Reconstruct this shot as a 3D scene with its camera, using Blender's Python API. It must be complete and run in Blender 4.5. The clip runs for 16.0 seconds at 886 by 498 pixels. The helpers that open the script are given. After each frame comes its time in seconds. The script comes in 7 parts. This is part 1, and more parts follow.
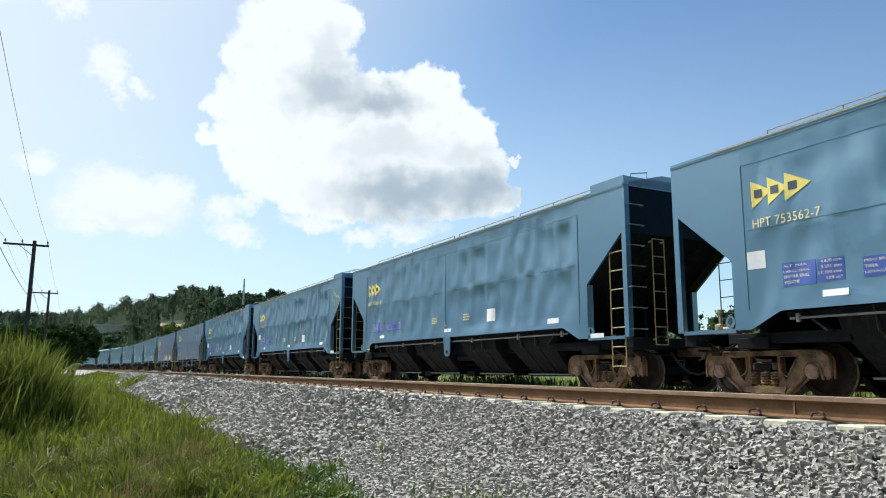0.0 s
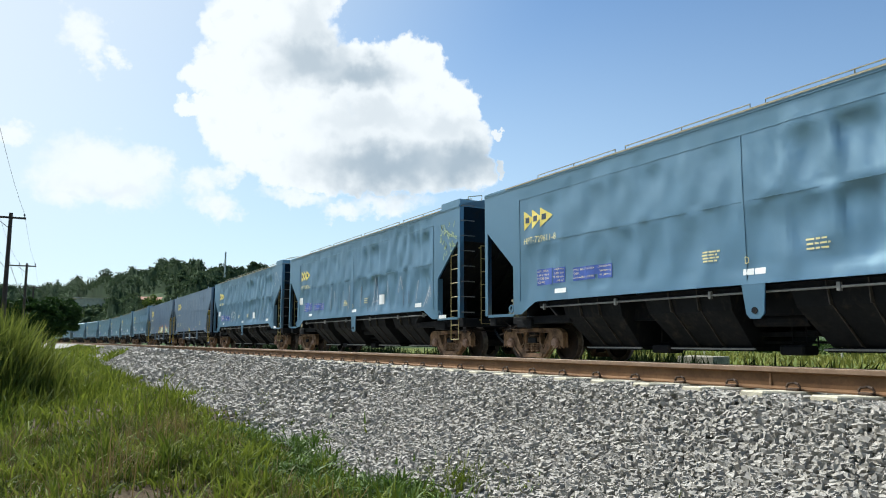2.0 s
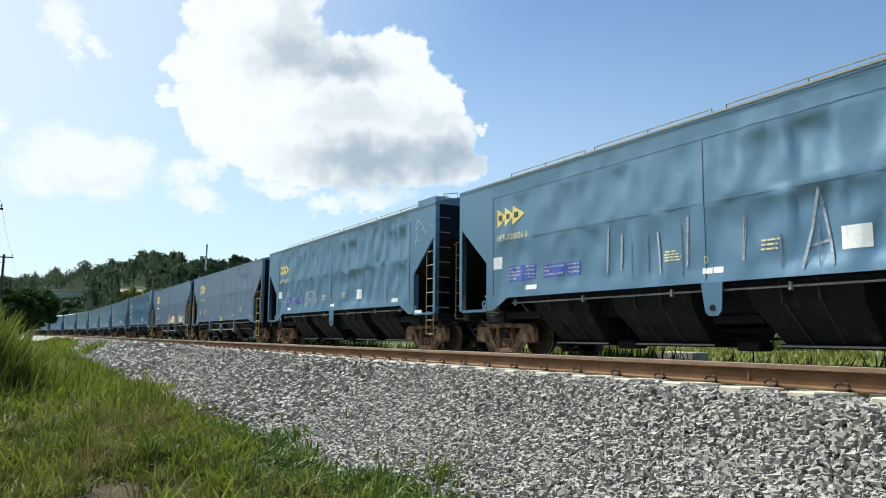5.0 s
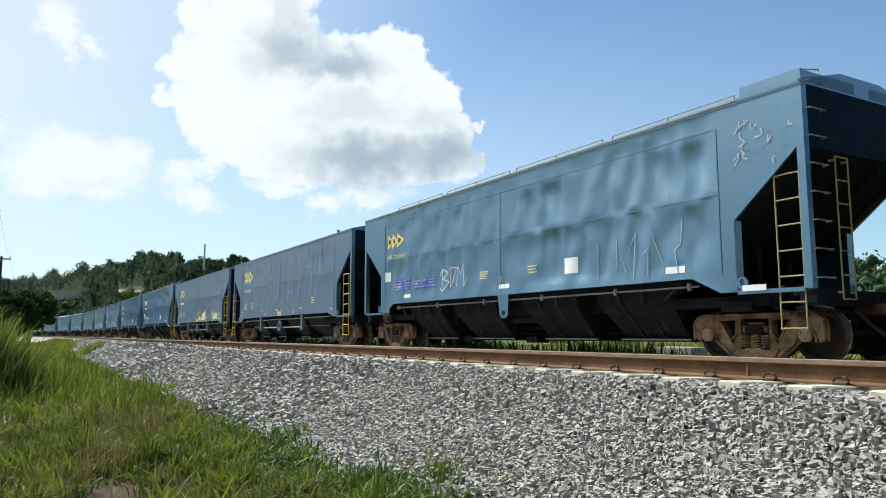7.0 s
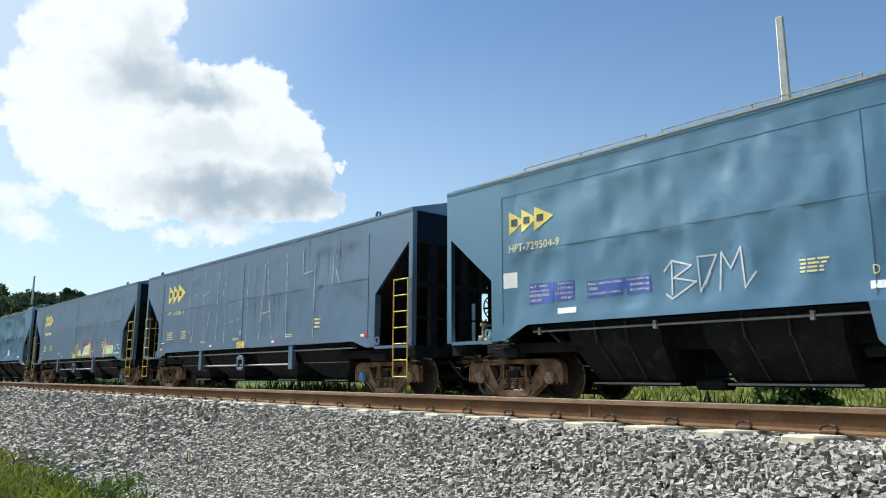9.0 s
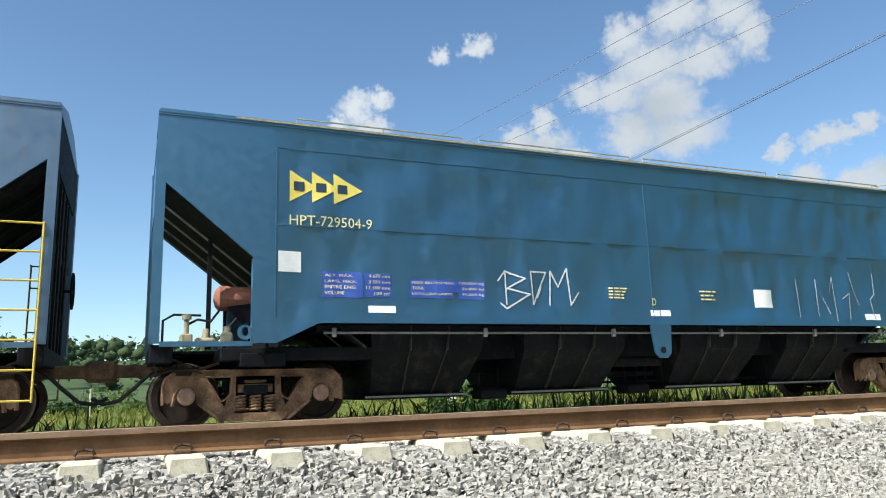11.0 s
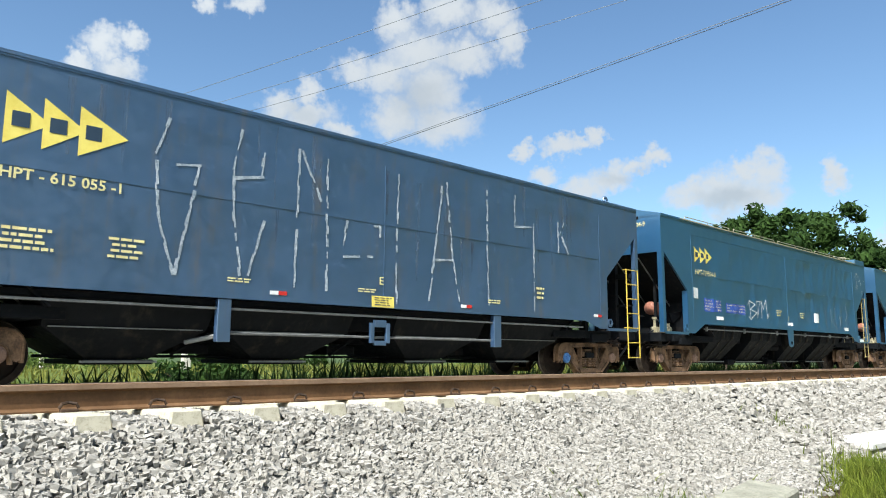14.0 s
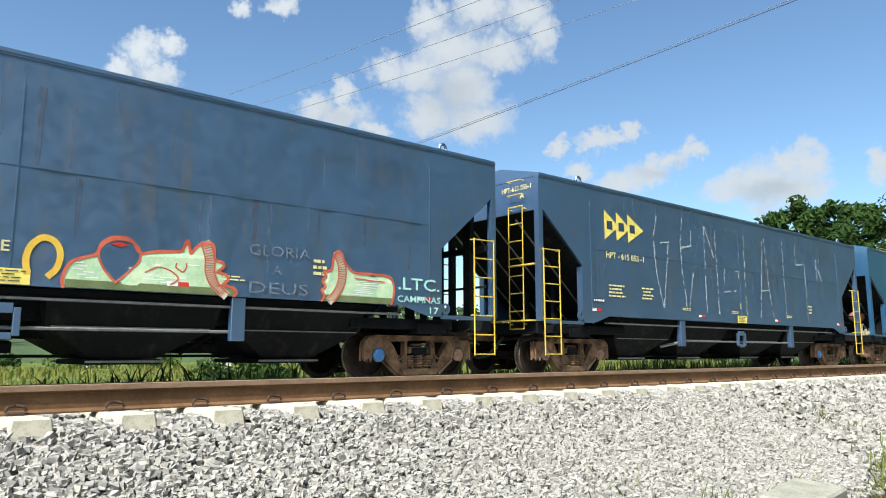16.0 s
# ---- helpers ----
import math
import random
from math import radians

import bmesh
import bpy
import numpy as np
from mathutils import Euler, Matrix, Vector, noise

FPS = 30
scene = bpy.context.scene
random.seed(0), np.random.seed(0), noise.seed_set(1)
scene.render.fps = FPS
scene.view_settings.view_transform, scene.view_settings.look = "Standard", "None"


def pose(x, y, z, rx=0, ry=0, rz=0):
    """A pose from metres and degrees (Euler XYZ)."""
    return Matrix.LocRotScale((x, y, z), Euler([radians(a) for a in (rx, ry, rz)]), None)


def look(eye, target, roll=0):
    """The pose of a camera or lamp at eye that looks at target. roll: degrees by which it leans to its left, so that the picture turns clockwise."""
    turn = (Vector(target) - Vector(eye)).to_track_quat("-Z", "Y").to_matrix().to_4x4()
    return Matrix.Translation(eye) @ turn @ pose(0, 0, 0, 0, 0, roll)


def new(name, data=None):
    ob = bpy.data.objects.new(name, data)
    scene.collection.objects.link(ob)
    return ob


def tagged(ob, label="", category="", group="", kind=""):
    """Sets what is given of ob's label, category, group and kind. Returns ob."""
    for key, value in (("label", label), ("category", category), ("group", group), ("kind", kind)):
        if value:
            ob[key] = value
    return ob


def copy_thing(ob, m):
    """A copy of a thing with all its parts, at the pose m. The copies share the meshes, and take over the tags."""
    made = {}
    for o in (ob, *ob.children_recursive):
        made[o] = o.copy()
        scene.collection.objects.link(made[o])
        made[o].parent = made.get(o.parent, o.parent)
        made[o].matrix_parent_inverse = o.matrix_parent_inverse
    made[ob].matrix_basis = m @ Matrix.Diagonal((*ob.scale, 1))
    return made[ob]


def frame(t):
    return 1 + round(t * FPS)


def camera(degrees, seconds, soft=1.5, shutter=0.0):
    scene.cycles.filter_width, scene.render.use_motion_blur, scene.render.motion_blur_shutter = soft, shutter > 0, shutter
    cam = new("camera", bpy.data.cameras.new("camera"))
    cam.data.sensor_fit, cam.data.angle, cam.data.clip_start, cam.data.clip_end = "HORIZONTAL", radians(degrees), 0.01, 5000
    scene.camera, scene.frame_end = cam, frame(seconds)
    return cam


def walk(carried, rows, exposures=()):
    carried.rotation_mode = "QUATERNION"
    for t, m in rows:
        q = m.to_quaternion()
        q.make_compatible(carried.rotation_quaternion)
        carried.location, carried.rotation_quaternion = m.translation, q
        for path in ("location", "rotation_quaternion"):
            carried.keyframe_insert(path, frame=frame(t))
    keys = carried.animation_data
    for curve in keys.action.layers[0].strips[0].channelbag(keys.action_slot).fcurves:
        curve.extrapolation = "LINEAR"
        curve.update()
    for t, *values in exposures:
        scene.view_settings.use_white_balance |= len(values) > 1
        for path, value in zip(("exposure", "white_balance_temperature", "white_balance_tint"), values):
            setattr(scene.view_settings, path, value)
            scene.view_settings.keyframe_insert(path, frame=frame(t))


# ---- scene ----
cam = camera(63.0, 16.0, 1.05)
EYE = Vector((0.0, 0.0, 1.5))


def aim(heading, tilt, roll):
    """Heading from +y towards +x, tilt upwards, both in degrees."""
    h, p = radians(heading), radians(tilt)
    way = Vector((math.sin(h) * math.cos(p), math.cos(h) * math.cos(p), math.sin(p)))
    return look(EYE, EYE + way, roll)


PATH = (
    (0, -62.75, 9.47, 0.23), (0.5, -62.19, 8.74, 1.05), (1, -61.75, 8.66, 1.17), (1.5, -61.51, 8.03, 0.32),
    (2, -61.35, 7.35, 0.12), (2.5, -60.78, 7.18, -0.28), (3, -60.49, 7.05, 0.10), (5.5, -59.95, 6.89, 0.43),
    (6, -60.17, 6.71, 0.26), (6.5, -60.31, 6.50, 0.22), (7, -59.84, 6.74, -0.10), (7.5, -58.19, 7.06, -0.83),
    (8, -57.16, 7.14, -0.66), (8.5, -56.25, 7.48, -0.68), (9, -48.53, 10.02, 0.10), (9.3, -39.78, 10.17, 1.90),
    (9.5, -29.72, 10.77, 1.80), (9.7, -19.1, 12.42, 0.65))
PATH_2 = (
    (11.8, 36.24, 9.40, -0.50), (12, 39.19, 9.25, -0.55), (12.5, 43.73, 8.72, -0.32), (13, 46.18, 8.36, -0.30),
    (13.5, 44.10, 8.31, -0.05), (14, 42.88, 8.46, 0.32), (14.5, 40.85, 7.69, 0.02), (15, 40.15, 8.45, -0.03),
    (15.5, 39.77, 8.54, -0.14), (16, 40.05, 8.29, -0.06))
walk(cam, [(t, aim(h, p, r)) for t, h, p, r in PATH + PATH_2], [(0, 0.0, 6250, 6), (8.5, 0.0, 6250, 6), (12, 0.27, 6250, 6), (16, 0.27, 6250, 6)])

# ---- sun and sky ----
SUN_AZ, SUN_EL = -111.0, 48.0
sun_way = Vector((math.sin(radians(SUN_AZ)) * math.cos(radians(SUN_EL)),
                  math.cos(radians(SUN_AZ)) * math.cos(radians(SUN_EL)), math.sin(radians(SUN_EL))))
sun = new("sun", bpy.data.lights.new("sun", "SUN"))
sun.data.energy, sun.data.angle, sun.data.color = 5.2, radians(0.53), (1.0, 0.955, 0.88)
sun.matrix_world = look(sun_way * 60, (0, 0, 0))

world = bpy.data.worlds.new("world")
scene.world = world
world.use_nodes = True


class Nodes:
    """A short way to write node trees."""

    def __init__(self, tree):
        self.tree = tree
        tree.nodes.clear()

    def add(self, kind, sockets=()):
        n = self.tree.nodes.new(kind)
        for key, value in dict(sockets).items():
            if isinstance(value, bpy.types.NodeSocket):
                self.tree.links.new(value, n.inputs[key])
            else:
                n.inputs[key].default_value = value
        return n

    def math(self, op, a, b=0.0, c=0.0):
        n = self.add("ShaderNodeMath", {0: a, 1: b, 2: c})
        n.operation = op
        return n.outputs[0]

    def vec(self, op, a, b=(0, 0, 0)):
        n = self.add("ShaderNodeVectorMath", {0: a, 1: b})
        n.operation = op
        return n.outputs[1] if op in ("DOT_PRODUCT", "LENGTH") else n.outputs[0]

    def noise(self, vector, scale, detail=4.0, rough=0.55, distortion=0.0):
        return self.add("ShaderNodeTexNoise", {"Vector": vector, "Scale": scale, "Detail": detail, "Roughness": rough,
                                               "Distortion": distortion}).outputs[0]

    def ramp(self, value, lo, hi, a=0.0, b=1.0, smooth=True):
        n = self.add("ShaderNodeMapRange", {0: value, 1: lo, 2: hi, 3: a, 4: b})
        n.interpolation_type = "SMOOTHSTEP" if smooth else "LINEAR"
        return n.outputs[0]

    def mix(self, fac, a, b, blend="MIX"):
        n = self.add("ShaderNodeMix")
        n.data_type, n.blend_type = "RGBA", blend
        for key, value in ((0, fac), (6, a), (7, b)):
            if isinstance(value, bpy.types.NodeSocket):
                self.tree.links.new(value, n.inputs[key])
            else:
                n.inputs[key].default_value = value
        return n.outputs[2]

    def scaled(self, a, factor):
        n = self.add("ShaderNodeVectorMath", {0: a, 3: factor})
        n.operation = "SCALE"
        return n.outputs[0]


# each cloud as a heap of round puffs: heading, height, half width, half height in degrees
CLOUD_TOWER = ((-76.1, 24.8, 4.5, 3.4), (-69.0, 20.6, 2.9, 2.4), (-66.4, 19.8, 2.4, 2.0), (-72.3, 26.3, 2.8, 2.0), (-78.7, 23.3, 2.4, 2.0), (-80.1, 19.9, 1.8, 2.0), (-81.0, 17.5, 1.6, 0.9),
               (-76.8, 19.5, 4.2, 4.0), (-72.8, 22.4, 3.7, 3.3), (-78.8, 16.6, 2.2, 1.9), (-76.6, 15.3, 3.3, 2.6), (-73.1, 17.2, 5.4, 3.9),
               (-67.2, 21.6, 2.9, 1.8), (-64.2, 22.5, 2.1, 1.8), (-62.5, 21.6, 1.7, 2.0), (-61.3, 19.5, 2.1, 1.9), (-59.7, 18.4, 1.6, 1.7),
               (-64.8, 18.8, 5.1, 3.1), (-59.3, 15.7, 2.2, 1.9), (-63.0, 15.8, 5.1, 2.6), (-68.9, 15.2, 5.0, 3.1), (-73.8, 13.3, 2.6, 1.9))
CLOUD_FOOT = ((-64.8, 13.5, 6.8, 1.9), (-59.3, 13.5, 2.5, 1.5), (-70.2, 12.7, 4.0, 1.4), (-75.4, 29.4, 5.1, 2.7), (-57.0, 16.4, 0.4, 0.4), (-56.5, 13.7, 0.4, 0.7))
CLOUD_EAST = ((38.9, 25.9, 2.3, 1.8), (43.2, 26.7, 2.8, 2.0), (47.0, 26.3, 2.4, 1.8), (40.8, 23.6, 3.8, 2.3), (44.6, 23.4, 2.8, 2.0),
              (38.0, 21.9, 2.6, 2.1), (41.7, 20.7, 3.2, 2.5), (38.9, 18.7, 2.7, 2.1), (29.7, 19.1, 2.1, 1.4), (32.0, 20.3, 1.4, 1.4),
              (16.3, 21.9, 1.8, 1.2), (18.3, 22.5, 1.3, 1.0), (15.1, 20.5, 1.3, 0.8), (17.6, 20.5, 2.1, 1.2), (49.3, 16.2, 1.0, 0.9),
              (55.3, 17.1, 1.0, 1.0), (59.6, 15.1, 1.2, 0.9), (58.1, 14.5, 1.6, 0.8), (66.0, 13.7, 1.5, 1.2), (64.1, 12.9, 1.6, 1.2))
CLOUD_SOFT = ((-87.9, 13.0, 3.1, 1.7), (-85.6, 12.6, 2.9, 1.9), (-89.3, 11.3, 2.3, 1.7), (-86.8, 11.3, 4.4, 1.6), (-83.6, 12.8, 1.3, 1.5),
              (-80.2, 12.0, 1.5, 1.2), (-78.2, 12.6, 1.1, 1.0), (-78.9, 10.2, 1.6, 1.0), (-89.0, 21.8, 1.3, 1.5), (-88.3, 20.4, 0.9, 1.4),
              (-86.5, 20.3, 0.8, 0.7), (-92.0, 25.0, 1.3, 0.9), (-93.1, 14.3, 1.5, 0.8), (-65.7, 10.9, 2.8, 0.9), (-69.2, 10.2, 1.6, 0.8), (-72.9, 11.3, 2.6, 0.8))
CLOUD_WISPS = ((48.3, 24.6, 1.3, 1.8), (42.7, 18.3, 3.0, 1.9), (35.7, 22.1, 1.9, 1.2), (31.6, 18.8, 2.9, 1.1), (34.3, 17.4, 1.5, 0.8),
               (52.2, 16.4, 1.4, 0.8), (53.7, 16.7, 1.1, 0.7), (56.2, 13.8, 2.0, 1.1), (54.2, 13.1, 1.8, 0.8),
               (51.0, 14.3, 1.4, 0.8), (67.5, 13.6, 1.4, 1.3), (62.5, 12.0, 2.2, 1.1), (65.2, 12.0, 3.0, 1.9), (67.0, 11.8, 2.2, 1.2),
               (72.1, 12.7, 0.9, 1.1), (75.4, 7.3, 1.6, 1.8), (26.8, 26.5, 1.4, 0.9), (23.5, 26.1, 1.0, 0.7), (9.0, 13.0, 4.2, 2.6))


# grey undersides: heading, height, half width, half height, depth
CLOUD_SHADE = ((-72.2, 21.8, 4.0, 2.2, 0.85), (-68.4, 20.6, 4.2, 1.7, 0.95), (-74.4, 20.4, 2.6, 1.4, 0.5), (-66.7, 17.6, 5.0, 1.6, 0.5), (-69.6, 16.9, 3.0, 1.8, 0.42),
               (-65.7, 13.8, 7.6, 2.5, 1.0), (-59.7, 14.2, 4.2, 2.5, 1.0), (-61.1, 17.2, 3.0, 1.4, 0.5), (-72.2, 24.2, 2.0, 2.4, 0.5), (-86.6, 10.9, 4.2, 0.9, 0.3))
SHADE_EAST = ((40.8, 19.9, 3.4, 2.6, 0.5), (43.0, 23.0, 2.0, 2.2, 0.25), (65.1, 11.6, 3.4, 1.4, 0.55), (31.6, 18.4, 2.6, 1.0, 0.4), (17.3, 19.8, 2.6, 1.1, 0.4), (57.4, 13.6, 2.6, 0.9, 0.45))


def cloud_field():
    """A node group: a place (heading, height, 0 in degrees) to how far inside a crisp and a soft cloud it lies."""
    tree = bpy.data.node_groups.new("cloud_field", "ShaderNodeTree")
    tree.interface.new_socket("place", in_out="INPUT", socket_type="NodeSocketVector")
    tree.interface.new_socket("crisp", in_out="OUTPUT", socket_type="NodeSocketFloat")
    tree.interface.new_socket("soft", in_out="OUTPUT", socket_type="NodeSocketFloat")
    tree.interface.new_socket("fair", in_out="OUTPUT", socket_type="NodeSocketFloat")
    n = Nodes(tree)
    place = n.add("NodeGroupInput").outputs[0]
    end = n.add("NodeGroupOutput")
    for slot, puffs, warp, grow, melt in ((0, CLOUD_TOWER + CLOUD_FOOT, ((0.42, 2.6, 2.0), (1.5, 1.3, 7.0)), 1.0, 0.25),
                                          (1, CLOUD_SOFT + CLOUD_WISPS, ((0.40, 3.0, 3.0), (1.3, 2.0, 8.0)), 1.3, 0.5),
                                          (2, CLOUD_EAST, ((0.45, 2.4, 3.0), (1.4, 1.9, 8.0)), 1.0, 0.3)):
        spot = place
        for scale, far, detail in warp:
            drift = n.add("ShaderNodeTexNoise", {"Vector": place, "Scale": scale, "Detail": detail, "Roughness": 0.62})
            spot = n.vec("ADD", spot, n.scaled(n.vec("SUBTRACT", drift.outputs[1], (0.5, 0.5, 0.5)), far))
        field = None
        for x, y, rx, ry in puffs:
            away = n.vec("MULTIPLY", n.vec("SUBTRACT", spot, (x, y, 0)), (1 / (rx * grow), 1 / (ry * grow), 0))
            puff = n.math("SUBTRACT", 1.0, n.vec("DOT_PRODUCT", away, away))
            field = puff if field is None else n.math("SMOOTH_MAX", field, puff, melt)
        n.tree.links.new(field, end.inputs[slot])
    return tree


def make_sky():
    n = Nodes(world.node_tree)
    way = n.add("ShaderNodeTexCoord").outputs["Generated"]
    split = n.add("ShaderNodeSeparateXYZ", {0: way})
    heading = n.math("MULTIPLY", n.math("ARCTAN2", split.outputs[0], split.outputs[1]), 180 / math.pi)
    height = n.math("MULTIPLY", n.math("ARCSINE", split.outputs[2]), 180 / math.pi)
    place = n.add("ShaderNodeCombineXYZ", {0: heading, 1: height}).outputs[0]
    g = n.add("ShaderNodeGroup")
    g.node_tree = cloud_field()
    n.tree.links.new(place, g.inputs[0])
    crisp, thin, fair = g.outputs[0], g.outputs[1], g.outputs[2]
    cover = n.math("MAXIMUM", n.ramp(crisp, -0.05, 0.42), n.math("MULTIPLY", n.ramp(thin, 0.0, 1.05), 0.92))
    cover = n.math("MAXIMUM", cover, n.math("MULTIPLY", n.ramp(fair, -0.12, 1.05), 0.93))
    # billows: lit towards the sun, dimmer away from it
    relief = n.math("SUBTRACT", n.noise(n.vec("ADD", place, (-0.5, 0.8, 0)), 0.55, 5.0, 0.6, 0.3), n.noise(place, 0.55, 5.0, 0.6, 0.3))
    shade = n.ramp(relief, 0.03, 0.24, 0.0, 0.26)
    drift = n.add("ShaderNodeTexNoise", {"Vector": place, "Scale": 0.5, "Detail": 4.0})
    bent = n.vec("ADD", place, n.scaled(n.vec("SUBTRACT", drift.outputs[1], (0.5, 0.5, 0.5)), 4.0))
    for x, y, rx, ry, deep in CLOUD_SHADE + SHADE_EAST:
        away = n.vec("MULTIPLY", n.vec("SUBTRACT", bent, (x, y, 0)), (1 / rx, 1 / ry, 0))
        dark = n.math("MULTIPLY", n.ramp(n.vec("LENGTH", away), 1.5, 0.1), deep)
        shade = n.math("SMOOTH_MAX", shade, dark, 0.3)
    shade = n.math("MULTIPLY", shade, n.ramp(n.math("MAXIMUM", fair, n.math("MAXIMUM", crisp, thin)), -0.05, 0.32))
    lit = n.mix(shade, (1.0, 1.0, 1.0, 1), (0.40, 0.47, 0.54, 1))
    sky = n.add("ShaderNodeTexSky")
    sky.sky_type, sky.sun_disc, sky.sun_elevation, sky.sun_rotation = "NISHITA", False, radians(SUN_EL), radians(SUN_AZ)
    sky.altitude, sky.air_density, sky.dust_density, sky.ozone_density = 600.0, 1.1, 0.4, 1.8
    # thin bright haze round the sun and low over the land
    near_sun = n.vec("DOT_PRODUCT", way, tuple(sun_way))
    veil = n.math("MULTIPLY", n.ramp(near_sun, 0.62, 0.98), 0.80)
    low = n.math("MULTIPLY", n.ramp(height, 30.0, -4.0), n.ramp(near_sun, 0.05, 0.8, 0.04, 0.85))
    glare = n.math("MULTIPLY_ADD", n.ramp(near_sun, 0.89, 1.0), 13.0, 1.0)
    thick = n.math("MINIMUM", n.math("ADD", veil, low), 0.93)
    blue, white = n.scaled(n.vec("MULTIPLY", sky.outputs[0], (0.91, 1.0, 1.05)), SKY), n.scaled(lit, n.ramp(near_sun, -0.4, 0.45, 0.69, 1.12))
    blue = n.mix(thick, blue, n.scaled(n.mix(veil, (0.78, 0.90, 0.96, 1), (1, 1, 1, 1)), glare))
    out = n.mix(n.math("MULTIPLY", cover, 0.97), blue, white)
    bg = n.add("ShaderNodeBackground", {0: out, 1: 1.0})
    n.tree.links.new(bg.outputs[0], n.add("ShaderNodeOutputWorld").inputs[0])


SKY = 0.135
make_sky()

# ---- materials ----


def surface(name, dark, light, scale=4.0, rough=(0.5, 0.8), metal=0.0, bump=0.0, bump_scale=40.0, streak=0.0,
            dirt=None, dirt_amount=0.0, island=0.0, spec=0.5, ior=1.5, tint=(1.0, 1.0, 1.0), soft=0.0):
    """A painted, stony or earthen surface: two scales of colour, relief, runs down the wall and dirt."""
    m = bpy.data.materials.new(name)
    m.use_nodes = True
    n = Nodes(m.node_tree)
    at = n.add("ShaderNodeTexCoord").outputs["Object"]
    big, fine = n.noise(at, scale, 6.0, 0.6), n.noise(at, scale * 9, 4.0, 0.65)
    mixed = n.math("MULTIPLY_ADD", fine, 0.35, n.math("MULTIPLY", big, 0.65))
    fac = n.ramp(mixed, 0.32, 0.68)
    if island:
        rnd = n.add("ShaderNodeNewGeometry").outputs["Random Per Island"]
        fac = n.math("MULTIPLY_ADD", rnd, island, n.math("MULTIPLY", fac, 1 - island))
    colour = n.mix(fac, (*dark, 1), (*light, 1))
    if dirt:
        spots = n.noise(at, scale * 2.3, 8.0, 0.7, 0.4)
        if streak:
            down = n.noise(n.vec("MULTIPLY", at, (5.0, 5.0, 0.35)), streak, 5.0, 0.6)
            spots = n.math("MULTIPLY_ADD", down, 0.6, n.math("MULTIPLY", spots, 0.4))
        colour = n.mix(n.math("MULTIPLY", n.ramp(spots, 0.5, 0.72), dirt_amount), colour, (*dirt, 1))
    shader = n.add("ShaderNodeBsdfPrincipled", {"Base Color": colour, "Metallic": metal,
                                               "Roughness": n.ramp(fine, 0.3, 0.7, *rough), "Specular IOR Level": spec, "IOR": ior, "Specular Tint": (*tint, 1)})
    if bump:
        h = n.noise(at, bump_scale, 5.0, 0.6)
        b = n.add("ShaderNodeBump", {"Strength": 0.6, "Distance": bump, "Height": h})
        n.tree.links.new(b.outputs[0], shader.inputs["Normal"])
    end = shader.outputs[0]
    if soft:
        through_leaf = n.add("ShaderNodeBsdfTranslucent", {0: colour}).outputs[0]
        end = n.add("ShaderNodeMixShader", {0: soft, 1: end, 2: through_leaf}).outputs[0]
    n.tree.links.new(end, n.add("ShaderNodeOutputMaterial").inputs[0])
    return m


blue_paint = surface("blue_paint", (0.003, 0.046, 0.124), (0.006, 0.062, 0.156), 0.9, (0.31, 0.40), bump=0.0012, bump_scale=4, spec=1.0, ior=2.12, tint=(0.71, 0.95, 0.99),
                     streak=1.2, dirt=(0.05, 0.12, 0.18), dirt_amount=0.10)
grey_blue_paint = surface("grey_blue_paint", (0.017, 0.047, 0.112), (0.030, 0.069, 0.150), 0.8, (0.36, 0.46), spec=1.0, ior=1.95, tint=(0.76, 0.92, 1.0), bump=0.002,
                          bump_scale=8, streak=1.2, dirt=(0.080, 0.060, 0.052), dirt_amount=0.75)
under_steel = surface("under_steel", (0.004, 0.005, 0.007), (0.010, 0.011, 0.013), 2.0, (0.7, 0.9), spec=0.12, bump=0.003, bump_scale=30,
                      dirt=(0.05, 0.038, 0.027), dirt_amount=0.4)
hopper_steel = surface("hopper_steel", (0.004, 0.005, 0.006), (0.009, 0.010, 0.012), 1.5, (0.65, 0.85), spec=0.12, bump=0.003, bump_scale=25,
                       streak=1.0, dirt=(0.075, 0.062, 0.042), dirt_amount=0.4)
rust_cast = surface("rust_cast", (0.050, 0.030, 0.019), (0.27, 0.160, 0.090), 4.0, (0.6, 0.9), spec=0.2, bump=0.006, bump_scale=45,
                    dirt=(0.03, 0.025, 0.022), dirt_amount=0.55)
rust_rail = surface("rust_rail", (0.105, 0.056, 0.027), (0.20, 0.112, 0.056), 3.0, (0.6, 0.85), spec=0.15, bump=0.003, bump_scale=50,
                    dirt=(0.07, 0.04, 0.025), dirt_amount=0.4)
worn_steel = surface("worn_steel", (0.17, 0.108, 0.068), (0.27, 0.180, 0.118), 4.0, (0.5, 0.7), spec=0.25, bump=0.001, bump_scale=60)
clip_rust = surface("clip_rust", (0.020, 0.013, 0.009), (0.085, 0.052, 0.032), 9.0, (0.6, 0.85), spec=0.2)
tread_steel = surface("tread_steel", (0.05, 0.038, 0.030), (0.22, 0.17, 0.13), 6.0, (0.4, 0.6), metal=0.4)
wheel_rust = surface("wheel_rust", (0.008, 0.006, 0.005), (0.032, 0.020, 0.014), 5.0, (0.6, 0.85), spec=0.2, bump=0.004, bump_scale=40, dirt=(0.02, 0.017, 0.015), dirt_amount=0.6)
yellow_paint = surface("yellow_paint", (0.50, 0.34, 0.03), (0.62, 0.45, 0.07), 6.0, (0.4, 0.6), dirt=(0.16, 0.10, 0.05), dirt_amount=0.5)
logo_yellow = surface("logo_yellow", (0.74, 0.58, 0.10), (0.82, 0.68, 0.16), 3.0, (0.45, 0.6))
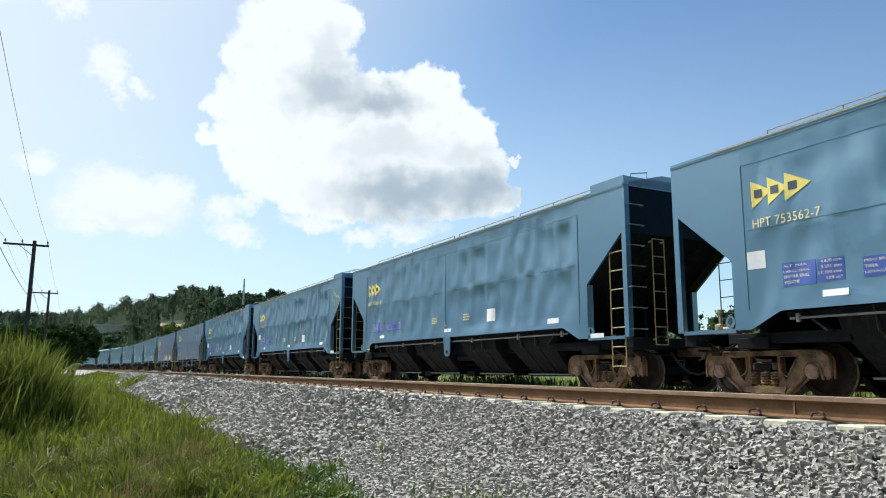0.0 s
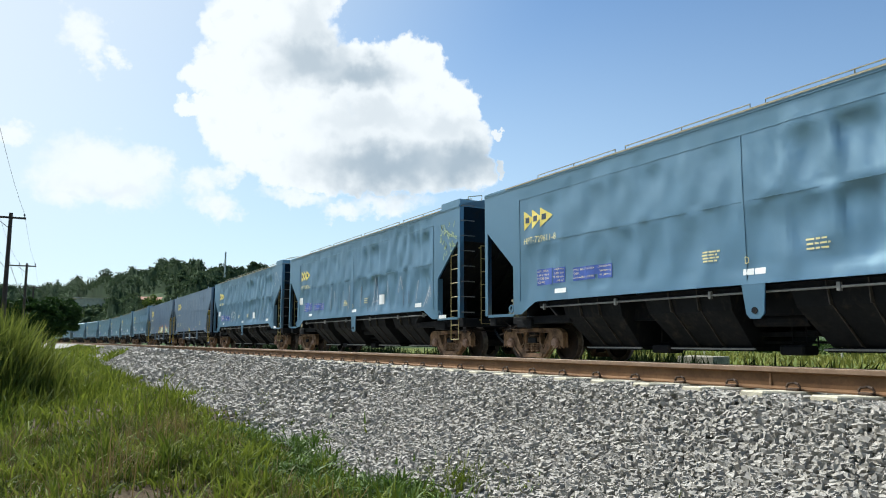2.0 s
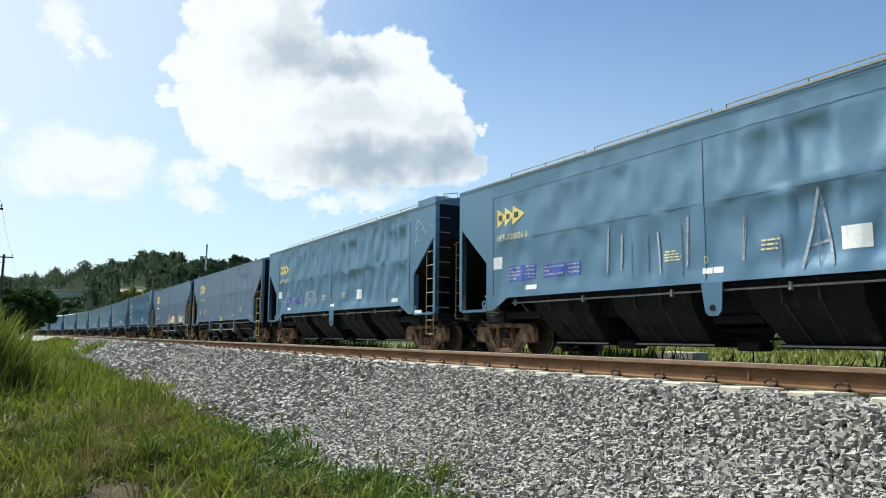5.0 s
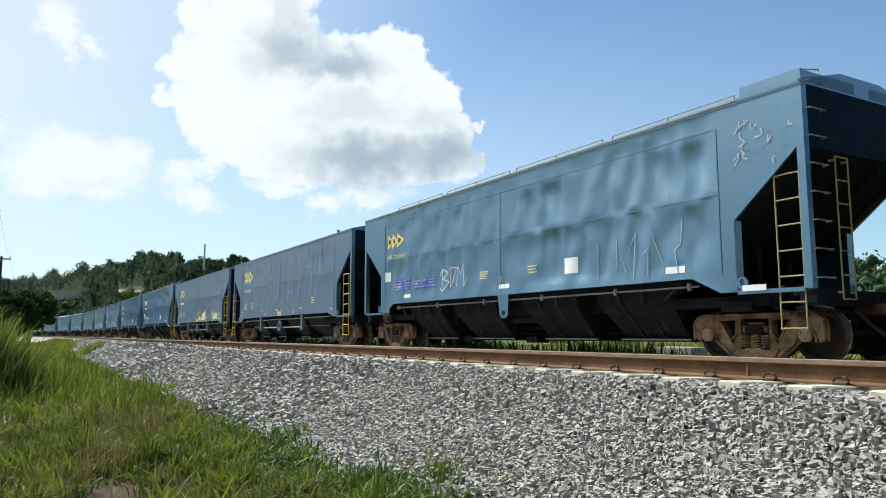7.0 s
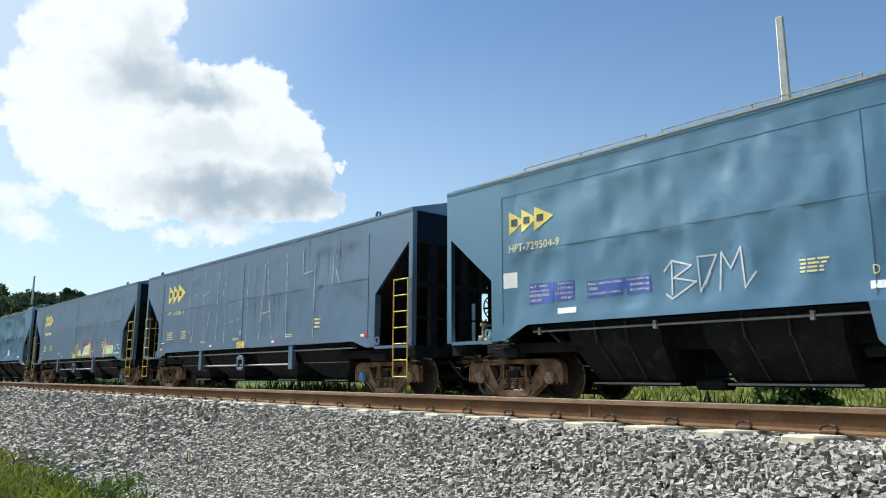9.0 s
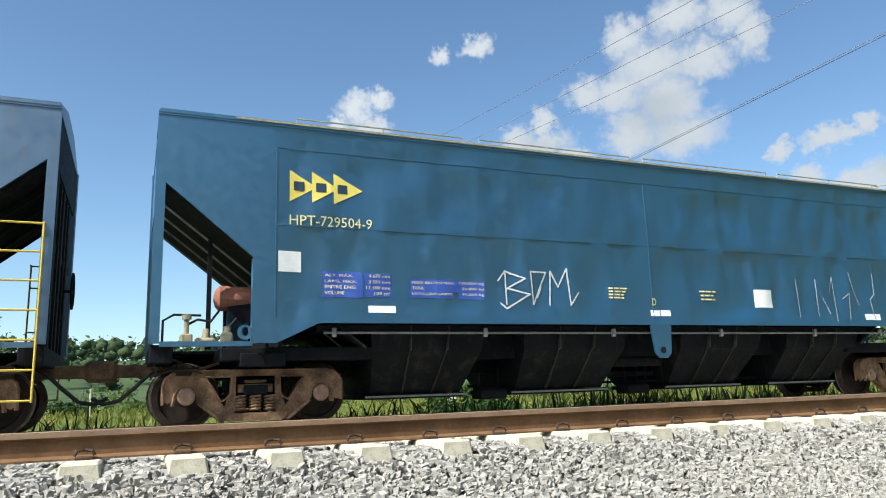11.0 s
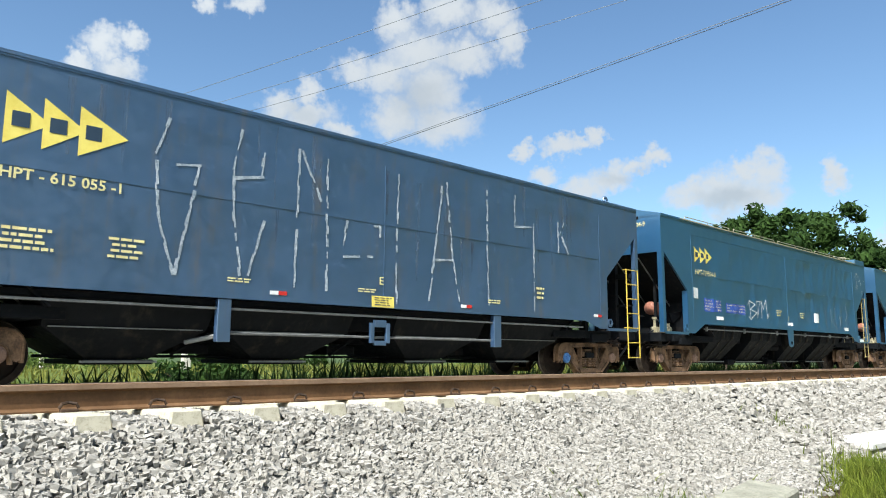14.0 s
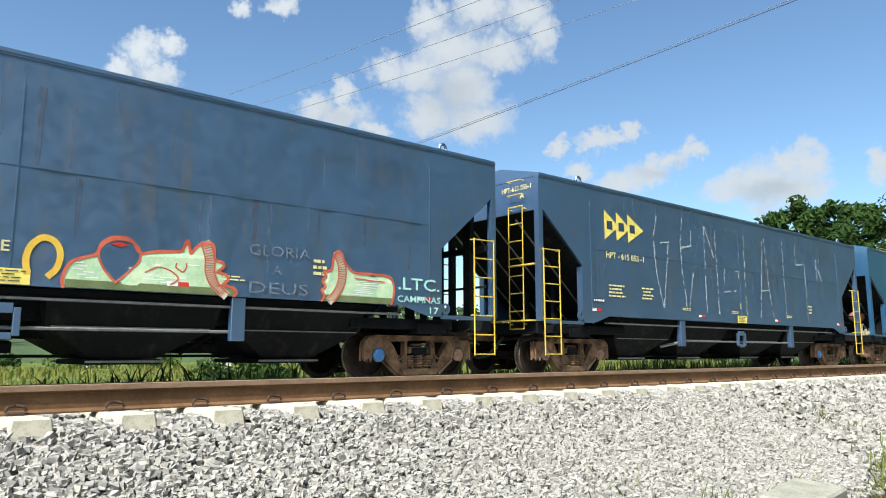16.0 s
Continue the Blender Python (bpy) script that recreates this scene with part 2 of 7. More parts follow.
letter_yellow = surface("letter_yellow", (0.62, 0.54, 0.24), (0.76, 0.68, 0.34), 5.0, (0.5, 0.6))
logo_dark = surface("logo_dark", (0.02, 0.04, 0.07), (0.03, 0.055, 0.09), 4.0, (0.4, 0.6))
panel_blue = surface("panel_blue", (0.030, 0.072, 0.30), (0.045, 0.100, 0.39), 5.0, (0.4, 0.6))
sign_white = surface("sign_white", (0.72, 0.72, 0.70), (0.84, 0.84, 0.82), 6.0, (0.35, 0.5))
chalk = surface("chalk", (0.20, 0.25, 0.30), (0.42, 0.46, 0.50), 12.0, (0.6, 0.8), dirt=(0.06, 0.10, 0.16), dirt_amount=0.85)
sticker_red = surface("sticker_red", (0.45, 0.02, 0.02), (0.6, 0.04, 0.03), 8.0, (0.3, 0.5))
tank_red = surface("tank_red", (0.30, 0.11, 0.07), (0.42, 0.18, 0.12), 5.0, (0.5, 0.7), dirt=(0.14, 0.08, 0.05), dirt_amount=0.5)
valve_tan = surface("valve_tan", (0.22, 0.19, 0.12), (0.42, 0.37, 0.24), 14.0, (0.5, 0.8))
cap_blue = surface("cap_blue", (0.04, 0.14, 0.38), (0.09, 0.24, 0.52), 12.0, (0.4, 0.6))
cap_rust = surface("cap_rust", (0.16, 0.09, 0.06), (0.30, 0.18, 0.12), 12.0, (0.5, 0.7))
pale_pipe = surface("pale_pipe", (0.14, 0.14, 0.135), (0.25, 0.25, 0.24), 6.0, (0.4, 0.6), metal=0.3)
pale_yellow = surface("pale_yellow", (0.26, 0.20, 0.07), (0.42, 0.34, 0.13), 9.0, (0.5, 0.7), dirt=(0.12, 0.09, 0.06), dirt_amount=0.6)
faded_white = surface("faded_white", (0.42, 0.45, 0.47), (0.60, 0.62, 0.63), 10.0, (0.5, 0.7))
rubber = surface("rubber", (0.012, 0.012, 0.012), (0.03, 0.03, 0.03), 8.0, (0.6, 0.8))
concrete = surface("concrete", (0.42, 0.39, 0.33), (0.62, 0.58, 0.49), 5.0, (0.8, 0.95), bump=0.004, bump_scale=60,
                   dirt=(0.25, 0.22, 0.17), dirt_amount=0.5)
white_concrete = surface("white_concrete", (0.60, 0.58, 0.53), (0.74, 0.72, 0.66), 4.0, (0.8, 0.95), bump=0.003, bump_scale=50,
                         dirt=(0.32, 0.28, 0.22), dirt_amount=0.5)
stone = surface("stone", (0.215, 0.201, 0.178), (0.385, 0.358, 0.318), 9.0, (0.75, 0.95), spec=0.3, bump=0.003, bump_scale=60, island=0.5,
                dirt=(0.42, 0.34, 0.24), dirt_amount=0.25)
sleeper_concrete = surface("sleeper_concrete", (0.40, 0.355, 0.26), (0.56, 0.51, 0.39), 7.0, (0.8, 0.95), bump=0.006, bump_scale=70,
                           dirt=(0.24, 0.20, 0.14), dirt_amount=0.6)
bed = surface("bed", (0.20, 0.19, 0.17), (0.34, 0.325, 0.29), 12.0, (0.85, 0.95), spec=0.2, bump=0.03, bump_scale=16)
earth = surface("earth", (0.036, 0.025, 0.015), (0.080, 0.056, 0.033), 0.8, (0.85, 0.95), spec=0.1, bump=0.02, bump_scale=14,
                dirt=(0.06, 0.085, 0.02), dirt_amount=0.8)
grass_leaf = surface("grass_leaf", (0.034, 0.066, 0.008), (0.235, 0.272, 0.036), 1.1, (0.6, 0.8), spec=0.15, island=0.45, soft=0.35,
                     dirt=(0.24, 0.19, 0.07), dirt_amount=0.4)
# darker green for short grass: shade between the tufts put into the colour
shaded_low_leaf = surface("shaded_low_leaf", (0.020, 0.036, 0.006), (0.11, 0.135, 0.022), 1.6, (0.6, 0.8), spec=0.15, island=0.45, soft=0.25)
weed_leaf = surface("weed_leaf", (0.030, 0.066, 0.010), (0.12, 0.185, 0.030), 1.6, (0.5, 0.7), spec=0.25, island=0.5, soft=0.25)
dry_leaf = surface("dry_leaf", (0.10, 0.066, 0.025), (0.29, 0.215, 0.085), 0.9, (0.6, 0.8), island=0.6, soft=0.25)
tall_leaf = surface("tall_leaf", (0.030, 0.055, 0.008), (0.24, 0.27, 0.05), 1.2, (0.6, 0.8), spec=0.12, island=0.55, soft=0.35)
field_grass = surface("field_grass", (0.05, 0.078, 0.014), (0.13, 0.15, 0.03), 0.25, (0.8, 0.95), spec=0.1, bump=0.05, bump_scale=6,
                      dirt=(0.16, 0.13, 0.06), dirt_amount=0.5)
# greyed, bluish green: haze over the distant hill put into the leaf colour
hazy_wood_leaf = surface("hazy_wood_leaf", (0.034, 0.058, 0.032), (0.085, 0.118, 0.056), 0.10, (0.9, 1.0), spec=0.05, island=0.45, soft=0.2)
tree_leaf = surface("tree_leaf", (0.012, 0.032, 0.007), (0.045, 0.085, 0.016), 0.3, (0.8, 0.95), spec=0.2, island=0.55, soft=0.2)
# near-black green, the shade behind the train put into the leaf colour
shaded_verge_leaf = surface("shaded_verge_leaf", (0.010, 0.022, 0.006), (0.030, 0.052, 0.013), 0.6, (0.8, 0.95), spec=0.1, island=0.55, soft=0.1)
bush_leaf = surface("bush_leaf", (0.045, 0.085, 0.016), (0.13, 0.17, 0.035), 0.4, (0.8, 0.95), spec=0.2, island=0.55, soft=0.25)
bark = surface("bark", (0.05, 0.035, 0.025), (0.11, 0.08, 0.055), 8.0, (0.8, 0.95), bump=0.02, bump_scale=20)
pole_wood = surface("pole_wood", (0.035, 0.026, 0.022), (0.075, 0.055, 0.045), 8.0, (0.75, 0.9), bump=0.006, bump_scale=30)
wire_grey = surface("wire_grey", (0.13, 0.145, 0.175), (0.20, 0.22, 0.25), 3.0, (0.5, 0.6))
roof_tile = surface("roof_tile", (0.20, 0.085, 0.05), (0.30, 0.14, 0.085), 1.5, (0.8, 0.9))
plaster = surface("plaster", (0.58, 0.50, 0.40), (0.74, 0.66, 0.55), 0.8, (0.8, 0.9), dirt=(0.2, 0.17, 0.13), dirt_amount=0.5)
tank_plastic = surface("tank_plastic", (0.05, 0.16, 0.34), (0.08, 0.22, 0.42), 2.0, (0.3, 0.5))
shade_glass = surface("shade_glass", (0.015, 0.018, 0.02), (0.03, 0.035, 0.04), 2.0, (0.1, 0.2))
graffiti_green = surface("graffiti_green", (0.36, 0.52, 0.30), (0.62, 0.72, 0.46), 3.0, (0.5, 0.7), dirt=(0.10, 0.45, 0.36), dirt_amount=0.5)
graffiti_red = surface("graffiti_red", (0.42, 0.06, 0.03), (0.58, 0.14, 0.07), 4.0, (0.5, 0.7))
graffiti_olive = surface("graffiti_olive", (0.10, 0.13, 0.05), (0.17, 0.20, 0.08), 5.0, (0.5, 0.7))
graffiti_cream = surface("graffiti_cream", (0.45, 0.44, 0.32), (0.62, 0.60, 0.46), 6.0, (0.5, 0.7))
graffiti_yellow = surface("graffiti_yellow", (0.62, 0.36, 0.03), (0.74, 0.48, 0.06), 6.0, (0.5, 0.7))
graffiti_teal = surface("graffiti_teal", (0.26, 0.55, 0.47), (0.48, 0.75, 0.66), 6.0, (0.5, 0.7))
scrawl_green = surface("scrawl_green", (0.30, 0.42, 0.22), (0.50, 0.58, 0.34), 8.0, (0.5, 0.7), dirt=(0.05, 0.14, 0.22), dirt_amount=0.7)
meadow_leaf = surface("meadow_leaf", (0.09, 0.105, 0.018), (0.23, 0.225, 0.05), 0.5, (0.6, 0.8), spec=0.2, island=0.5, soft=0.3)
faint_chalk = surface("faint_chalk", (0.07, 0.10, 0.14), (0.17, 0.20, 0.24), 12.0, (0.6, 0.8), dirt=(0.02, 0.05, 0.10), dirt_amount=0.9)
# blue made near-black: the shade on the east ends put into the paint
shaded_end_paint = surface("shaded_end_paint", (0.002, 0.009, 0.018), (0.004, 0.015, 0.028), 1.5, (0.7, 0.9), spec=0.15, dirt=(0.012, 0.011, 0.011), dirt_amount=0.7)
# paler than the hopper steel: the light on the ribs put in the colour
lit_rib_steel = surface("lit_rib_steel", (0.014, 0.013, 0.012), (0.045, 0.040, 0.033), 6.0, (0.6, 0.8), spec=0.25, dirt=(0.10, 0.08, 0.055), dirt_amount=0.6)
old_concrete = surface("old_concrete", (0.20, 0.19, 0.15), (0.36, 0.34, 0.27), 5.0, (0.85, 0.95), spec=0.2, bump=0.01, bump_scale=30, dirt=(0.13, 0.12, 0.07), dirt_amount=0.7)


def stain(name, tone, amount):
    """A thin, broken run of dirt that lets the paint show through."""
    m = bpy.data.materials.new(name)
    m.use_nodes = True
    n = Nodes(m.node_tree)
    at = n.add("ShaderNodeTexCoord").outputs["Object"]
    down = n.noise(n.vec("MULTIPLY", at, (14.0, 14.0, 1.2)), 2.5, 5.0, 0.65)
    body = n.add("ShaderNodeBsdfDiffuse", {0: (*tone, 1)}).outputs[0]
    clear = n.add("ShaderNodeBsdfTransparent").outputs[0]
    out = n.add("ShaderNodeMixShader", {0: n.ramp(down, 0.35, 0.7, 0.0, amount), 1: clear, 2: body}).outputs[0]
    n.tree.links.new(out, n.add("ShaderNodeOutputMaterial").inputs[0])
    return m


rust_run = stain("rust_run", (0.13, 0.075, 0.055), 0.32)
pale_run = stain("pale_run", (0.16, 0.20, 0.26), 0.35)

# ---- ways to build ----


def mesh_from(name, verts, faces, material, smooth=False):
    me = bpy.data.meshes.new(name)
    me.from_pydata(verts, [], faces)
    me.materials.append(material)
    if smooth:
        me.polygons.foreach_set("use_smooth", [True] * len(me.polygons))
    me.update()
    return me


def part(name, bm, material, parent=None, label="", smooth=False):
    """Links a bmesh as one mesh object under a thing or a part."""
    me = bpy.data.meshes.new(name)
    bmesh.ops.recalc_face_normals(bm, faces=bm.faces)
    bm.to_mesh(me)
    bm.free()
    me.materials.append(material)
    if smooth:
        me.polygons.foreach_set("use_smooth", [True] * len(me.polygons))
    return hang(name, me, parent, label)


def loose_parts(name, bm, material, parent, label="", smooth=False):
    """Each piece of a bmesh that hangs together becomes a part of its own."""
    bm.verts.ensure_lookup_table()
    left_over = set(bm.verts)
    made = []
    while left_over:
        stack, piece = [left_over.pop()], []
        while stack:
            v = stack.pop()
            piece.append(v)
            for e in v.link_edges:
                o = e.other_vert(v)
                if o in left_over:
                    left_over.discard(o)
                    stack.append(o)
        sub = bmesh.new()
        twin = {v: sub.verts.new(v.co) for v in piece}
        for f in {f for v in piece for f in v.link_faces}:
            sub.faces.new([twin[v] for v in f.verts])
        made.append(part(name, sub, material, parent, label, smooth))
    bm.free()
    return made


def hang(name, me, parent=None, label=""):
    ob = new(name, me)
    if parent:
        ob.parent = parent
    if label:
        ob["label"] = label
    return ob


def thing(name, label, category, group="", kind="", at=(0, 0, 0)):
    ob = new(name)
    ob.location = at
    ob.empty_display_size = 0.2
    return tagged(ob, label, category, group, kind)


def box(bm, x0, x1, y0, y1, z0, z1, bevel=0.0):
    vs = [bm.verts.new((x, y, z)) for x in (x0, x1) for y in (y0, y1) for z in (z0, z1)]
    fs = [bm.faces.new([vs[i] for i in q]) for q in ((0, 1, 3, 2), (4, 6, 7, 5), (0, 4, 5, 1), (2, 3, 7, 6), (0, 2, 6, 4), (1, 5, 7, 3))]
    if bevel:
        es = list({e for f in fs for e in f.edges})
        bmesh.ops.bevel(bm, geom=es, offset=bevel, segments=1, affect="EDGES")


def plate(bm, outline, y0, y1):
    """An outline in x and z, as thick as from y0 to y1."""
    a = [bm.verts.new((x, y0, z)) for x, z in outline]
    b = [bm.verts.new((x, y1, z)) for x, z in outline]
    bm.faces.new(a)
    bm.faces.new(b[::-1])
    for i in range(len(a)):
        j = (i + 1) % len(a)
        bm.faces.new((a[i], b[i], b[j], a[j]))


def slab(bm, corners, thick):
    """A flat sheet over four corners, as thick as given."""
    c = [Vector(p) for p in corners]
    nrm = (c[1] - c[0]).cross(c[2] - c[0]).normalized() * thick
    a = [bm.verts.new(p) for p in c]
    b = [bm.verts.new(p + nrm) for p in c]
    bm.faces.new(a)
    bm.faces.new(b[::-1])
    for i in range(len(a)):
        j = (i + 1) % len(a)
        bm.faces.new((a[i], b[i], b[j], a[j]))


def rod(bm, p, q, r, sides=8, r2=None):
    p, q = Vector(p), Vector(q)
    way = (q - p).normalized()
    side = way.orthogonal().normalized()
    up = way.cross(side)
    rings = []
    for c, rad in ((p, r), (q, r if r2 is None else r2)):
        rings.append([bm.verts.new(c + rad * (math.cos(a) * side + math.sin(a) * up))
                      for a in (2 * math.pi * k / sides for k in range(sides))])
    for k in range(sides):
        j = (k + 1) % sides
        bm.faces.new((rings[0][k], rings[0][j], rings[1][j], rings[1][k]))
    bm.faces.new(rings[0][::-1])
    bm.faces.new(rings[1])


def pipe(bm, points, r, sides=6):
    """A bent tube along the points."""
    pts = [Vector(q) for q in points]
    rings, side = [], None
    for i, c in enumerate(pts):
        way = (pts[min(i + 1, len(pts) - 1)] - pts[max(i - 1, 0)]).normalized()
        side = way.orthogonal().normalized() if side is None else (side - way * side.dot(way)).normalized()
        up = way.cross(side)
        rings.append([bm.verts.new(c + r * (math.cos(a) * side + math.sin(a) * up)) for a in (2 * math.pi * k / sides for k in range(sides))])
    for a, b in zip(rings, rings[1:]):
        for k in range(sides):
            j = (k + 1) % sides
            bm.faces.new((a[k], a[j], b[j], b[k]))
    bm.faces.new(rings[0][::-1])
    bm.faces.new(rings[-1])


def lathe(bm, profile, centre, sides=32):
    """Turned about an axle along y: rows of (y, radius)."""
    rings = []
    for y, r in profile:
        rings.append([bm.verts.new((centre[0] + r * math.cos(a), centre[1] + y, centre[2] + r * math.sin(a)))
                      for a in (2 * math.pi * k / sides for k in range(sides))])
    for a, b in zip(rings, rings[1:]):
        for k in range(sides):
            j = (k + 1) % sides
            bm.faces.new((a[k], a[j], b[j], b[k]))
    bm.faces.new(rings[0])
    bm.faces.new(rings[-1][::-1])


def fresh():
    return bmesh.new()


# ---- the two tracks: straight, then a wide bend towards the camera's side far to the west ----
BEND_X, BEND_R, TRAIN_Y = -120.0, 500.0, 11.45
TRAIN_TOP, NEAR_TOP, NEAR_Y = 1.06, 1.30, 5.34
# sideways tilt fitted to the view: drops the far rail behind the near one
VIEW_TILT = -0.036


def along(s, off):
    """A place s metres along the line and off metres across it, and the line's heading there."""
    if s >= BEND_X:
        return s, off, 0.0
    a = (BEND_X - s) / BEND_R
    r = off - (TRAIN_Y - BEND_R)
    return BEND_X - r * math.sin(a), TRAIN_Y - BEND_R + r * math.cos(a), a


def sweep(name, profile, s_rows, material, closed=True, wobble=None):
    """A profile of (across, height) points carried along the line."""
    verts, faces, k = [], [], len(profile)
    for s in s_rows:
        for i, (off, z) in enumerate(profile):
            x, y, _ = along(s, off)
            verts.append((x, y, z + (wobble(s, off, i) if wobble else 0)))
    for r in range(len(s_rows) - 1):
        for i in range(k if closed else k - 1):
            j = (i + 1) % k
            faces.append((r * k + i, r * k + j, (r + 1) * k + j, (r + 1) * k + i))
    if closed:
        faces += [tuple(range(k))[::-1], tuple(range((len(s_rows) - 1) * k, len(s_rows) * k))]
    return mesh_from(name, verts, faces, material)


S_ROWS = [-460 + 10 * i for i in range(34)] + [-120, 260]


def rail_profile(y, top):
    half = ((0.0365, 0.0), (0.0365, -0.036), (0.009, -0.052), (0.009, -0.150), (0.070, -0.166), (0.070, -0.178))
    right = [(y + a, top + b) for a, b in half]
    left = [(y - a, top + b) for a, b in half[::-1]]
    return right + left


def ground_height(off):
    rows = ((-400, 0.5), (-30, 0.35), (-6, 0.2), (-1.5, 0.05), (1.0, 0.08), (2.6, 0.22), (3.3, 0.24), (9, 0.2), (16, 0.25),
            (24, 0.5), (45, 0.6), (120, 0.4), (260, 2.0), (420, 2.0), (4000, 2.0))
    return float(np.interp(off, [r[0] for r in rows], [r[1] for r in rows]))


def lateral(x, y):
    return y if x >= BEND_X else y + (x - BEND_X) ** 2 / (2 * BEND_R)


def build_ground():
    xs = sorted(set([-2600, -1800, -1200, -800, -500, -350] + list(range(-260, -30, 10)) + [0.75 * i for i in range(-40, 41)]
                    + list(range(40, 200, 10)) + [300, 500, 900, 1500, 2600]))
    ys = sorted(set([-2600, -1500, -800, -400, -200, -100, -60, -40, -30, -24, -18, -14] + [0.6 * i for i in range(-20, 9)]
                    + [6, 8, 10, 12, 14, 16, 18, 21, 24, 28, 32, 38, 45, 55, 70, 90, 120, 160, 260, 420, 800, 1500, 2600]))
    verts, faces = [], []
    for y in ys:
        for x in xs:
            near = abs(x) < 40 and abs(y) < 30
            lump = 0.10 * noise.noise((x * 0.5, y * 0.5, 2.0)) + 0.04 * noise.noise((x * 1.7, y * 1.7, 5.0)) if near else 0.0
            verts.append((x, y, ground_height(lateral(max(x, -260), y)) + lump - 0.05))
    w = len(xs)
    for j in range(len(ys) - 1):
        for i in range(w - 1):
            faces.append((j * w + i, j * w + i + 1, (j + 1) * w + i + 1, (j + 1) * w + i))
    me = mesh_from("ground", verts, faces, earth, smooth=True)
    me.materials.append(field_grass)
    for p in me.polygons:
        c = p.center
        if c.y > 15 or c.y < -18 or c.x > 45 or c.x < -45:
            p.material_index = 1
    tagged(hang("ground", me), "uneven brown earth with patches of grass", "ground", kind="structure")


def build_bed():
    top = ((2.9, 0.10), (3.15, 0.27), (4.0, 0.70), (4.62, 1.02), (4.9, 1.075), (5.6, 1.085), (6.9, 1.05), (7.8, 1.00), (8.7, 0.84), (9.6, 0.80),
           (13.4, 0.80), (14.6, 0.30), (15.0, 0.05))

    def wobble(s, off, i):
        return 0.02 * noise.noise((s * 1.3, off * 2.0, 7.0)) - 0.02
    rows = [-460 + 10 * i for i in range(34)] + [-120 + 2 * i for i in range(40)] + [-40 + 0.5 * i for i in range(161)] + [50, 80, 120, 260]
    me = sweep("ballast_bed", top, rows, bed, closed=False, wobble=wobble)
    return tagged(hang("ballast_bed", me), "grey crushed stone ballast bed under two railway tracks", "ballast", kind="structure")


def build_track(name, y, top, label, cross_tilt, detail):
    """Two rails, and sleepers with clips, 0.59 m apart."""
    track = thing(name, label, "railway track", kind="structure")
    for k, yr in enumerate((y, y + 1.67)):
        z = top + cross_tilt * (yr - y)
        hang("rail", sweep("rail", rail_profile(yr, z), S_ROWS, rust_rail), track, "rust-brown steel rail")
        head = [(yr - 0.0375, z - 0.034), (yr - 0.0375, z - 0.004), (yr - 0.030, z + 0.003), (yr + 0.030, z + 0.003), (yr + 0.0375, z - 0.004), (yr + 0.0375, z - 0.034)]
        hang("rail_head", sweep("rail_head", head, S_ROWS, worn_steel), track, "worn bright running head")
    base = top - 0.178
    bm = fresh()
    y0, y1 = y - 0.60, y + 2.27
    za = [base + cross_tilt * (v - y) - 0.004 for v in (y0, y1)]
    low = [bm.verts.new(p) for p in ((-0.14, y0, za[0] - 0.20), (0.14, y0, za[0] - 0.20), (0.14, y1, za[1] - 0.2), (-0.14, y1, za[1] - 0.2))]
    up = [bm.verts.new(p) for p in ((-0.105, y0 + 0.02, za[0]), (0.105, y0 + 0.02, za[0]), (0.115, y1, za[1]), (-0.115, y1, za[1]))]
    bm.faces.new(low[::-1])
    bm.faces.new(up)
    for i in range(4):
        j = (i + 1) % 4
        bm.faces.new((low[i], low[j], up[j], up[i]))
    bmesh.ops.bevel(bm, geom=list(bm.edges), offset=0.012, segments=1, affect="EDGES")
    first = part("sleeper", bm, sleeper_concrete, track, "pale concrete sleeper")
    bm = fresh()
    zc = base - 0.004
    for dy in (-0.085, 0.085):
        box(bm, -0.055, 0.055, y + dy - 0.028, y + dy + 0.028, zc, zc + 0.026, 0.006)
        pipe(bm, [(-0.06, y + dy, zc + 0.030), (-0.045, y + dy, zc + 0.058), (0.0, y + dy * 0.75, zc + 0.066), (0.045, y + dy, zc + 0.058),
                  (0.06, y + dy, zc + 0.030)], 0.011, 6)
    clip = part("rail_clip", bm, clip_rust, track, "rusty spring clip")
    count = 0
    spacing, start = 0.59, 1.515
    lo, hi = detail
    rest_v, rest_f = [], []
    k = int((lo - start) / spacing)
    spots = []
    while start + spacing * k < hi:
        spots.append(start + spacing * k)
        k += 1
    spots.sort(key=abs)
    src = [tuple(v.co) for v in first.data.vertices]
    fsrc = [tuple(p.vertices) for p in first.data.polygons]
    for i, x in enumerate(spots):
        if i == 0:
            first.location = clip.location = (x, 0, 0)
        elif i < 140:
            hang("sleeper", first.data, track, "pale concrete sleeper").location = (x, 0, 0)
            hang("rail_clip", clip.data, track).location = (x, 0, 0)
        else:
            b0 = len(rest_v)
            sx, sy, a = along(x, y)
            for vx, vy, vz in src:
                px, py, _ = along(x + vx, vy)
                rest_v.append((px, py, vz))
            rest_f += [tuple(b0 + q for q in f) for f in fsrc]
    if rest_v:
        ob = hang("sleeper_row", mesh_from("sleeper_row", rest_v, rest_f, sleeper_concrete), track)
        tagged(ob, kind="stuff")
    return track


build_ground()
ballast_bed = build_bed()
build_track("near_track", NEAR_Y, NEAR_TOP, "empty railway track with rusty rails on pale concrete sleepers", VIEW_TILT, (-150, 60))
build_track("train_track", TRAIN_Y - 0.835, TRAIN_TOP, "railway track under the train with rusty rails", 0.0, (-60, 60))


# ---- loose stones of the bed ----


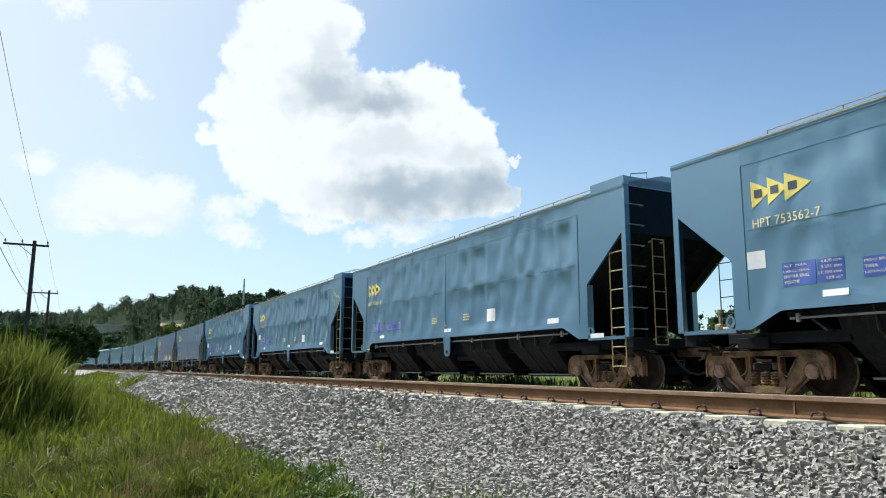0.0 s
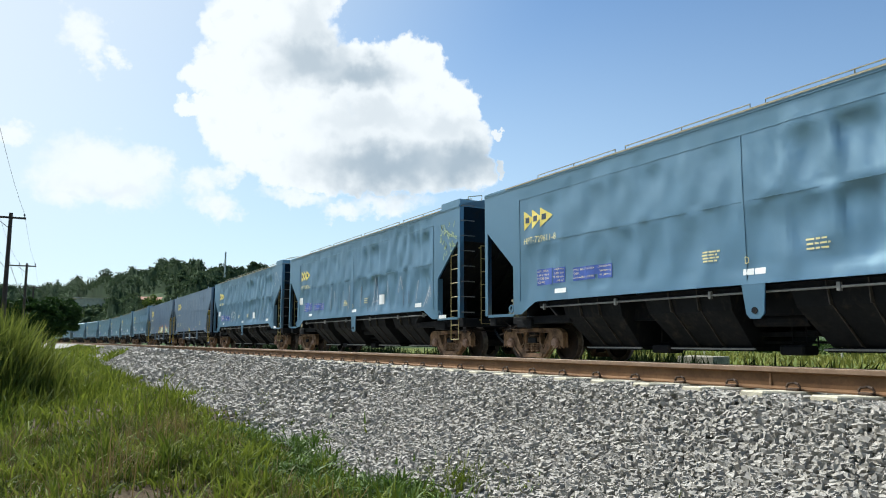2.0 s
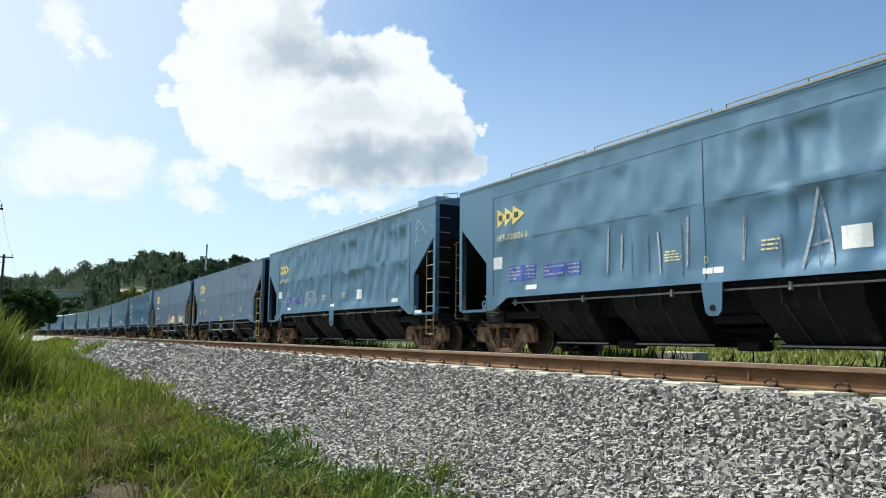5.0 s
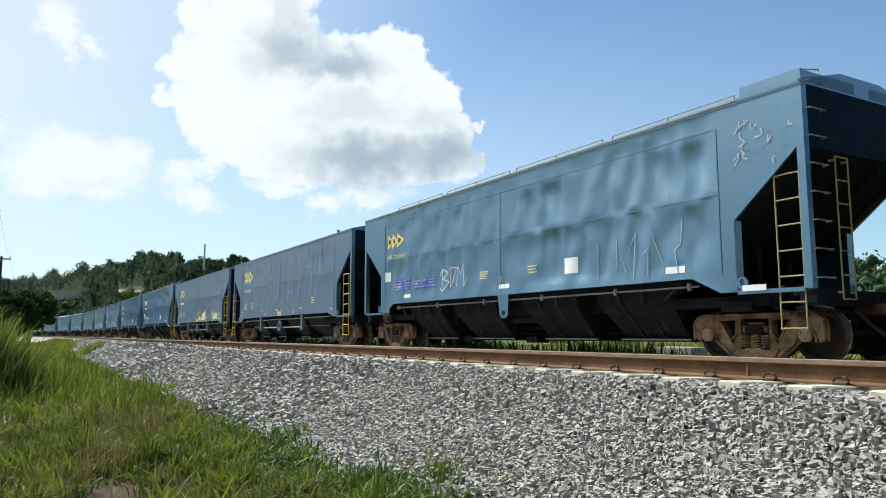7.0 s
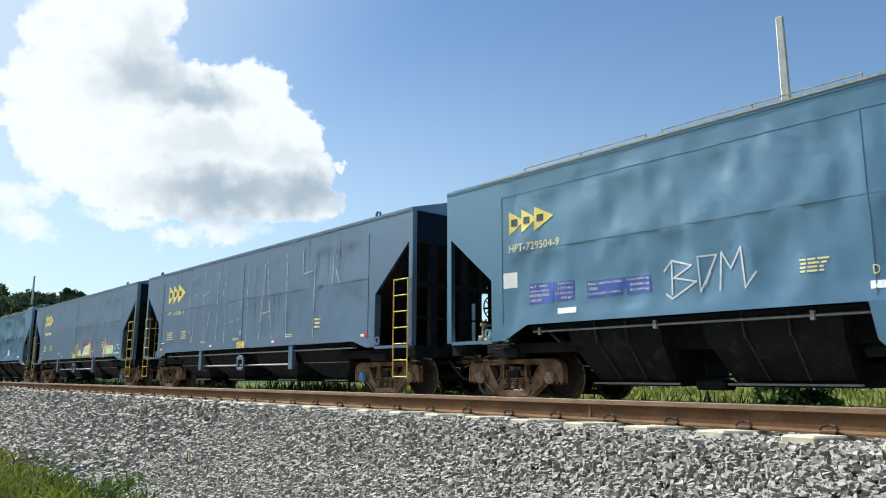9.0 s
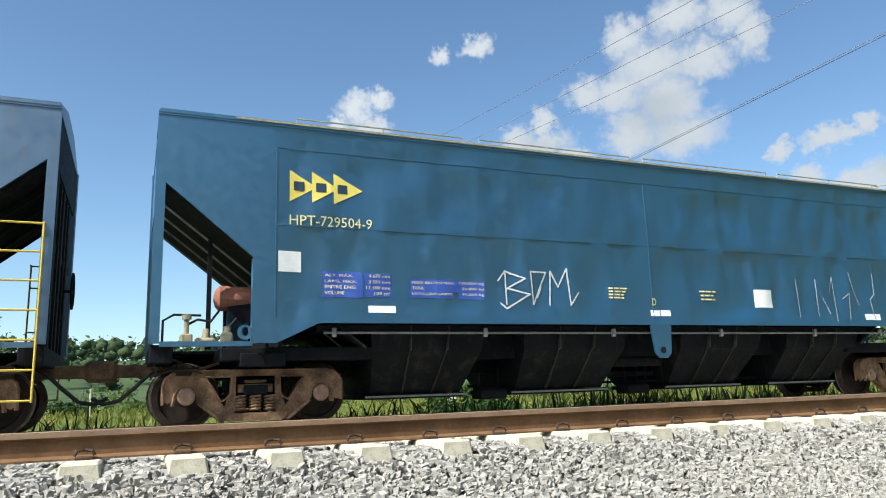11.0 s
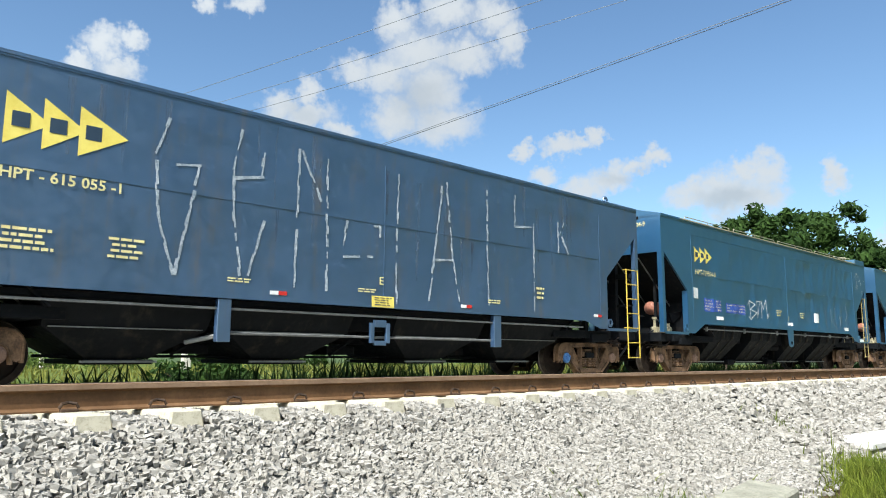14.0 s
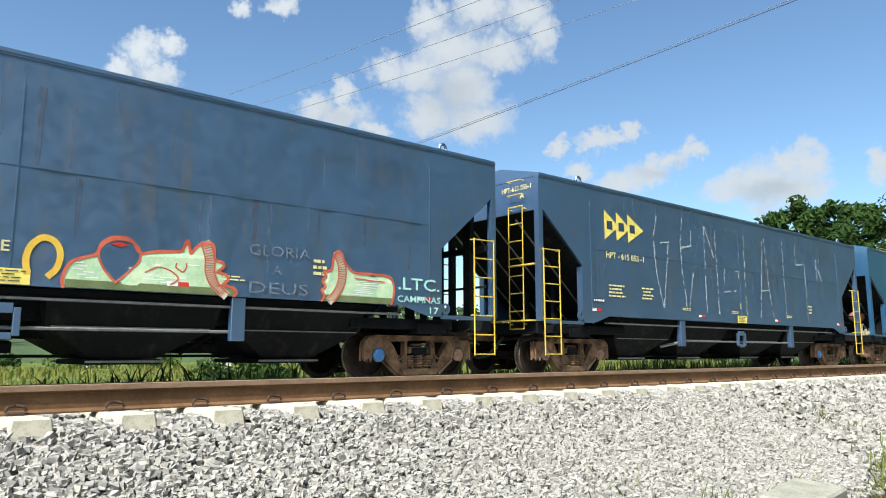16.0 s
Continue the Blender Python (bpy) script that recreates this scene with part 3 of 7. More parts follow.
def stone_shapes(rng, count):
    """Small broken stones: eight uneven corners and sharp facets, sunk in the bed."""
    base = np.array([(x, y, z) for x in (-0.78, 0.78) for y in (-0.78, 0.78) for z in (-0.78, 0.78)])
    quads = ((0, 1, 3, 2), (4, 6, 7, 5), (0, 4, 5, 1), (2, 3, 7, 6), (1, 5, 7, 3))
    faces = np.array([t for a, b, c, d in quads for t in ((a, b, c), (a, c, d))])
    shapes = []
    for _ in range(count):
        v = base * (1 + rng.uniform(-0.5, 0.25, (8, 3)))
        v *= rng.uniform(0.7, 1.3, 3) * np.array([1.08, 0.92, 0.78])
        for _ in range(2):
            cut = rng.normal(size=3)
            cut /= np.linalg.norm(cut)
            d = v @ cut
            v -= np.outer(np.maximum(d - rng.uniform(0.3, 0.5), 0), cut)
        shapes.append(v)
    return shapes, faces


def bed_height(off):
    rows = ((2.2, 0.16), (2.9, 0.20), (3.15, 0.27), (4.0, 0.70), (4.62, 1.05), (4.9, 1.08), (5.1, 1.065), (5.6, 1.065), (6.9, 1.05))
    return np.interp(off, [r[0] for r in rows], [r[1] for r in rows])


def scatter_stones(name, rng, x0, x1, y0, y1, density, size, label, sink=0.25):
    shapes, faces = stone_shapes(rng, 40)
    n = int(density * (x1 - x0) * (y1 - y0))
    x, y = rng.uniform(x0, x1, n), rng.uniform(y0, y1, n)
    # thin out towards the grass
    keep = rng.uniform(0, 1, n) < np.clip((y - y0 + 0.25) / 0.5, 0.25, 1.0)
    edge = 3.02 + 0.16 * np.sin(x * 0.9) + 0.10 * np.sin(x * 2.3 + 1.0)
    keep &= (y > edge - 0.5 * rng.uniform(0, 1, n) ** 3)
    # sleepers and rail stay clear
    near_sleeper = (np.abs(((x - 1.515 + 0.295) % 0.59) - 0.295) < 0.135) & (y > 4.60)
    exposed = np.clip((x + 5.0) / 5.0, 0.0, 1.0)
    keep &= ~(near_sleeper & (rng.uniform(0, 1, n) < exposed))
    keep &= ~((y > NEAR_Y - 0.15) & (y < NEAR_Y + 0.09))
    x, y = x[keep], y[keep]
    n = len(x)
    s = size * rng.uniform(0.55, 1.35, n)
    z = bed_height(y) + s * (0.5 - sink) * rng.uniform(0.2, 1.2, n)
    z += 0.022 * np.clip((y - 4.3) / 0.4, 0, 1) * np.clip((5.0 - y) / 0.1, 0, 1) * np.clip((-x - 0.5) / 4.0, 0, 1)
    a = rng.uniform(0, 2 * math.pi, (n, 3))
    pick = rng.integers(0, len(shapes), n)
    shapes = np.array(shapes)
    v = shapes[pick] * s[:, None, None]
    for axis in range(3):
        c, sn = np.cos(a[:, axis])[:, None], np.sin(a[:, axis])[:, None]
        i, j = (axis + 1) % 3, (axis + 2) % 3
        if axis < 2:
            c, sn = np.cos(a[:, axis] * 0.12 - 0.38)[:, None], np.sin(a[:, axis] * 0.12 - 0.38)[:, None]
        vi, vj = v[:, :, i] * c - v[:, :, j] * sn, v[:, :, i] * sn + v[:, :, j] * c
        v[:, :, i], v[:, :, j] = vi, vj
    v += np.stack([x, y, z], 1)[:, None, :]
    tri = (faces[None] + 8 * np.arange(n)[:, None, None]).reshape(-1, 3)
    me = mesh_from(name, v.reshape(-1, 3).tolist(), tri.tolist(), stone)
    ob = hang(name, me)
    return tagged(ob, label, "ballast", kind="stuff")


rng = np.random.default_rng(7)
scatter_stones("ballast_stones", rng, -9.5, 8.5, 2.75, 5.6, 1900, 0.0256, "loose grey and white crushed ballast stones")
scatter_stones("ballast_stones", rng, -24, -9.5, 2.75, 5.5, 400, 0.041, "loose grey crushed ballast stones beside the grass")
scatter_stones("ballast_stones", rng, -70, -24, 2.75, 5.5, 70, 0.085, "loose grey crushed ballast stones further along")
scatter_stones("ballast_stones", rng, 8.5, 40, 2.75, 5.5, 300, 0.045, "loose pale crushed ballast stones further along")

# ---- bogies ----
WHEEL_R = 0.43


def wheelset(parent, x):
    bm = fresh()
    for side in (-1, 1):
        rim = ((0.0, 0.05), (0.015, 0.10), (-0.01, 0.14), (0.015, 0.33), (0.055, 0.345), (0.055, 0.425), (-0.055, 0.432), (-0.068, 0.458), (-0.082, 0.455),
               (-0.085, 0.35), (-0.045, 0.33), (-0.055, 0.14), (-0.09, 0.10), (-0.09, 0.05))
        lathe(bm, [(side * (0.80 + y), r) for y, r in rim], (0, 0, 0), 36)
        lathe(bm, [(side * 0.95, 0.10), (side * 1.10, 0.12), (side * 1.16, 0.12)], (0, 0, 0), 16)
    rod(bm, (0, -1.0, 0), (0, 1.0, 0), 0.085, 12)
    ob = part("wheelset", bm, wheel_rust, parent, "rusty steel wheels with worn bright rims on one axle")
    ob.data.materials.append(tread_steel)
    for f in ob.data.polygons:
        if math.hypot(f.center.x, f.center.z) > 0.395:
            f.material_index = 1
    ob.location = (x, 0, WHEEL_R)
    return ob


def bearing_cap(parent, x, side, material):
    bm = fresh()
    lathe(bm, [(side * 1.10, 0.115), (side * 1.205, 0.115), (side * 1.225, 0.095), (side * 1.235, 0.05)], (x, 0, WHEEL_R), 18)
    for k in range(3):
        a = 2 * math.pi * k / 3 + 0.5
        cx, cz = x + 0.068 * math.cos(a), WHEEL_R + 0.068 * math.sin(a)
        rod(bm, (cx, side * 1.22, cz), (cx, side * 1.25, cz), 0.02, 6)
    return part("bearing_cap", bm, material, parent, "round axle bearing cap with three bolts")


def side_frame(parent, side):
    """A cast frame with two triangular windows and an opening for the springs."""
    bm = fresh()
    y = side * 1.12
    a, b = y - 0.05, y + 0.05
    for s in (-1, 1):
        def m(pts):
            return [(s * px, pz) for px, pz in pts]
        # half of the top chord with the pedestal round the bearing
        plate(bm, m(((0.0, 0.765), (0.92, 0.765), (1.07, 0.745), (1.15, 0.68), (1.18, 0.58), (1.17, 0.37), (1.13, 0.34), (1.08, 0.37), (1.05, 0.46), (1.0, 0.53),
                     (0.90, 0.56), (0.80, 0.53), (0.75, 0.46), (0.735, 0.35), (0.68, 0.40), (0.68, 0.60), (0.64, 0.675), (0.0, 0.685))), a, b)
        # arm down to the spring seat, and the post beside the springs
        plate(bm, m(((0.73, 0.69), (0.665, 0.68), (0.59, 0.56), (0.455, 0.33), (0.32, 0.20), (0.30, 0.10), (0.42, 0.09), (0.735, 0.36))), a + 0.006, b - 0.006)
        plate(bm, m(((0.265, 0.69), (0.32, 0.69), (0.33, 0.42), (0.41, 0.28), (0.30, 0.17), (0.265, 0.17))), a + 0.012, b - 0.012)
        # flanges along the edges
        box(bm, *sorted((s * 0.02, s * 1.0)), a - 0.03, b + 0.03, 0.752, 0.772, 0.006)
        rod(bm, (s * 0.74, a - 0.018, 0.335), (s * 0.43, a - 0.018, 0.085), 0.024, 6)
        rod(bm, (s * 0.74, b + 0.018, 0.335), (s * 0.43, b + 0.018, 0.085), 0.024, 6)
        # raised rims round the windows and the pedestals
        for yy in (a - 0.008, b + 0.008):
            pipe(bm, [(s * q, yy, z) for q, z in ((0.33, 0.45), (0.325, 0.68), (0.66, 0.675), (0.585, 0.56), (0.455, 0.345), (0.36, 0.40), (0.33, 0.45))], 0.016, 5)
            pipe(bm, [(s * q, yy, z) for q, z in ((1.07, 0.31), (1.045, 0.45), (1.0, 0.535), (0.90, 0.565), (0.80, 0.535), (0.755, 0.45), (0.74, 0.345))], 0.022, 5)
            pipe(bm, [(s * q, yy, z) for q, z in ((0.95, 0.752), (1.08, 0.732), (1.165, 0.665), (1.195, 0.58), (1.19, 0.33))], 0.02, 5)
        rod(bm, (s * 0.50, a - 0.012, 0.715), (s * 0.50, b + 0.012, 0.715), 0.03, 8)
    plate(bm, ((-0.43, 0.19), (0.43, 0.19), (0.37, 0.085), (-0.37, 0.085)), a - 0.022, b + 0.022)
    box(bm, -0.235, 0.235, a + 0.02, b + 0.03, 0.455, 0.575, 0.015)
    box(bm, -0.15, 0.15, a + 0.03, b + 0.022, 0.59, 0.63, 0.01)
    return part("side_frame", bm, rust_cast, parent, "rust-brown cast steel side frame")


def springs(parent, side):
    for x in (-0.2, 0.0, 0.2):
        bm = fresh()
        pts = []
        for k in range(41):
            t = k / 40
            ang = 2 * math.pi * 5 * t
            pts.append((x + 0.075 * math.cos(ang), side * 1.12 + 0.075 * math.sin(ang), 0.21 + 0.21 * t))
        pipe(bm, pts, 0.017, 4)
        part("coil_spring", bm, rust_cast, parent, "worn coil spring")


def bogie(parent, x, caps):
    bm = fresh()
    box(bm, -0.16, 0.16, -1.20, 1.20, 0.43, 0.56, 0.015)
    box(bm, -0.22, 0.22, -0.95, 0.95, 0.50, 0.66, 0.015)
    rod(bm, (0, 0, 0.6), (0, 0, 0.78), 0.19, 16)
    for side in (-1, 1):
        rod(bm, (-0.7, side * 0.55, 0.42), (0.7, side * 0.55, 0.42), 0.03, 6)
        box(bm, -0.46, -0.40, side * 0.55 - 0.1, side * 0.55 + 0.1, 0.2, 0.55, 0.01)
        box(bm, 0.40, 0.46, side * 0.55 - 0.1, side * 0.55 + 0.1, 0.2, 0.55, 0.01)
    # bolster in near-black steel: shade inside the side frames' openings, put in as colour
    ob = part("bogie", bm, under_steel, parent, "rusty two-axle freight bogie")
    ob.location = (x, 0, 0)
    for side in (-1, 1):
        side_frame(ob, side)
        springs(ob, side)
    k = 0
    for ax in (-0.9, 0.9):
        wheelset(ob, ax)
        for side in (-1, 1):
            bearing_cap(ob, ax, side, caps[k % len(caps)])
            k += 1
    return ob


# ---- the wagons ----
HALF_W = 1.62


class Kind:
    def __init__(self, length, eave, cols, amp, seam, notch, kink_in, kink_out, kink_z, paint):
        self.length, self.eave, self.cols, self.amp, self.seam = length, eave, cols, amp, seam
        self.notch, self.kink_in, self.kink_out, self.kink_z, self.paint = notch, kink_in, kink_out, kink_z, paint
        self.half = length / 2

    def bottom(self, u):
        v = min(u, self.length - u)
        return float(np.interp(v, (self.kink_in, self.kink_out), (1.10, self.kink_z)))

    def dent(self, u, z):
        """How far the side sheet is pressed in between its ribs."""
        if u < 1.55 or u > self.length - 1.55:
            return 0.0
        p = (u - 1.55) / (self.length - 3.1) * self.cols
        k, f = int(p), p - int(p)
        row = 0 if z < self.seam else 1
        lo, hi = (self.kink_z + 0.12, self.seam) if row == 0 else (self.seam, self.eave - 0.42)
        g = min(max((z - lo) / (hi - lo), 0.0), 1.0)
        deep = max(0.0, 0.45 + 1.1 * noise.noise((k * 3.7 + 0.3, row * 9.1 + 0.5, self.cols)))
        lean = f + 0.22 * (g - 0.5) + 0.25 * (g - 0.5) * noise.noise((k * 1.9, row * 5.3, 1.0))
        lean = min(max(lean, 0.0), 1.0)
        drop = math.sin(math.pi / 2 * g / 0.68) if g < 0.68 else math.cos(math.pi / 2 * (g - 0.68) / 0.32)
        cell = (1 - abs(2 * lean - 1) ** 2.6) * max(0.0, drop)
        tilt = 0.8 * noise.noise((u * 0.25, row * 3.0, 2.0))
        wave = noise.noise((u * 2.3 + tilt * z, z * 1.5 + row * 7, 4.0)) * 0.8 + noise.noise((u * 4.0 + tilt * z, z * 1.7, 9.0)) * 0.35
        edge = min(1.0, (self.eave - 0.02 - z) / 0.3, (z - self.bottom(u)) / 0.25 if z > self.bottom(u) else 0.0)
        edge = min(edge, (u - 1.55) / 0.35, (self.length - 1.55 - u) / 0.35)
        strong = 0.92 + 0.70 * math.exp(-((u - 0.76 * self.length) / 2.8) ** 2)
        return max(0.0, strong * self.amp * (0.72 * cell * deep + 0.46 * wave + 0.24)) * max(0.0, edge)


DENTED = Kind(15.80, 4.195, 16, 0.068, 2.72, (1.28, 2.25, 3.21), 1.60, 2.17, 1.37, blue_paint)
SMOOTH = Kind(16.10, 4.115, 10, 0.020, 2.71, (1.36, 2.31, 3.39), 1.68, 2.24, 1.26, grey_blue_paint)


def shifted_pieces(name, bm, material, kind, wagon, label=""):
    bmesh.ops.translate(bm, verts=bm.verts, vec=(-kind.half, 0, 0))
    return loose_parts(name, bm, material, wagon, label)


def shifted(name, bm, material, kind, wagon, label="", smooth=False):
    bmesh.ops.translate(bm, verts=bm.verts, vec=(-kind.half, 0, 0))
    return part(name, bm, material, wagon, label, smooth)


def side_sheet(kind, wagon, side):
    u0, u1 = kind.notch[0], kind.length - kind.notch[0]
    nu, nz = (168, 34) if side < 0 else (60, 12)
    verts, faces = [], []
    for i in range(nu + 1):
        u = u0 + (u1 - u0) * i / nu
        zb = kind.bottom(u)
        for j in range(nz + 1):
            z = zb + (kind.eave - zb) * j / nz
            verts.append((u - kind.half, side * (HALF_W - kind.dent(u, z)), z))
    for i in range(nu):
        for j in range(nz):
            q = (i * (nz + 1) + j, (i + 1) * (nz + 1) + j, (i + 1) * (nz + 1) + j + 1, i * (nz + 1) + j + 1)
            faces.append(q if side < 0 else q[::-1])
    return hang("side_sheet", mesh_from("side_sheet", verts, faces, kind.paint, smooth=True), wagon, "painted steel side sheet")


def strips(kind, wagon, side):
    """Seams that stand a little proud of the sheet."""
    bm = fresh()
    y = side * HALF_W

    def bar(u, z, du, dz):
        n = int(max(du, dz) / 0.12) + 1
        for k in range(n):
            a, b = (u + du * k / n, u + du * (k + 1) / n) if du > dz else (u, u + du)
            c, d = (z, z + dz) if du > dz else (z + dz * k / n, z + dz * (k + 1) / n)
            inset = kind.dent((a + b) / 2, (c + d) / 2)
            yy = side * (HALF_W - inset)
            box(bm, a, b, min(yy - side * 0.01, yy + side * 0.008), max(yy - side * 0.01, yy + side * 0.008), c, d)
    bar(kind.notch[0] + 0.30, kind.seam, kind.length - 2 * kind.notch[0] - 0.6, 0.012)
    for u in (kind.notch[0] + 0.28, kind.length / 2, kind.length - kind.notch[0] - 0.28):
        bar(u, kind.kink_z + 0.05, 0.014, kind.eave - kind.kink_z - 0.4)
    if kind.cols > 12:
        bar(kind.notch[0] + 0.28, kind.eave - 0.36, kind.length - 2 * kind.notch[0] - 0.56, 0.008)
    box(bm, 0.0, kind.length, min(y, y + side * 0.012), max(y, y + side * 0.012), kind.eave - 0.05, kind.eave + 0.004)
    return shifted("side_seams", bm, kind.paint, kind, wagon)


def end_frame(kind, wagon, side, right, tall):
    """The corner: post, gusset plate and sill bar, with the open triangle between."""
    tip_u, tip_z, top_z = kind.notch
    outline = [(0.0, 1.10), (0.125, 1.10), (0.125, top_z), (tip_u, tip_z), (tip_u, kind.eave + tall), (0.0, kind.eave + tall)]
    if tall:
        outline[4] = (tip_u - 0.22, kind.eave + tall)
        outline.insert(4, (tip_u - 0.22, kind.eave))
        outline.insert(4, (tip_u, kind.eave))
    bm = fresh()
    y0, y1 = sorted((side * HALF_W, side * (HALF_W - 0.05)))
    fix = (lambda u: kind.length - u) if right else (lambda u: u)
    plate(bm, [(fix(u), z) for u, z in outline], y0, y1)
    a, b = sorted((fix(0.127), fix(tip_u - 0.002)))
    box(bm, a, b, y0 + 0.004, y1 - 0.002, 1.06, 1.125)
    a, b = sorted((fix(tip_u - 0.012), fix(tip_u + 0.06)))
    box(bm, a, b, *sorted((side * (HALF_W - 0.006), side * (HALF_W - 0.16))), 1.103, tip_z)
    ya, yb = sorted((side * (HALF_W - 0.012), side * (HALF_W - 0.13)))
    a, b = sorted((fix(0.006), fix(0.10)))
    box(bm, a, b, ya, yb, 1.104, kind.eave - 0.01)
    # lifting eye by the sill
    u = fix(tip_u - 0.10)
    yy = side * (HALF_W + 0.004)
    ring = [(u + 0.10 * math.cos(q), 1.24 + 0.10 * math.sin(q)) for q in (2 * math.pi * k / 14 for k in range(14))]
    inner = [(u + 0.045 * math.cos(q), 1.25 + 0.06 * math.sin(q)) for q in (2 * math.pi * k / 14 for k in range(14))]
    for k in range(14):
        j = (k + 1) % 14
        plate(bm, [ring[k], ring[j], inner[j], inner[k]], min(yy, yy - side * 0.03), max(yy, yy - side * 0.03))
    return shifted("corner_frame", bm, kind.paint, kind, wagon, "corner post with sloping gusset plate")


def body_ends(kind, wagon):
    top_z, z_apex = kind.notch[2], kind.eave + 0.30
    for right in (False, True):
        fix = (lambda u: kind.length - u) if right else (lambda u: u)
        bm = fresh()
        # upper end sheet with its gable
        ring = [(-1.56, top_z), (1.56, top_z), (1.56, kind.eave - 0.01), (0.55, z_apex - 0.02), (-0.55, z_apex - 0.02), (-1.56, kind.eave - 0.01)]
        a, b = fix(0.03), fix(0.06)
        va = [bm.verts.new((a, y, z)) for y, z in ring]
        vb = [bm.verts.new((b, y, z)) for y, z in ring]
        bm.faces.new(va)
        bm.faces.new(vb[::-1])
        for k in range(6):
            j = (k + 1) % 6
            bm.faces.new((va[k], vb[k], vb[j], va[j]))
        # east sheet takes the colour with shade in it, west sheet the plain paint
        shifted("end_sheet", bm, shaded_end_paint if right else kind.paint, kind, wagon, "upper end sheet")
        bm = fresh()
        low_u, low_z = 2.85, 1.02
        slab(bm, [(fix(0.07), -1.55, top_z), (fix(low_u), -1.55, low_z), (fix(low_u), 1.55, low_z), (fix(0.07), 1.55, top_z)], 0.03 if not right else -0.03)
        # near-black steel for the sheet, the shade on its underside put into the colour
        shifted("slope_sheet", bm, under_steel, kind, wagon, "sloping floor sheet coloured dark as its shade")
        bm = fresh()
        for y in (-0.85, -0.15, 0.55, 1.2):
            for t0, t1 in ((0.02, 0.98),):
                p = Vector((fix(0.07 + (low_u - 0.07) * t0), y, top_z + (low_z - top_z) * t0 - 0.07))
                q = Vector((fix(0.07 + (low_u - 0.07) * t1), y, top_z + (low_z - top_z) * t1 - 0.07))
                rod(bm, p, q, 0.045 if right else 0.02, 4)
        # sun on the west ribs and shade on the east ones are coloured in
        shifted_pieces("slope_rib", bm, under_steel if right else pale_pipe, kind, wagon, "rib under the slope sheet, its light or shade put into the colour")
        # end sill, uprights and coupler
        bm = fresh()
        a, b = sorted((fix(0.02), fix(0.30)))
        box(bm, a, b, -1.50, 1.50, 0.86, 1.09, 0.012)
        a, b = sorted((fix(0.32), fix(kind.notch[0] + 0.1)))
        box(bm, a, b, -0.55, 0.55, 1.02, 1.06)
        a, b = sorted((fix(0.9), fix(3.1)))
        box(bm, a, b, -1.38, 1.38, 0.88, 1.055, 0.012)
        for y in (-0.42, 0.42):
            a, b = sorted((fix(1.72), fix(1.82)))
            box(bm, a, b, y - 0.05, y + 0.05, 1.0, 2.0)
        a, b = sorted((fix(1.15), fix(1.75)))
        box(bm, a, b, -1.45, 1.45, 0.80, 0.98, 0.012)
        shifted_pieces("end_sill", bm, under_steel, kind, wagon)
        bm = fresh()
        a, b = sorted((fix(-0.42), fix(0.3)))
        box(bm, a, b, -0.085, 0.085, 0.72, 0.90, 0.02)
        a, b = sorted((fix(-0.62), fix(-0.36)))
        box(bm, a, b, -0.15, 0.12, 0.66, 0.96, 0.05)
        shifted("coupler", bm, rust_cast, kind, wagon, "rusty knuckle coupler")
        bm = fresh()
        rod(bm, (fix(0.15), -1.30, 0.80), (fix(0.15), -0.30, 0.74), 0.022, 6)
        rod(bm, (fix(0.30), -1.20, 0.93), (fix(0.75), -1.15, 0.70), 0.018, 5)
        rod(bm, (fix(0.45), -0.90, 0.84), (fix(0.10), -1.25, 0.62), 0.016, 5)
        pipe(bm, [(fix(0.9), -1.25, 0.86), (fix(0.6), -1.28, 0.76), (fix(0.3), -1.22, 0.78), (fix(0.05), -1.05, 0.70)], 0.02, 6)
        a, b = sorted((fix(0.36), fix(0.56)))
        box(bm, a, b, -1.22, -1.05, 0.70, 0.86, 0.015)
        for ob in shifted_pieces("end_rigging", bm, wheel_rust, kind, wagon):
            ob["label"] = "rusty rod of the brake rigging"
        bm = fresh()
        pts = [(fix(0.1), -0.45, 0.8), (fix(-0.1), -0.45, 0.60), (fix(-0.32), -0.40, 0.40), (fix(-0.52), -0.32, 0.36), (fix(-0.66), -0.22, 0.44)]
        pipe(bm, pts, 0.028, 8)
        shifted("brake_hose", bm, rubber, kind, wagon, "black rubber brake hose")


def roof(kind, wagon):
    verts, faces = [], []
    prof = ((-HALF_W - 0.02, kind.eave - 0.02), (-HALF_W - 0.02, kind.eave + 0.03), (-0.55, kind.eave + 0.30), (0.55, kind.eave + 0.30), (HALF_W + 0.02, kind.eave + 0.03), (HALF_W + 0.02, kind.eave - 0.02))
    bm = fresh()
    a = [bm.verts.new((0.02, y, z)) for y, z in prof]
    b = [bm.verts.new((kind.length - 0.02, y, z)) for y, z in prof]
    bm.faces.new(a)
    bm.faces.new(b[::-1])
    for k in range(6):
        j = (k + 1) % 6
        bm.faces.new((a[k], b[k], b[j], a[j]))
    shifted("roof", bm, kind.paint, kind, wagon, "low gabled steel roof")
    bm = fresh()
    top = kind.eave + 0.305
    box(bm, 0.6, kind.length - 0.6, -0.32, 0.32, top, top + 0.10, 0.02)
    for k in range(int(kind.length - 2)):
        box(bm, 1.0 + k, 1.06 + k, -0.36, 0.36, top + 0.001, top + 0.125)
    shifted("roof_hatch", bm, under_steel, kind, wagon, "long loading hatch along the ridge")


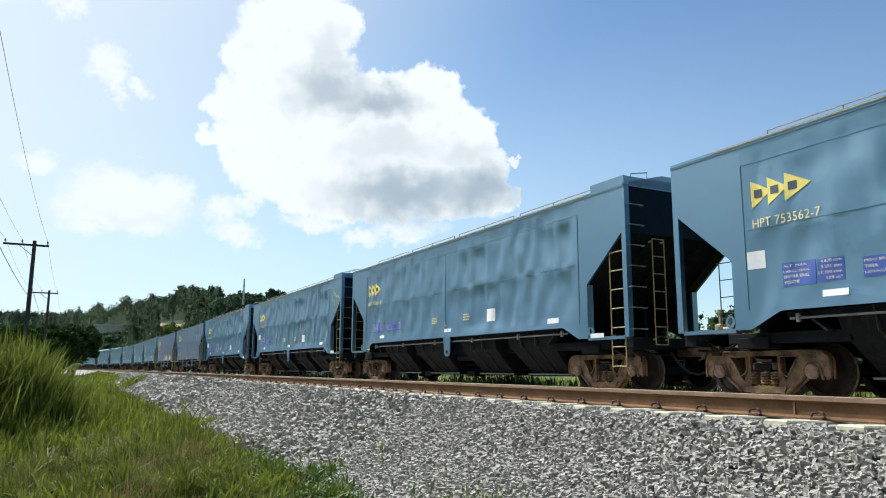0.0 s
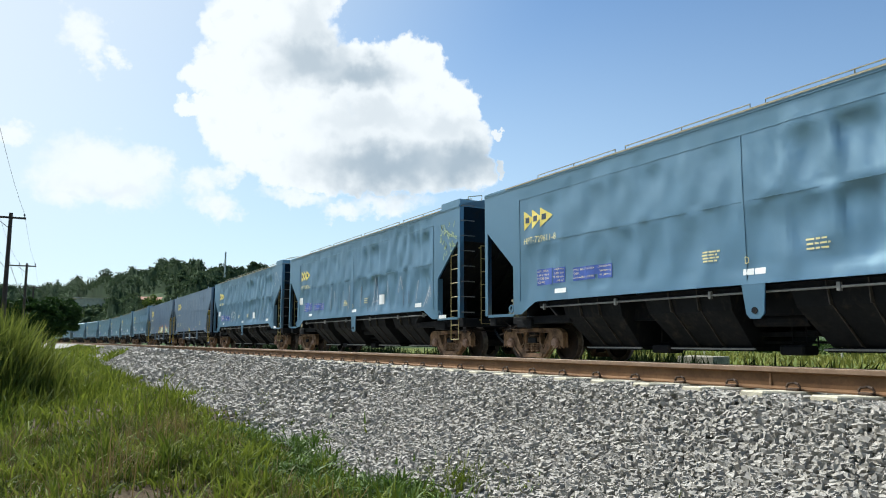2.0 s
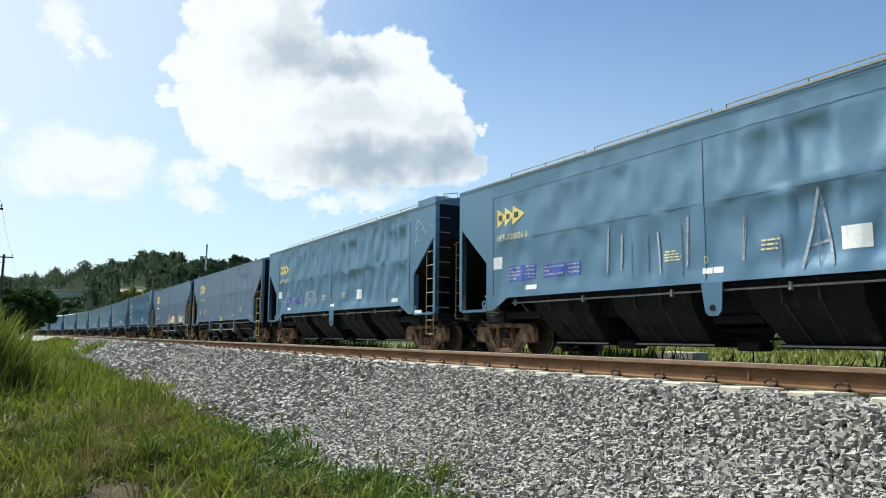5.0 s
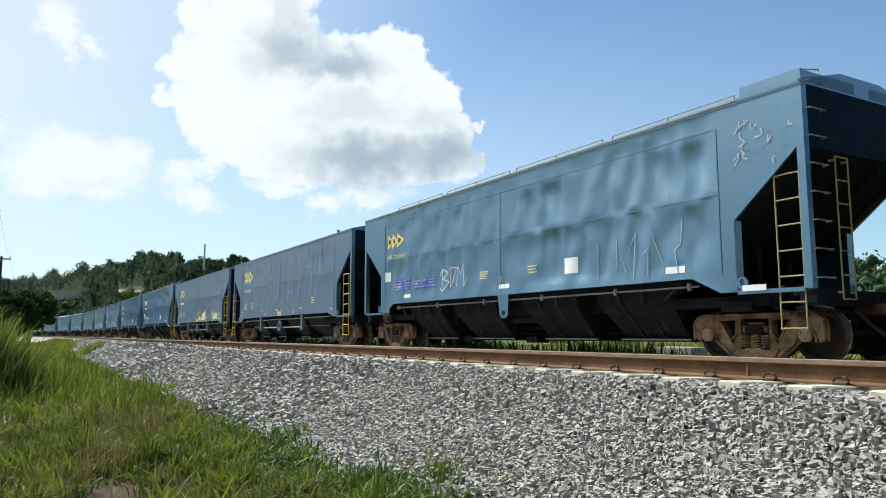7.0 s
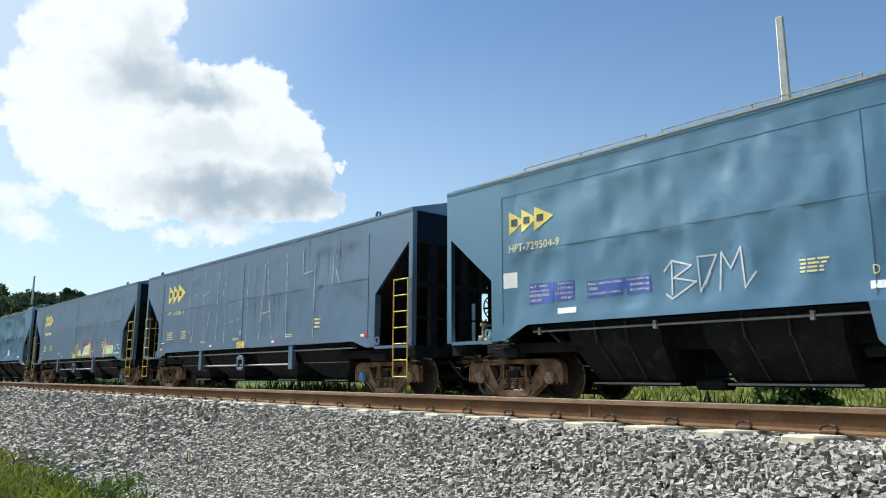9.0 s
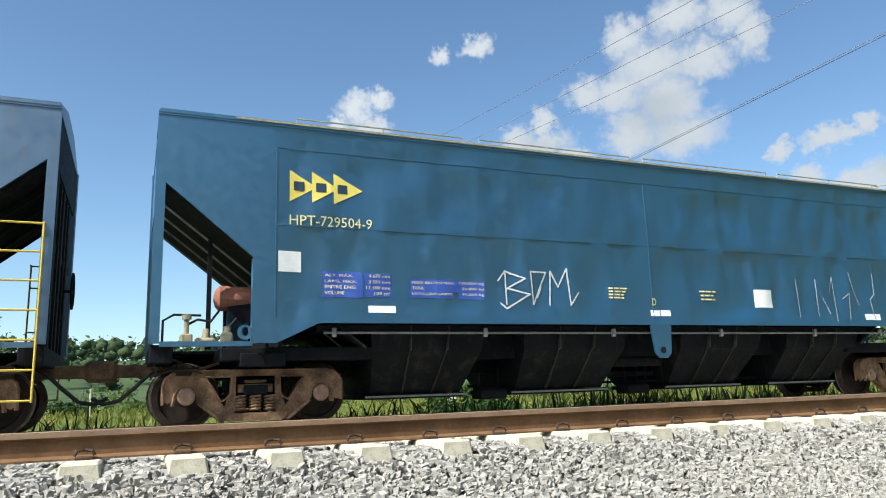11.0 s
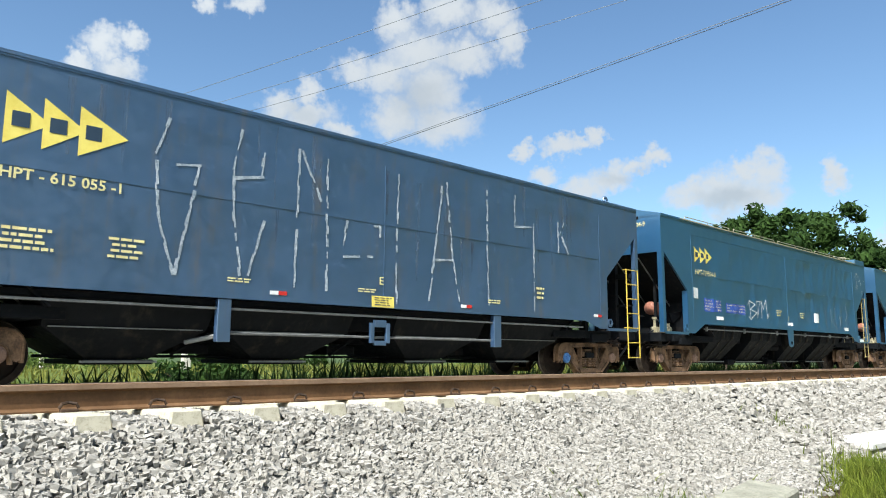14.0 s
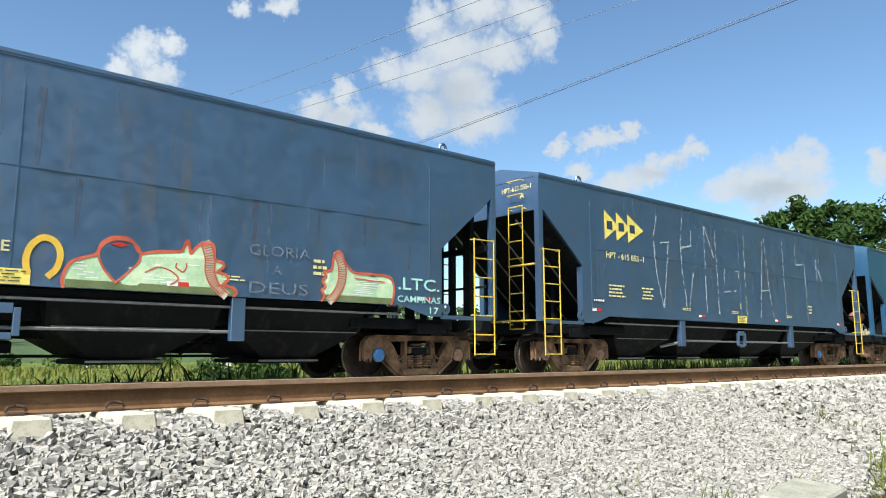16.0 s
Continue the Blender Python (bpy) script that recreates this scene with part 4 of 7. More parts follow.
def hopper(kind, wagon, u0, u1, v0, v1, z_mid, z_low, y_mid, y_low, ribs, lip):
    """A discharge hopper: upper box, tapered chute, ribs on its outer faces and the gate's pale lip."""
    bm = fresh()
    top = kind.kink_z - 0.01

    def ring(a, b, y, z):
        return [bm.verts.new(p) for p in ((a, -y, z), (b, -y, z), (b, y, z), (a, y, z))]
    r = [ring(u0, u1, 1.50, top), ring(u0 + 0.05, u1 - 0.05, y_mid, z_mid), ring(v0, v1, y_low, z_low)]
    for a, b in zip(r, r[1:]):
        for k in range(4):
            j = (k + 1) % 4
            bm.faces.new((a[k], b[k], b[j], a[j]))
    bm.faces.new(r[0])
    bm.faces.new(r[-1][::-1])
    body = shifted("hopper", bm, hopper_steel, kind, wagon, "dark steel discharge hopper with ribs")
    bm = fresh()
    for k in range(ribs):
        t = (k + 1) / (ribs + 1)
        for s in (-1, 1):
            p = Vector((u0 + 0.05 + (u1 - u0 - 0.1) * t, s * (y_mid + 0.0), z_mid))
            q = Vector((v0 + (v1 - v0) * t, s * y_low, z_low))
            o = Vector((u0 + (u1 - u0) * t, s * 1.50, top))
            for a, b in ((o, p), (p, q)):
                w = Vector((0.0, s * 0.09, 0))
                c = [a, b, b + w * 1.0 + Vector((0, 0, 0.02)), a + w * 0.25]
                slab(bm, c, 0.018)
    if ribs:
        shifted_pieces("hopper_rib", bm, lit_rib_steel, kind, body)
    bm = fresh()
    box(bm, v0 - 0.06, v1 + 0.06, -y_low - 0.05, y_low + 0.05, z_low - 0.075, z_low - 0.004, 0.008)
    shifted("outlet_gate", bm, under_steel, kind, body)
    bm = fresh()
    for s in (-1, 1):
        a, b = sorted((s * (y_low + 0.05), s * (y_low + 0.085)))
        box(bm, v0 - 0.10, v1 + 0.10, a, b, z_low - 0.05, z_low - 0.02)
        if lip:
            a, b = sorted((s * (y_mid + 0.0), s * (y_mid + 0.03)))
            box(bm, u0 + 0.12, u1 - 0.12, a, b, z_mid - 0.012, z_mid + 0.006)
    shifted_pieces("gate_lip", bm, pale_pipe, kind, body, "pale edge of the outlet")


def ladder(kind, wagon, u0, u1, z0, z1, rungs, y, material, side=-1, r=0.016, extra=True):
    bm = fresh()
    yy = side * y
    for u in (u0, u1):
        rod(bm, (u, yy, z0), (u, yy, z1), r * 1.15, 6)
        if extra:
            for z in (z1 - 0.02, 1.15):
                rod(bm, (u, yy, z), (u, yy - side * 0.10, z), r, 5)
    for k in range(rungs):
        z = z0 + 0.02 + (z1 - z0 - 0.04) * k / (rungs - 1)
        rod(bm, (u0, yy, z), (u1, yy, z), r, 6)
    return shifted("ladder", bm, material, kind, wagon, "steel ladder with round rungs")


def end_ladder(kind, wagon, right, y0, y1, z0, z1, rungs, material):
    u = kind.length + 0.06 if right else -0.06
    bm = fresh()
    for y in (y0, y1):
        rod(bm, (u, y, z0), (u, y, z1), 0.012, 6)
        for z in (z0 + 0.1, z1 - 0.05):
            rod(bm, (u, y, z), (u + (-0.1 if right else 0.1), y, z), 0.018, 5)
    for k in range(rungs):
        z = z0 + (z1 - z0) * k / (rungs - 1)
        rod(bm, (u, y0, z), (u, y1, z), 0.012, 6)
    return shifted("end_ladder", bm, material, kind, wagon, "ladder on the wagon's end")


def grab_irons(kind, wagon, right, zs, y0, y1, material):
    u0, u1 = (kind.length + 0.0, kind.length + 0.09) if right else (0.0, -0.09)
    for z in zs:
        bm = fresh()
        pipe(bm, [(u0, y0, z), (u1, y0, z), (u1, y1, z), (u0, y1, z)], 0.013, 5)
        shifted("grab_iron", bm, material, kind, wagon, "bent grab iron")


def center_gear(kind, wagon):
    bm = fresh()
    box(bm, 0.3, kind.length - 0.3, -0.17, 0.17, 0.66, 1.0)
    box(bm, kind.kink_out, kind.length - kind.kink_out, -1.50, 1.50, kind.kink_z - 0.10, kind.kink_z - 0.02)
    # plain box in place of the sloping sheets between the hoppers
    box(bm, 2.9, kind.length - 2.9, -1.05, 1.05, 0.88, kind.kink_z - 0.102)
    return shifted_pieces("center_sill", bm, under_steel, kind, wagon)


def underframe_lip(kind, wagon, z, material):
    bm = fresh()
    for s in (-1, 1):
        a, b = sorted((s * 1.46, s * 1.57))
        box(bm, kind.kink_out + 0.02, kind.length - kind.kink_out - 0.02, a, b, z, z + 0.03)
    return shifted_pieces("sill_lip", bm, material, kind, wagon, "pale edge of the side sill")


HOPPERS = ((2.95, 4.80, 3.15, 4.62), (5.45, 7.45, 5.62, 7.30), (8.55, 10.45, 8.75, 10.30), (11.05, 13.0, 11.22, 12.80))


def build_dented():
    k = DENTED
    w = thing("hopper_wagon", "", "freight wagon", "wagons of the train")
    for side in (-1, 1):
        side_sheet(k, w, side)
        strips(k, w, side)
        end_frame(k, w, side, False, 0.0)
        end_frame(k, w, side, True, 0.19)
    roof(k, w)
    body_ends(k, w)
    center_gear(k, w)
    for u0, u1, v0, v1 in HOPPERS:
        hopper(k, w, u0, u1, v0, v1, 0.98, 0.37, 1.38, 0.78, 2, False)
    # pipe with clamps under the sill
    bm = fresh()
    for s in (-1, 1):
        rod(bm, (2.25, s * 1.54, 1.24), (13.7, s * 1.54, 1.24), 0.018, 6)
        for u in (2.4, 4.75, 7.1, 9.4, 11.7, 13.5):
            box(bm, u - 0.03, u + 0.03, s * 1.54 - 0.03, s * 1.54 + 0.03, 1.18, 1.31, 0.006)
    shifted("brake_pipe", bm, pale_pipe, k, w, "pale pipe with clamps under the side sill")
    for s in (-1, 1):
        bm = fresh()
        y0, y1 = sorted((s * HALF_W, s * (HALF_W - 0.03)))
        plate(bm, ((7.80, 1.368), (8.24, 1.368), (8.20, 0.90), (8.12, 0.82), (7.94, 0.82), (7.87, 0.90)), y0, y1)
        shifted("jacking_bracket", bm, blue_paint, k, w, "blue bracket plate below the sill")
        bm = fresh()
        yy = s * (HALF_W + 0.012)
        # near-black disc on the plate in place of a hole's dark inside
        rod(bm, (8.03, yy, 0.95), (8.03, yy - s * 0.02, 0.95), 0.055, 12)
        shifted("bracket_hole", bm, under_steel, k, w)
    bm = fresh()
    box(bm, 7.3, 8.6, -0.6, 0.4, 0.55, 0.62)
    rod(bm, (7.5, -0.9, 0.8), (8.5, -0.9, 0.8), 0.10, 12)
    rod(bm, (4.9, -0.5, 0.45), (11.2, -0.5, 0.45), 0.022, 6)
    box(bm, 4.98, 5.45, -0.85, -0.45, 0.24, 0.40, 0.03)
    box(bm, 7.85, 8.30, -0.85, -0.45, 0.24, 0.40, 0.03)
    for u in (5.05, 5.4, 7.95, 8.2, 8.4):
        rod(bm, (u, -0.62, 0.38), (u, -0.62, 0.75), 0.015, 5)
    shifted("brake_gear", bm, under_steel, k, w, "dark brake rods and levers")
    # air tank and valves at the west end
    bm = fresh()
    prof = ((0.86, 0.05), (0.88, 0.12), (0.93, 0.18), (1.46, 0.18), (1.51, 0.12), (1.53, 0.05))
    for (u0, r0), (u1, r1) in zip(prof, prof[1:]):
        rod(bm, (u0, -0.66, 1.80), (u1, -0.66, 1.80), r0, 20, r1)
    for u in (1.02, 1.38):
        rod(bm, (u - 0.02, -0.66, 1.80), (u + 0.02, -0.66, 1.80), 0.188, 20)
    shifted("air_tank", bm, tank_red, k, w, "faded red air tank")
    bm = fresh()
    box(bm, 1.00, 1.04, -0.70, -0.62, 1.06, 1.62)
    box(bm, 1.36, 1.40, -0.70, -0.62, 1.06, 1.62)
    slab(bm, [(0.98, -1.22, 1.62), (1.62, -1.22, 1.72), (1.62, -1.18, 1.58), (1.20, -1.18, 1.38)], 0.02)
    box(bm, 0.74, 0.80, -0.96, -0.90, 1.06, 2.60)
    shifted_pieces("tank_bracket", bm, under_steel, k, w)
    bm = fresh()
    box(bm, 0.40, 0.56, -1.15, -0.97, 1.09, 1.26, 0.02)
    box(bm, 0.60, 0.86, -1.20, -1.00, 1.09, 1.20, 0.03)
    box(bm, 0.92, 1.08, -1.24, -1.06, 1.09, 1.27, 0.03)
    rod(bm, (0.48, -1.06, 1.26), (0.48, -1.06, 1.46), 0.035, 10)
    rod(bm, (0.48, -1.06, 1.46), (0.48, -1.06, 1.52), 0.065, 10)
    rod(bm, (0.73, -1.10, 1.20), (0.73, -1.10, 1.33), 0.06, 10, 0.04)
    rod(bm, (0.62, -1.22, 1.15), (0.62, -1.28, 1.15), 0.05, 10)
    rod(bm, (1.00, -1.15, 1.27), (1.00, -1.15, 1.36), 0.05, 10)
    shifted_pieces("brake_valve", bm, valve_tan, k, w, "dusty tan brake valve on the end platform")
    for pts in (((0.48, -1.06, 1.38), (0.62, -1.04, 1.46), (0.80, -0.98, 1.44), (0.92, -0.80, 1.60)), ((0.86, -1.10, 1.15), (1.02, -1.02, 1.34), (1.18, -0.86, 1.52), (1.20, -0.70, 1.66)),
                ((0.40, -1.06, 1.16), (0.24, -1.04, 1.10), (0.14, -0.98, 0.98), (0.10, -0.90, 0.84)), ((0.20, -0.40, 1.10), (0.20, -0.42, 1.50), (0.34, -0.50, 1.58), (0.70, -0.62, 1.56))):
        bm = fresh()
        pipe(bm, pts, 0.018, 6)
        shifted("air_pipe", bm, rubber, k, w, "dark bent air pipe")
    bm = fresh()
    slab(bm, [(1.66, -1.50, 1.06), (1.66, 1.50, 1.06), (1.66, 1.50, 1.95), (1.66, -1.50, 1.95)], 0.03)
    shifted("end_plate", bm, under_steel, k, w, "dark upright plate below the slope sheet")
    # ladders and rails
    ladder(k, w, 15.25, 15.66, 0.50, 2.86, 7, 1.585, pale_yellow, -1, 0.011)
    ladder(k, w, 15.25, 15.66, 0.50, 2.86, 7, 1.585, pale_yellow, 1, 0.011)
    end_ladder(k, w, True, -0.98, -0.66, 0.95, 3.1, 7, pale_yellow)
    grab_irons(k, w, True, [1.25 + 0.42 * i for i in range(8)], -1.58, -1.20, pale_pipe)
    bm = fresh()
    y = -1.30
    for a, b in ((1.9, 4.6), (4.9, 7.9), (8.2, 11.2), (11.5, 14.4)):
        pipe(bm, [(a, y, 4.27), (a, y, 4.42), (b, y, 4.42), (b, y, 4.27)], 0.013, 5)
        rod(bm, ((a + b) / 2, y, 4.27), ((a + b) / 2, y, 4.42), 0.012, 5)
    for u in (15.0, 15.55):
        pipe(bm, [(u, -1.2, 4.27), (u, -1.2, 4.52), (u, -0.75, 4.60), (u, -0.75, 4.40)], 0.014, 5)
    shifted("roof_rail", bm, valve_tan, k, w, "thin handrail along the roof edge")
    bm = fresh()
    box(bm, 14.76, 15.78, -1.60, -0.2, 4.20, 4.382)
    box(bm, 14.76, 15.78, 0.2, 1.60, 4.20, 4.382)
    shifted_pieces("roof_step", bm, blue_paint, k, w)
    # tan strip that puts the highlight along the eave into colour
    bm = fresh()
    for s in (-1, 1):
        a, b = sorted((s * (HALF_W + 0.022), s * (HALF_W + 0.03)))
        box(bm, 1.0, k.length - 1.1, a, b, k.eave - 0.004, k.eave + 0.024)
    shifted_pieces("eave_strip", bm, valve_tan, k, w, "thin tan strip along the roof edge, its highlight painted on")
    for x, caps in ((1.40 - k.half, (cap_rust,)), (14.45 - k.half, (cap_rust,))):
        bogie(w, x, caps)
    return w


def build_smooth():
    k = SMOOTH
    w = thing("hopper_wagon", "", "freight wagon", "wagons of the train")
    for side in (-1, 1):
        side_sheet(k, w, side)
        strips(k, w, side)
        end_frame(k, w, side, False, 0.0)
        end_frame(k, w, side, True, 0.0)
    roof(k, w)
    body_ends(k, w)
    center_gear(k, w)
    underframe_lip(k, w, 1.10, pale_pipe)
    for c in (3.95, 6.45, 9.65, 12.15):
        hopper(k, w, c - 1.15, c + 1.15, c - 0.42, c + 0.42, 0.80, 0.38, 1.25, 0.85, 0, True)
    for s in (-1, 1):
        for u, name in ((5.04, "stop_bracket"), (10.85, "stop_bracket")):
            bm = fresh()
            a, b = sorted((s * (HALF_W - 0.01), s * (HALF_W - 0.12)))
            box(bm, u, u + 0.21, a, b, 0.63, 1.255, 0.008)
            shifted(name, bm, grey_blue_paint, k, w, "blue steel bracket below the sill")
        bm = fresh()
        a, b = sorted((s * (HALF_W - 0.01), s * (HALF_W - 0.07)))
        for x0, x1, z0, z1 in ((7.80, 7.88, 0.66, 1.0), (8.14, 8.22, 0.66, 1.0), (7.885, 8.135, 0.93, 1.05), (7.885, 8.135, 0.62, 0.70)):
            box(bm, x0, x1, a, b, z0, z1, 0.006)
        shifted("jacking_bracket", bm, grey_blue_paint, k, w, "blue open bracket")
    bm = fresh()
    for s in (-1, 1):
        rod(bm, (5.2, s * 1.5, 0.76), (10.9, s * 1.5, 0.76), 0.022, 6)
        rod(bm, (4.75, s * 1.2, 0.62), (5.1, s * 1.5, 0.72), 0.035, 6)
    shifted("brake_pipe", bm, pale_pipe, k, w, "pale pipe between the brackets")
    bm = fresh()
    rod(bm, (3.0, -0.3, 0.42), (13.0, -0.3, 0.42), 0.022, 6)
    for u in (5.2, 8.05, 10.9):
        box(bm, u - 0.3, u + 0.3, -0.4, 0.3, 0.46, 0.62, 0.02)
        rod(bm, (u - 0.4, -0.6, 0.45), (u + 0.3, -0.6, 0.85), 0.03, 6)
    shifted("brake_gear", bm, under_steel, k, w, "dark brake rods and levers")
    for a, b, s in ((0.08, 0.56, -1), (k.length - 0.60, k.length - 0.10, -1), (0.08, 0.56, 1), (k.length - 0.60, k.length - 0.10, 1)):
        ladder(k, w, a, b, 0.42, 2.58, 7, 1.66, yellow_paint, s, 0.013)
    end_ladder(k, w, False, -1.22, -0.82, 0.95, 3.5, 8, yellow_paint)
    grab_irons(k, w, False, (3.75, 4.05), -1.22, -0.82, yellow_paint)
    bm = fresh()
    pipe(bm, [(-0.08, -0.82, 2.25), (-0.08, -1.56, 2.25)], 0.02, 6)
    shifted("step_rail", bm, yellow_paint, k, w, "yellow rail")
    bm = fresh()
    box(bm, -0.16, 0.0, -1.5, -0.3, 1.10, 1.13)
    shifted("step_board", bm, yellow_paint, k, w, "yellow step board")
    # frame of posts and hand brake wheel at the east end
    bm = fresh()
    for y, wide in ((-0.95, 0.10), (-0.45, 0.05), (0.0, 0.10), (0.48, 0.05), (0.95, 0.10)):
        box(bm, k.length - 0.16, k.length - 0.04, y - wide, y + wide, 1.06, 3.38)
    box(bm, k.length - 0.14, k.length - 0.06, -1.5, 1.5, 2.40, 2.52)
    box(bm, k.length - 0.13, k.length - 0.07, -1.5, 1.5, 1.70, 1.74)
    shifted_pieces("end_post", bm, under_steel, k, w, "dark upright posts of the end frame")
    bm = fresh()
    cx, cy, cz = k.length + 0.08, 0.75, 2.05
    ring = [(cx, cy + 0.27 * math.cos(q), cz + 0.27 * math.sin(q)) for q in (2 * math.pi * i / 24 for i in range(25))]
    pipe(bm, ring, 0.016, 6)
    for i in range(5):
        q = 2 * math.pi * i / 5
        rod(bm, (cx, cy, cz), (cx, cy + 0.27 * math.cos(q), cz + 0.27 * math.sin(q)), 0.012, 5)
    rod(bm, (k.length - 0.2, cy, cz), (cx, cy, cz), 0.025, 6)
    shifted("hand_brake_wheel", bm, under_steel, k, w, "round hand brake wheel")
    for u in (1.31, k.length - 1.31):
        for s in (-1, 1):
            bm = fresh()
            ring = [(u + 0.075 * math.cos(q), s * 1.60, k.eave + 0.06 + 0.085 * math.sin(q)) for q in (2 * math.pi * i / 16 for i in range(17))]
            pipe(bm, ring, 0.028, 6)
            shifted("lifting_ring", bm, grey_blue_paint, k, w, "lifting ring on the roof edge")
    for x, caps in ((1.50 - k.half, (cap_rust,)), (k.half - 1.50, (cap_blue, cap_rust, cap_rust, cap_rust))):
        bogie(w, x, caps)
    return w


# ---- order of the train, from the last wagon seen ahead to the far end ----
V, S0 = 5.5625, -22.1155 - 5.5625 * 7.0
first_dented, first_smooth = build_dented(), build_smooth()
PITCH = 17.10
TRAIN = []   # wagon, kind, place of its centre at the start


def add_wagon(source, kind, left, label):
    w = source if not any(t[0] is source for t in TRAIN) else copy_thing(source, Matrix())
    w["label"] = label
    TRAIN.append((w, kind, S0 + left + kind.half))
    return w


DENTED_LABEL = "blue steel grain hopper wagon with dented ribbed sides"
wagon_z = add_wagon(first_dented, DENTED, 4 * PITCH, DENTED_LABEL)
wagon_a = add_wagon(first_dented, DENTED, 3 * PITCH, DENTED_LABEL)
wagon_b = add_wagon(first_dented, DENTED, 2 * PITCH, DENTED_LABEL)
wagon_c = add_wagon(first_dented, DENTED, PITCH, DENTED_LABEL + " and paint scrawls")
wagon_d = add_wagon(first_dented, DENTED, 0.0, DENTED_LABEL + " and white graffiti")
wagon_e = add_wagon(first_smooth, SMOOTH, -1.1385 - 16.10, "grey-blue smooth hopper wagon with scraped white graffiti, yellow ladders")
wagon_f = add_wagon(first_smooth, SMOOTH, -1.1385 - 16.10 - 1.2218 - 16.10, "grey-blue smooth hopper wagon with pale green graffiti, yellow ladders")
left = -1.1385 - 2 * 16.10 - 1.2218 - 1.2
far_wagons = []
for _ in range(9):
    left -= 15.8
    far_wagons.append(add_wagon(first_dented, DENTED, left, DENTED_LABEL))
    left -= 1.3


# ---- paint and writing on the wagons ----


def drape(kind, u, z, lift):
    return (u - kind.half, -(HALF_W - kind.dent(u, z) + lift), z)


def paint(kind, wagon, name, shapes, material, label="", lift=0.006, fine=True):
    """Flat shapes of (along, height) corners laid on the near side of a wagon."""
    verts, faces = [], []
    for shape in shapes:
        b = len(verts)
        if fine and len(shape) == 4:
            nu = max(1, int(abs(shape[2][0] - shape[0][0]) / 0.07))
            nz = max(1, int(abs(shape[2][1] - shape[0][1]) / 0.07))
            for i in range(nu + 1):
                for j in range(nz + 1):
                    s, t = i / nu, j / nz
                    u = (shape[0][0] * (1 - s) + shape[1][0] * s) * (1 - t) + (shape[3][0] * (1 - s) + shape[2][0] * s) * t
                    z = (shape[0][1] * (1 - s) + shape[1][1] * s) * (1 - t) + (shape[3][1] * (1 - s) + shape[2][1] * s) * t
                    verts.append(drape(kind, u, z, lift))
            for i in range(nu):
                for j in range(nz):
                    faces.append((b + i * (nz + 1) + j, b + (i + 1) * (nz + 1) + j, b + (i + 1) * (nz + 1) + j + 1, b + i * (nz + 1) + j + 1))
        elif fine and len(shape) == 3:
            n = 10
            a, c, d = (Vector((p[0], p[1])) for p in shape)
            row = []
            for i in range(n + 1):
                line = []
                for j in range(n + 1 - i):
                    p = a + (c - a) * (i / n) + (d - a) * (j / n)
                    line.append(len(verts))
                    verts.append(drape(kind, p.x, p.y, lift))
                row.append(line)
            for i in range(n):
                for j in range(n - i):
                    faces.append((row[i][j], row[i + 1][j], row[i][j + 1]))
                    if j < n - i - 1:
                        faces.append((row[i + 1][j], row[i + 1][j + 1], row[i][j + 1]))
        else:
            verts += [drape(kind, u, z, lift) for u, z in shape]
            faces.append(tuple(range(b, len(verts))))
    return hang(name, mesh_from(name, verts, faces, material), wagon, label)


def rect(u0, u1, z0, z1):
    return ((u0, z0), (u1, z0), (u1, z1), (u0, z1))


def strokes(lines, width):
    """Brush lines as runs of short four-cornered shapes."""
    shapes = []
    for line in lines:
        for (x0, z0), (x1, z1) in zip(line, line[1:]):
            d = Vector((x1 - x0, z1 - z0))
            n = Vector((-d.y, d.x)).normalized() * width / 2
            d = d.normalized() * width * 0.4
            shapes.append(((x0 - d.x - n.x, z0 - d.y - n.y), (x1 + d.x - n.x, z1 + d.y - n.y), (x1 + d.x + n.x, z1 + d.y + n.y), (x0 - d.x + n.x, z0 - d.y + n.y)))
    return shapes


LETTERS = {}


def words(kind, wagon, body, u0, u1, z0, z1, material, name="lettering", label="", lift=0.017, bold=0.0):
    """Writing in the built-in font, fitted into a box on the near side."""
    key = (body, bold)
    if key not in LETTERS:
        curve = bpy.data.curves.new("letters", "FONT")
        curve.body, curve.resolution_u, curve.offset = body, 2, bold
        ob = new("letters", curve)
        bpy.context.view_layer.update()
        me = bpy.data.meshes.new_from_object(ob.evaluated_get(bpy.context.evaluated_depsgraph_get()))
        bpy.data.objects.remove(ob)
        LETTERS[key] = ([tuple(v.co) for v in me.vertices], [tuple(p.vertices) for p in me.polygons])
    vs, fs = LETTERS[key]
    xs, ys = [v[0] for v in vs], [v[1] for v in vs]
    x0, x1, y0, y1 = min(xs), max(xs), min(ys), max(ys)
    verts = [drape(kind, u0 + (x - x0) / (x1 - x0) * (u1 - u0), z0 + (y - y0) / (y1 - y0) * (z1 - z0), lift) for x, y, _ in vs]
    ob = hang(name, mesh_from(name, verts, fs, material), wagon, label)
    ob["kind"] = "stuff"
    return ob


def bars(u0, u1, z0, z1, rows, thick=0.45, seed=1):
    """Lines of small writing that cannot be read."""
    r = random.Random(seed)
    out = []
    for k in range(rows):
        z = z0 + (z1 - z0) * (k + 0.5) / rows
        h = (z1 - z0) / rows * thick / 2
        a, b = u0 + r.uniform(0, 0.12) * (u1 - u0), u1 - r.uniform(0, 0.25) * (u1 - u0)
        while a < b - 0.03:
            w = min(r.uniform(0.06, 0.16), b - a)
            out.append(rect(a, a + w, z - h, z + h))
            a += w + 0.022
    return out


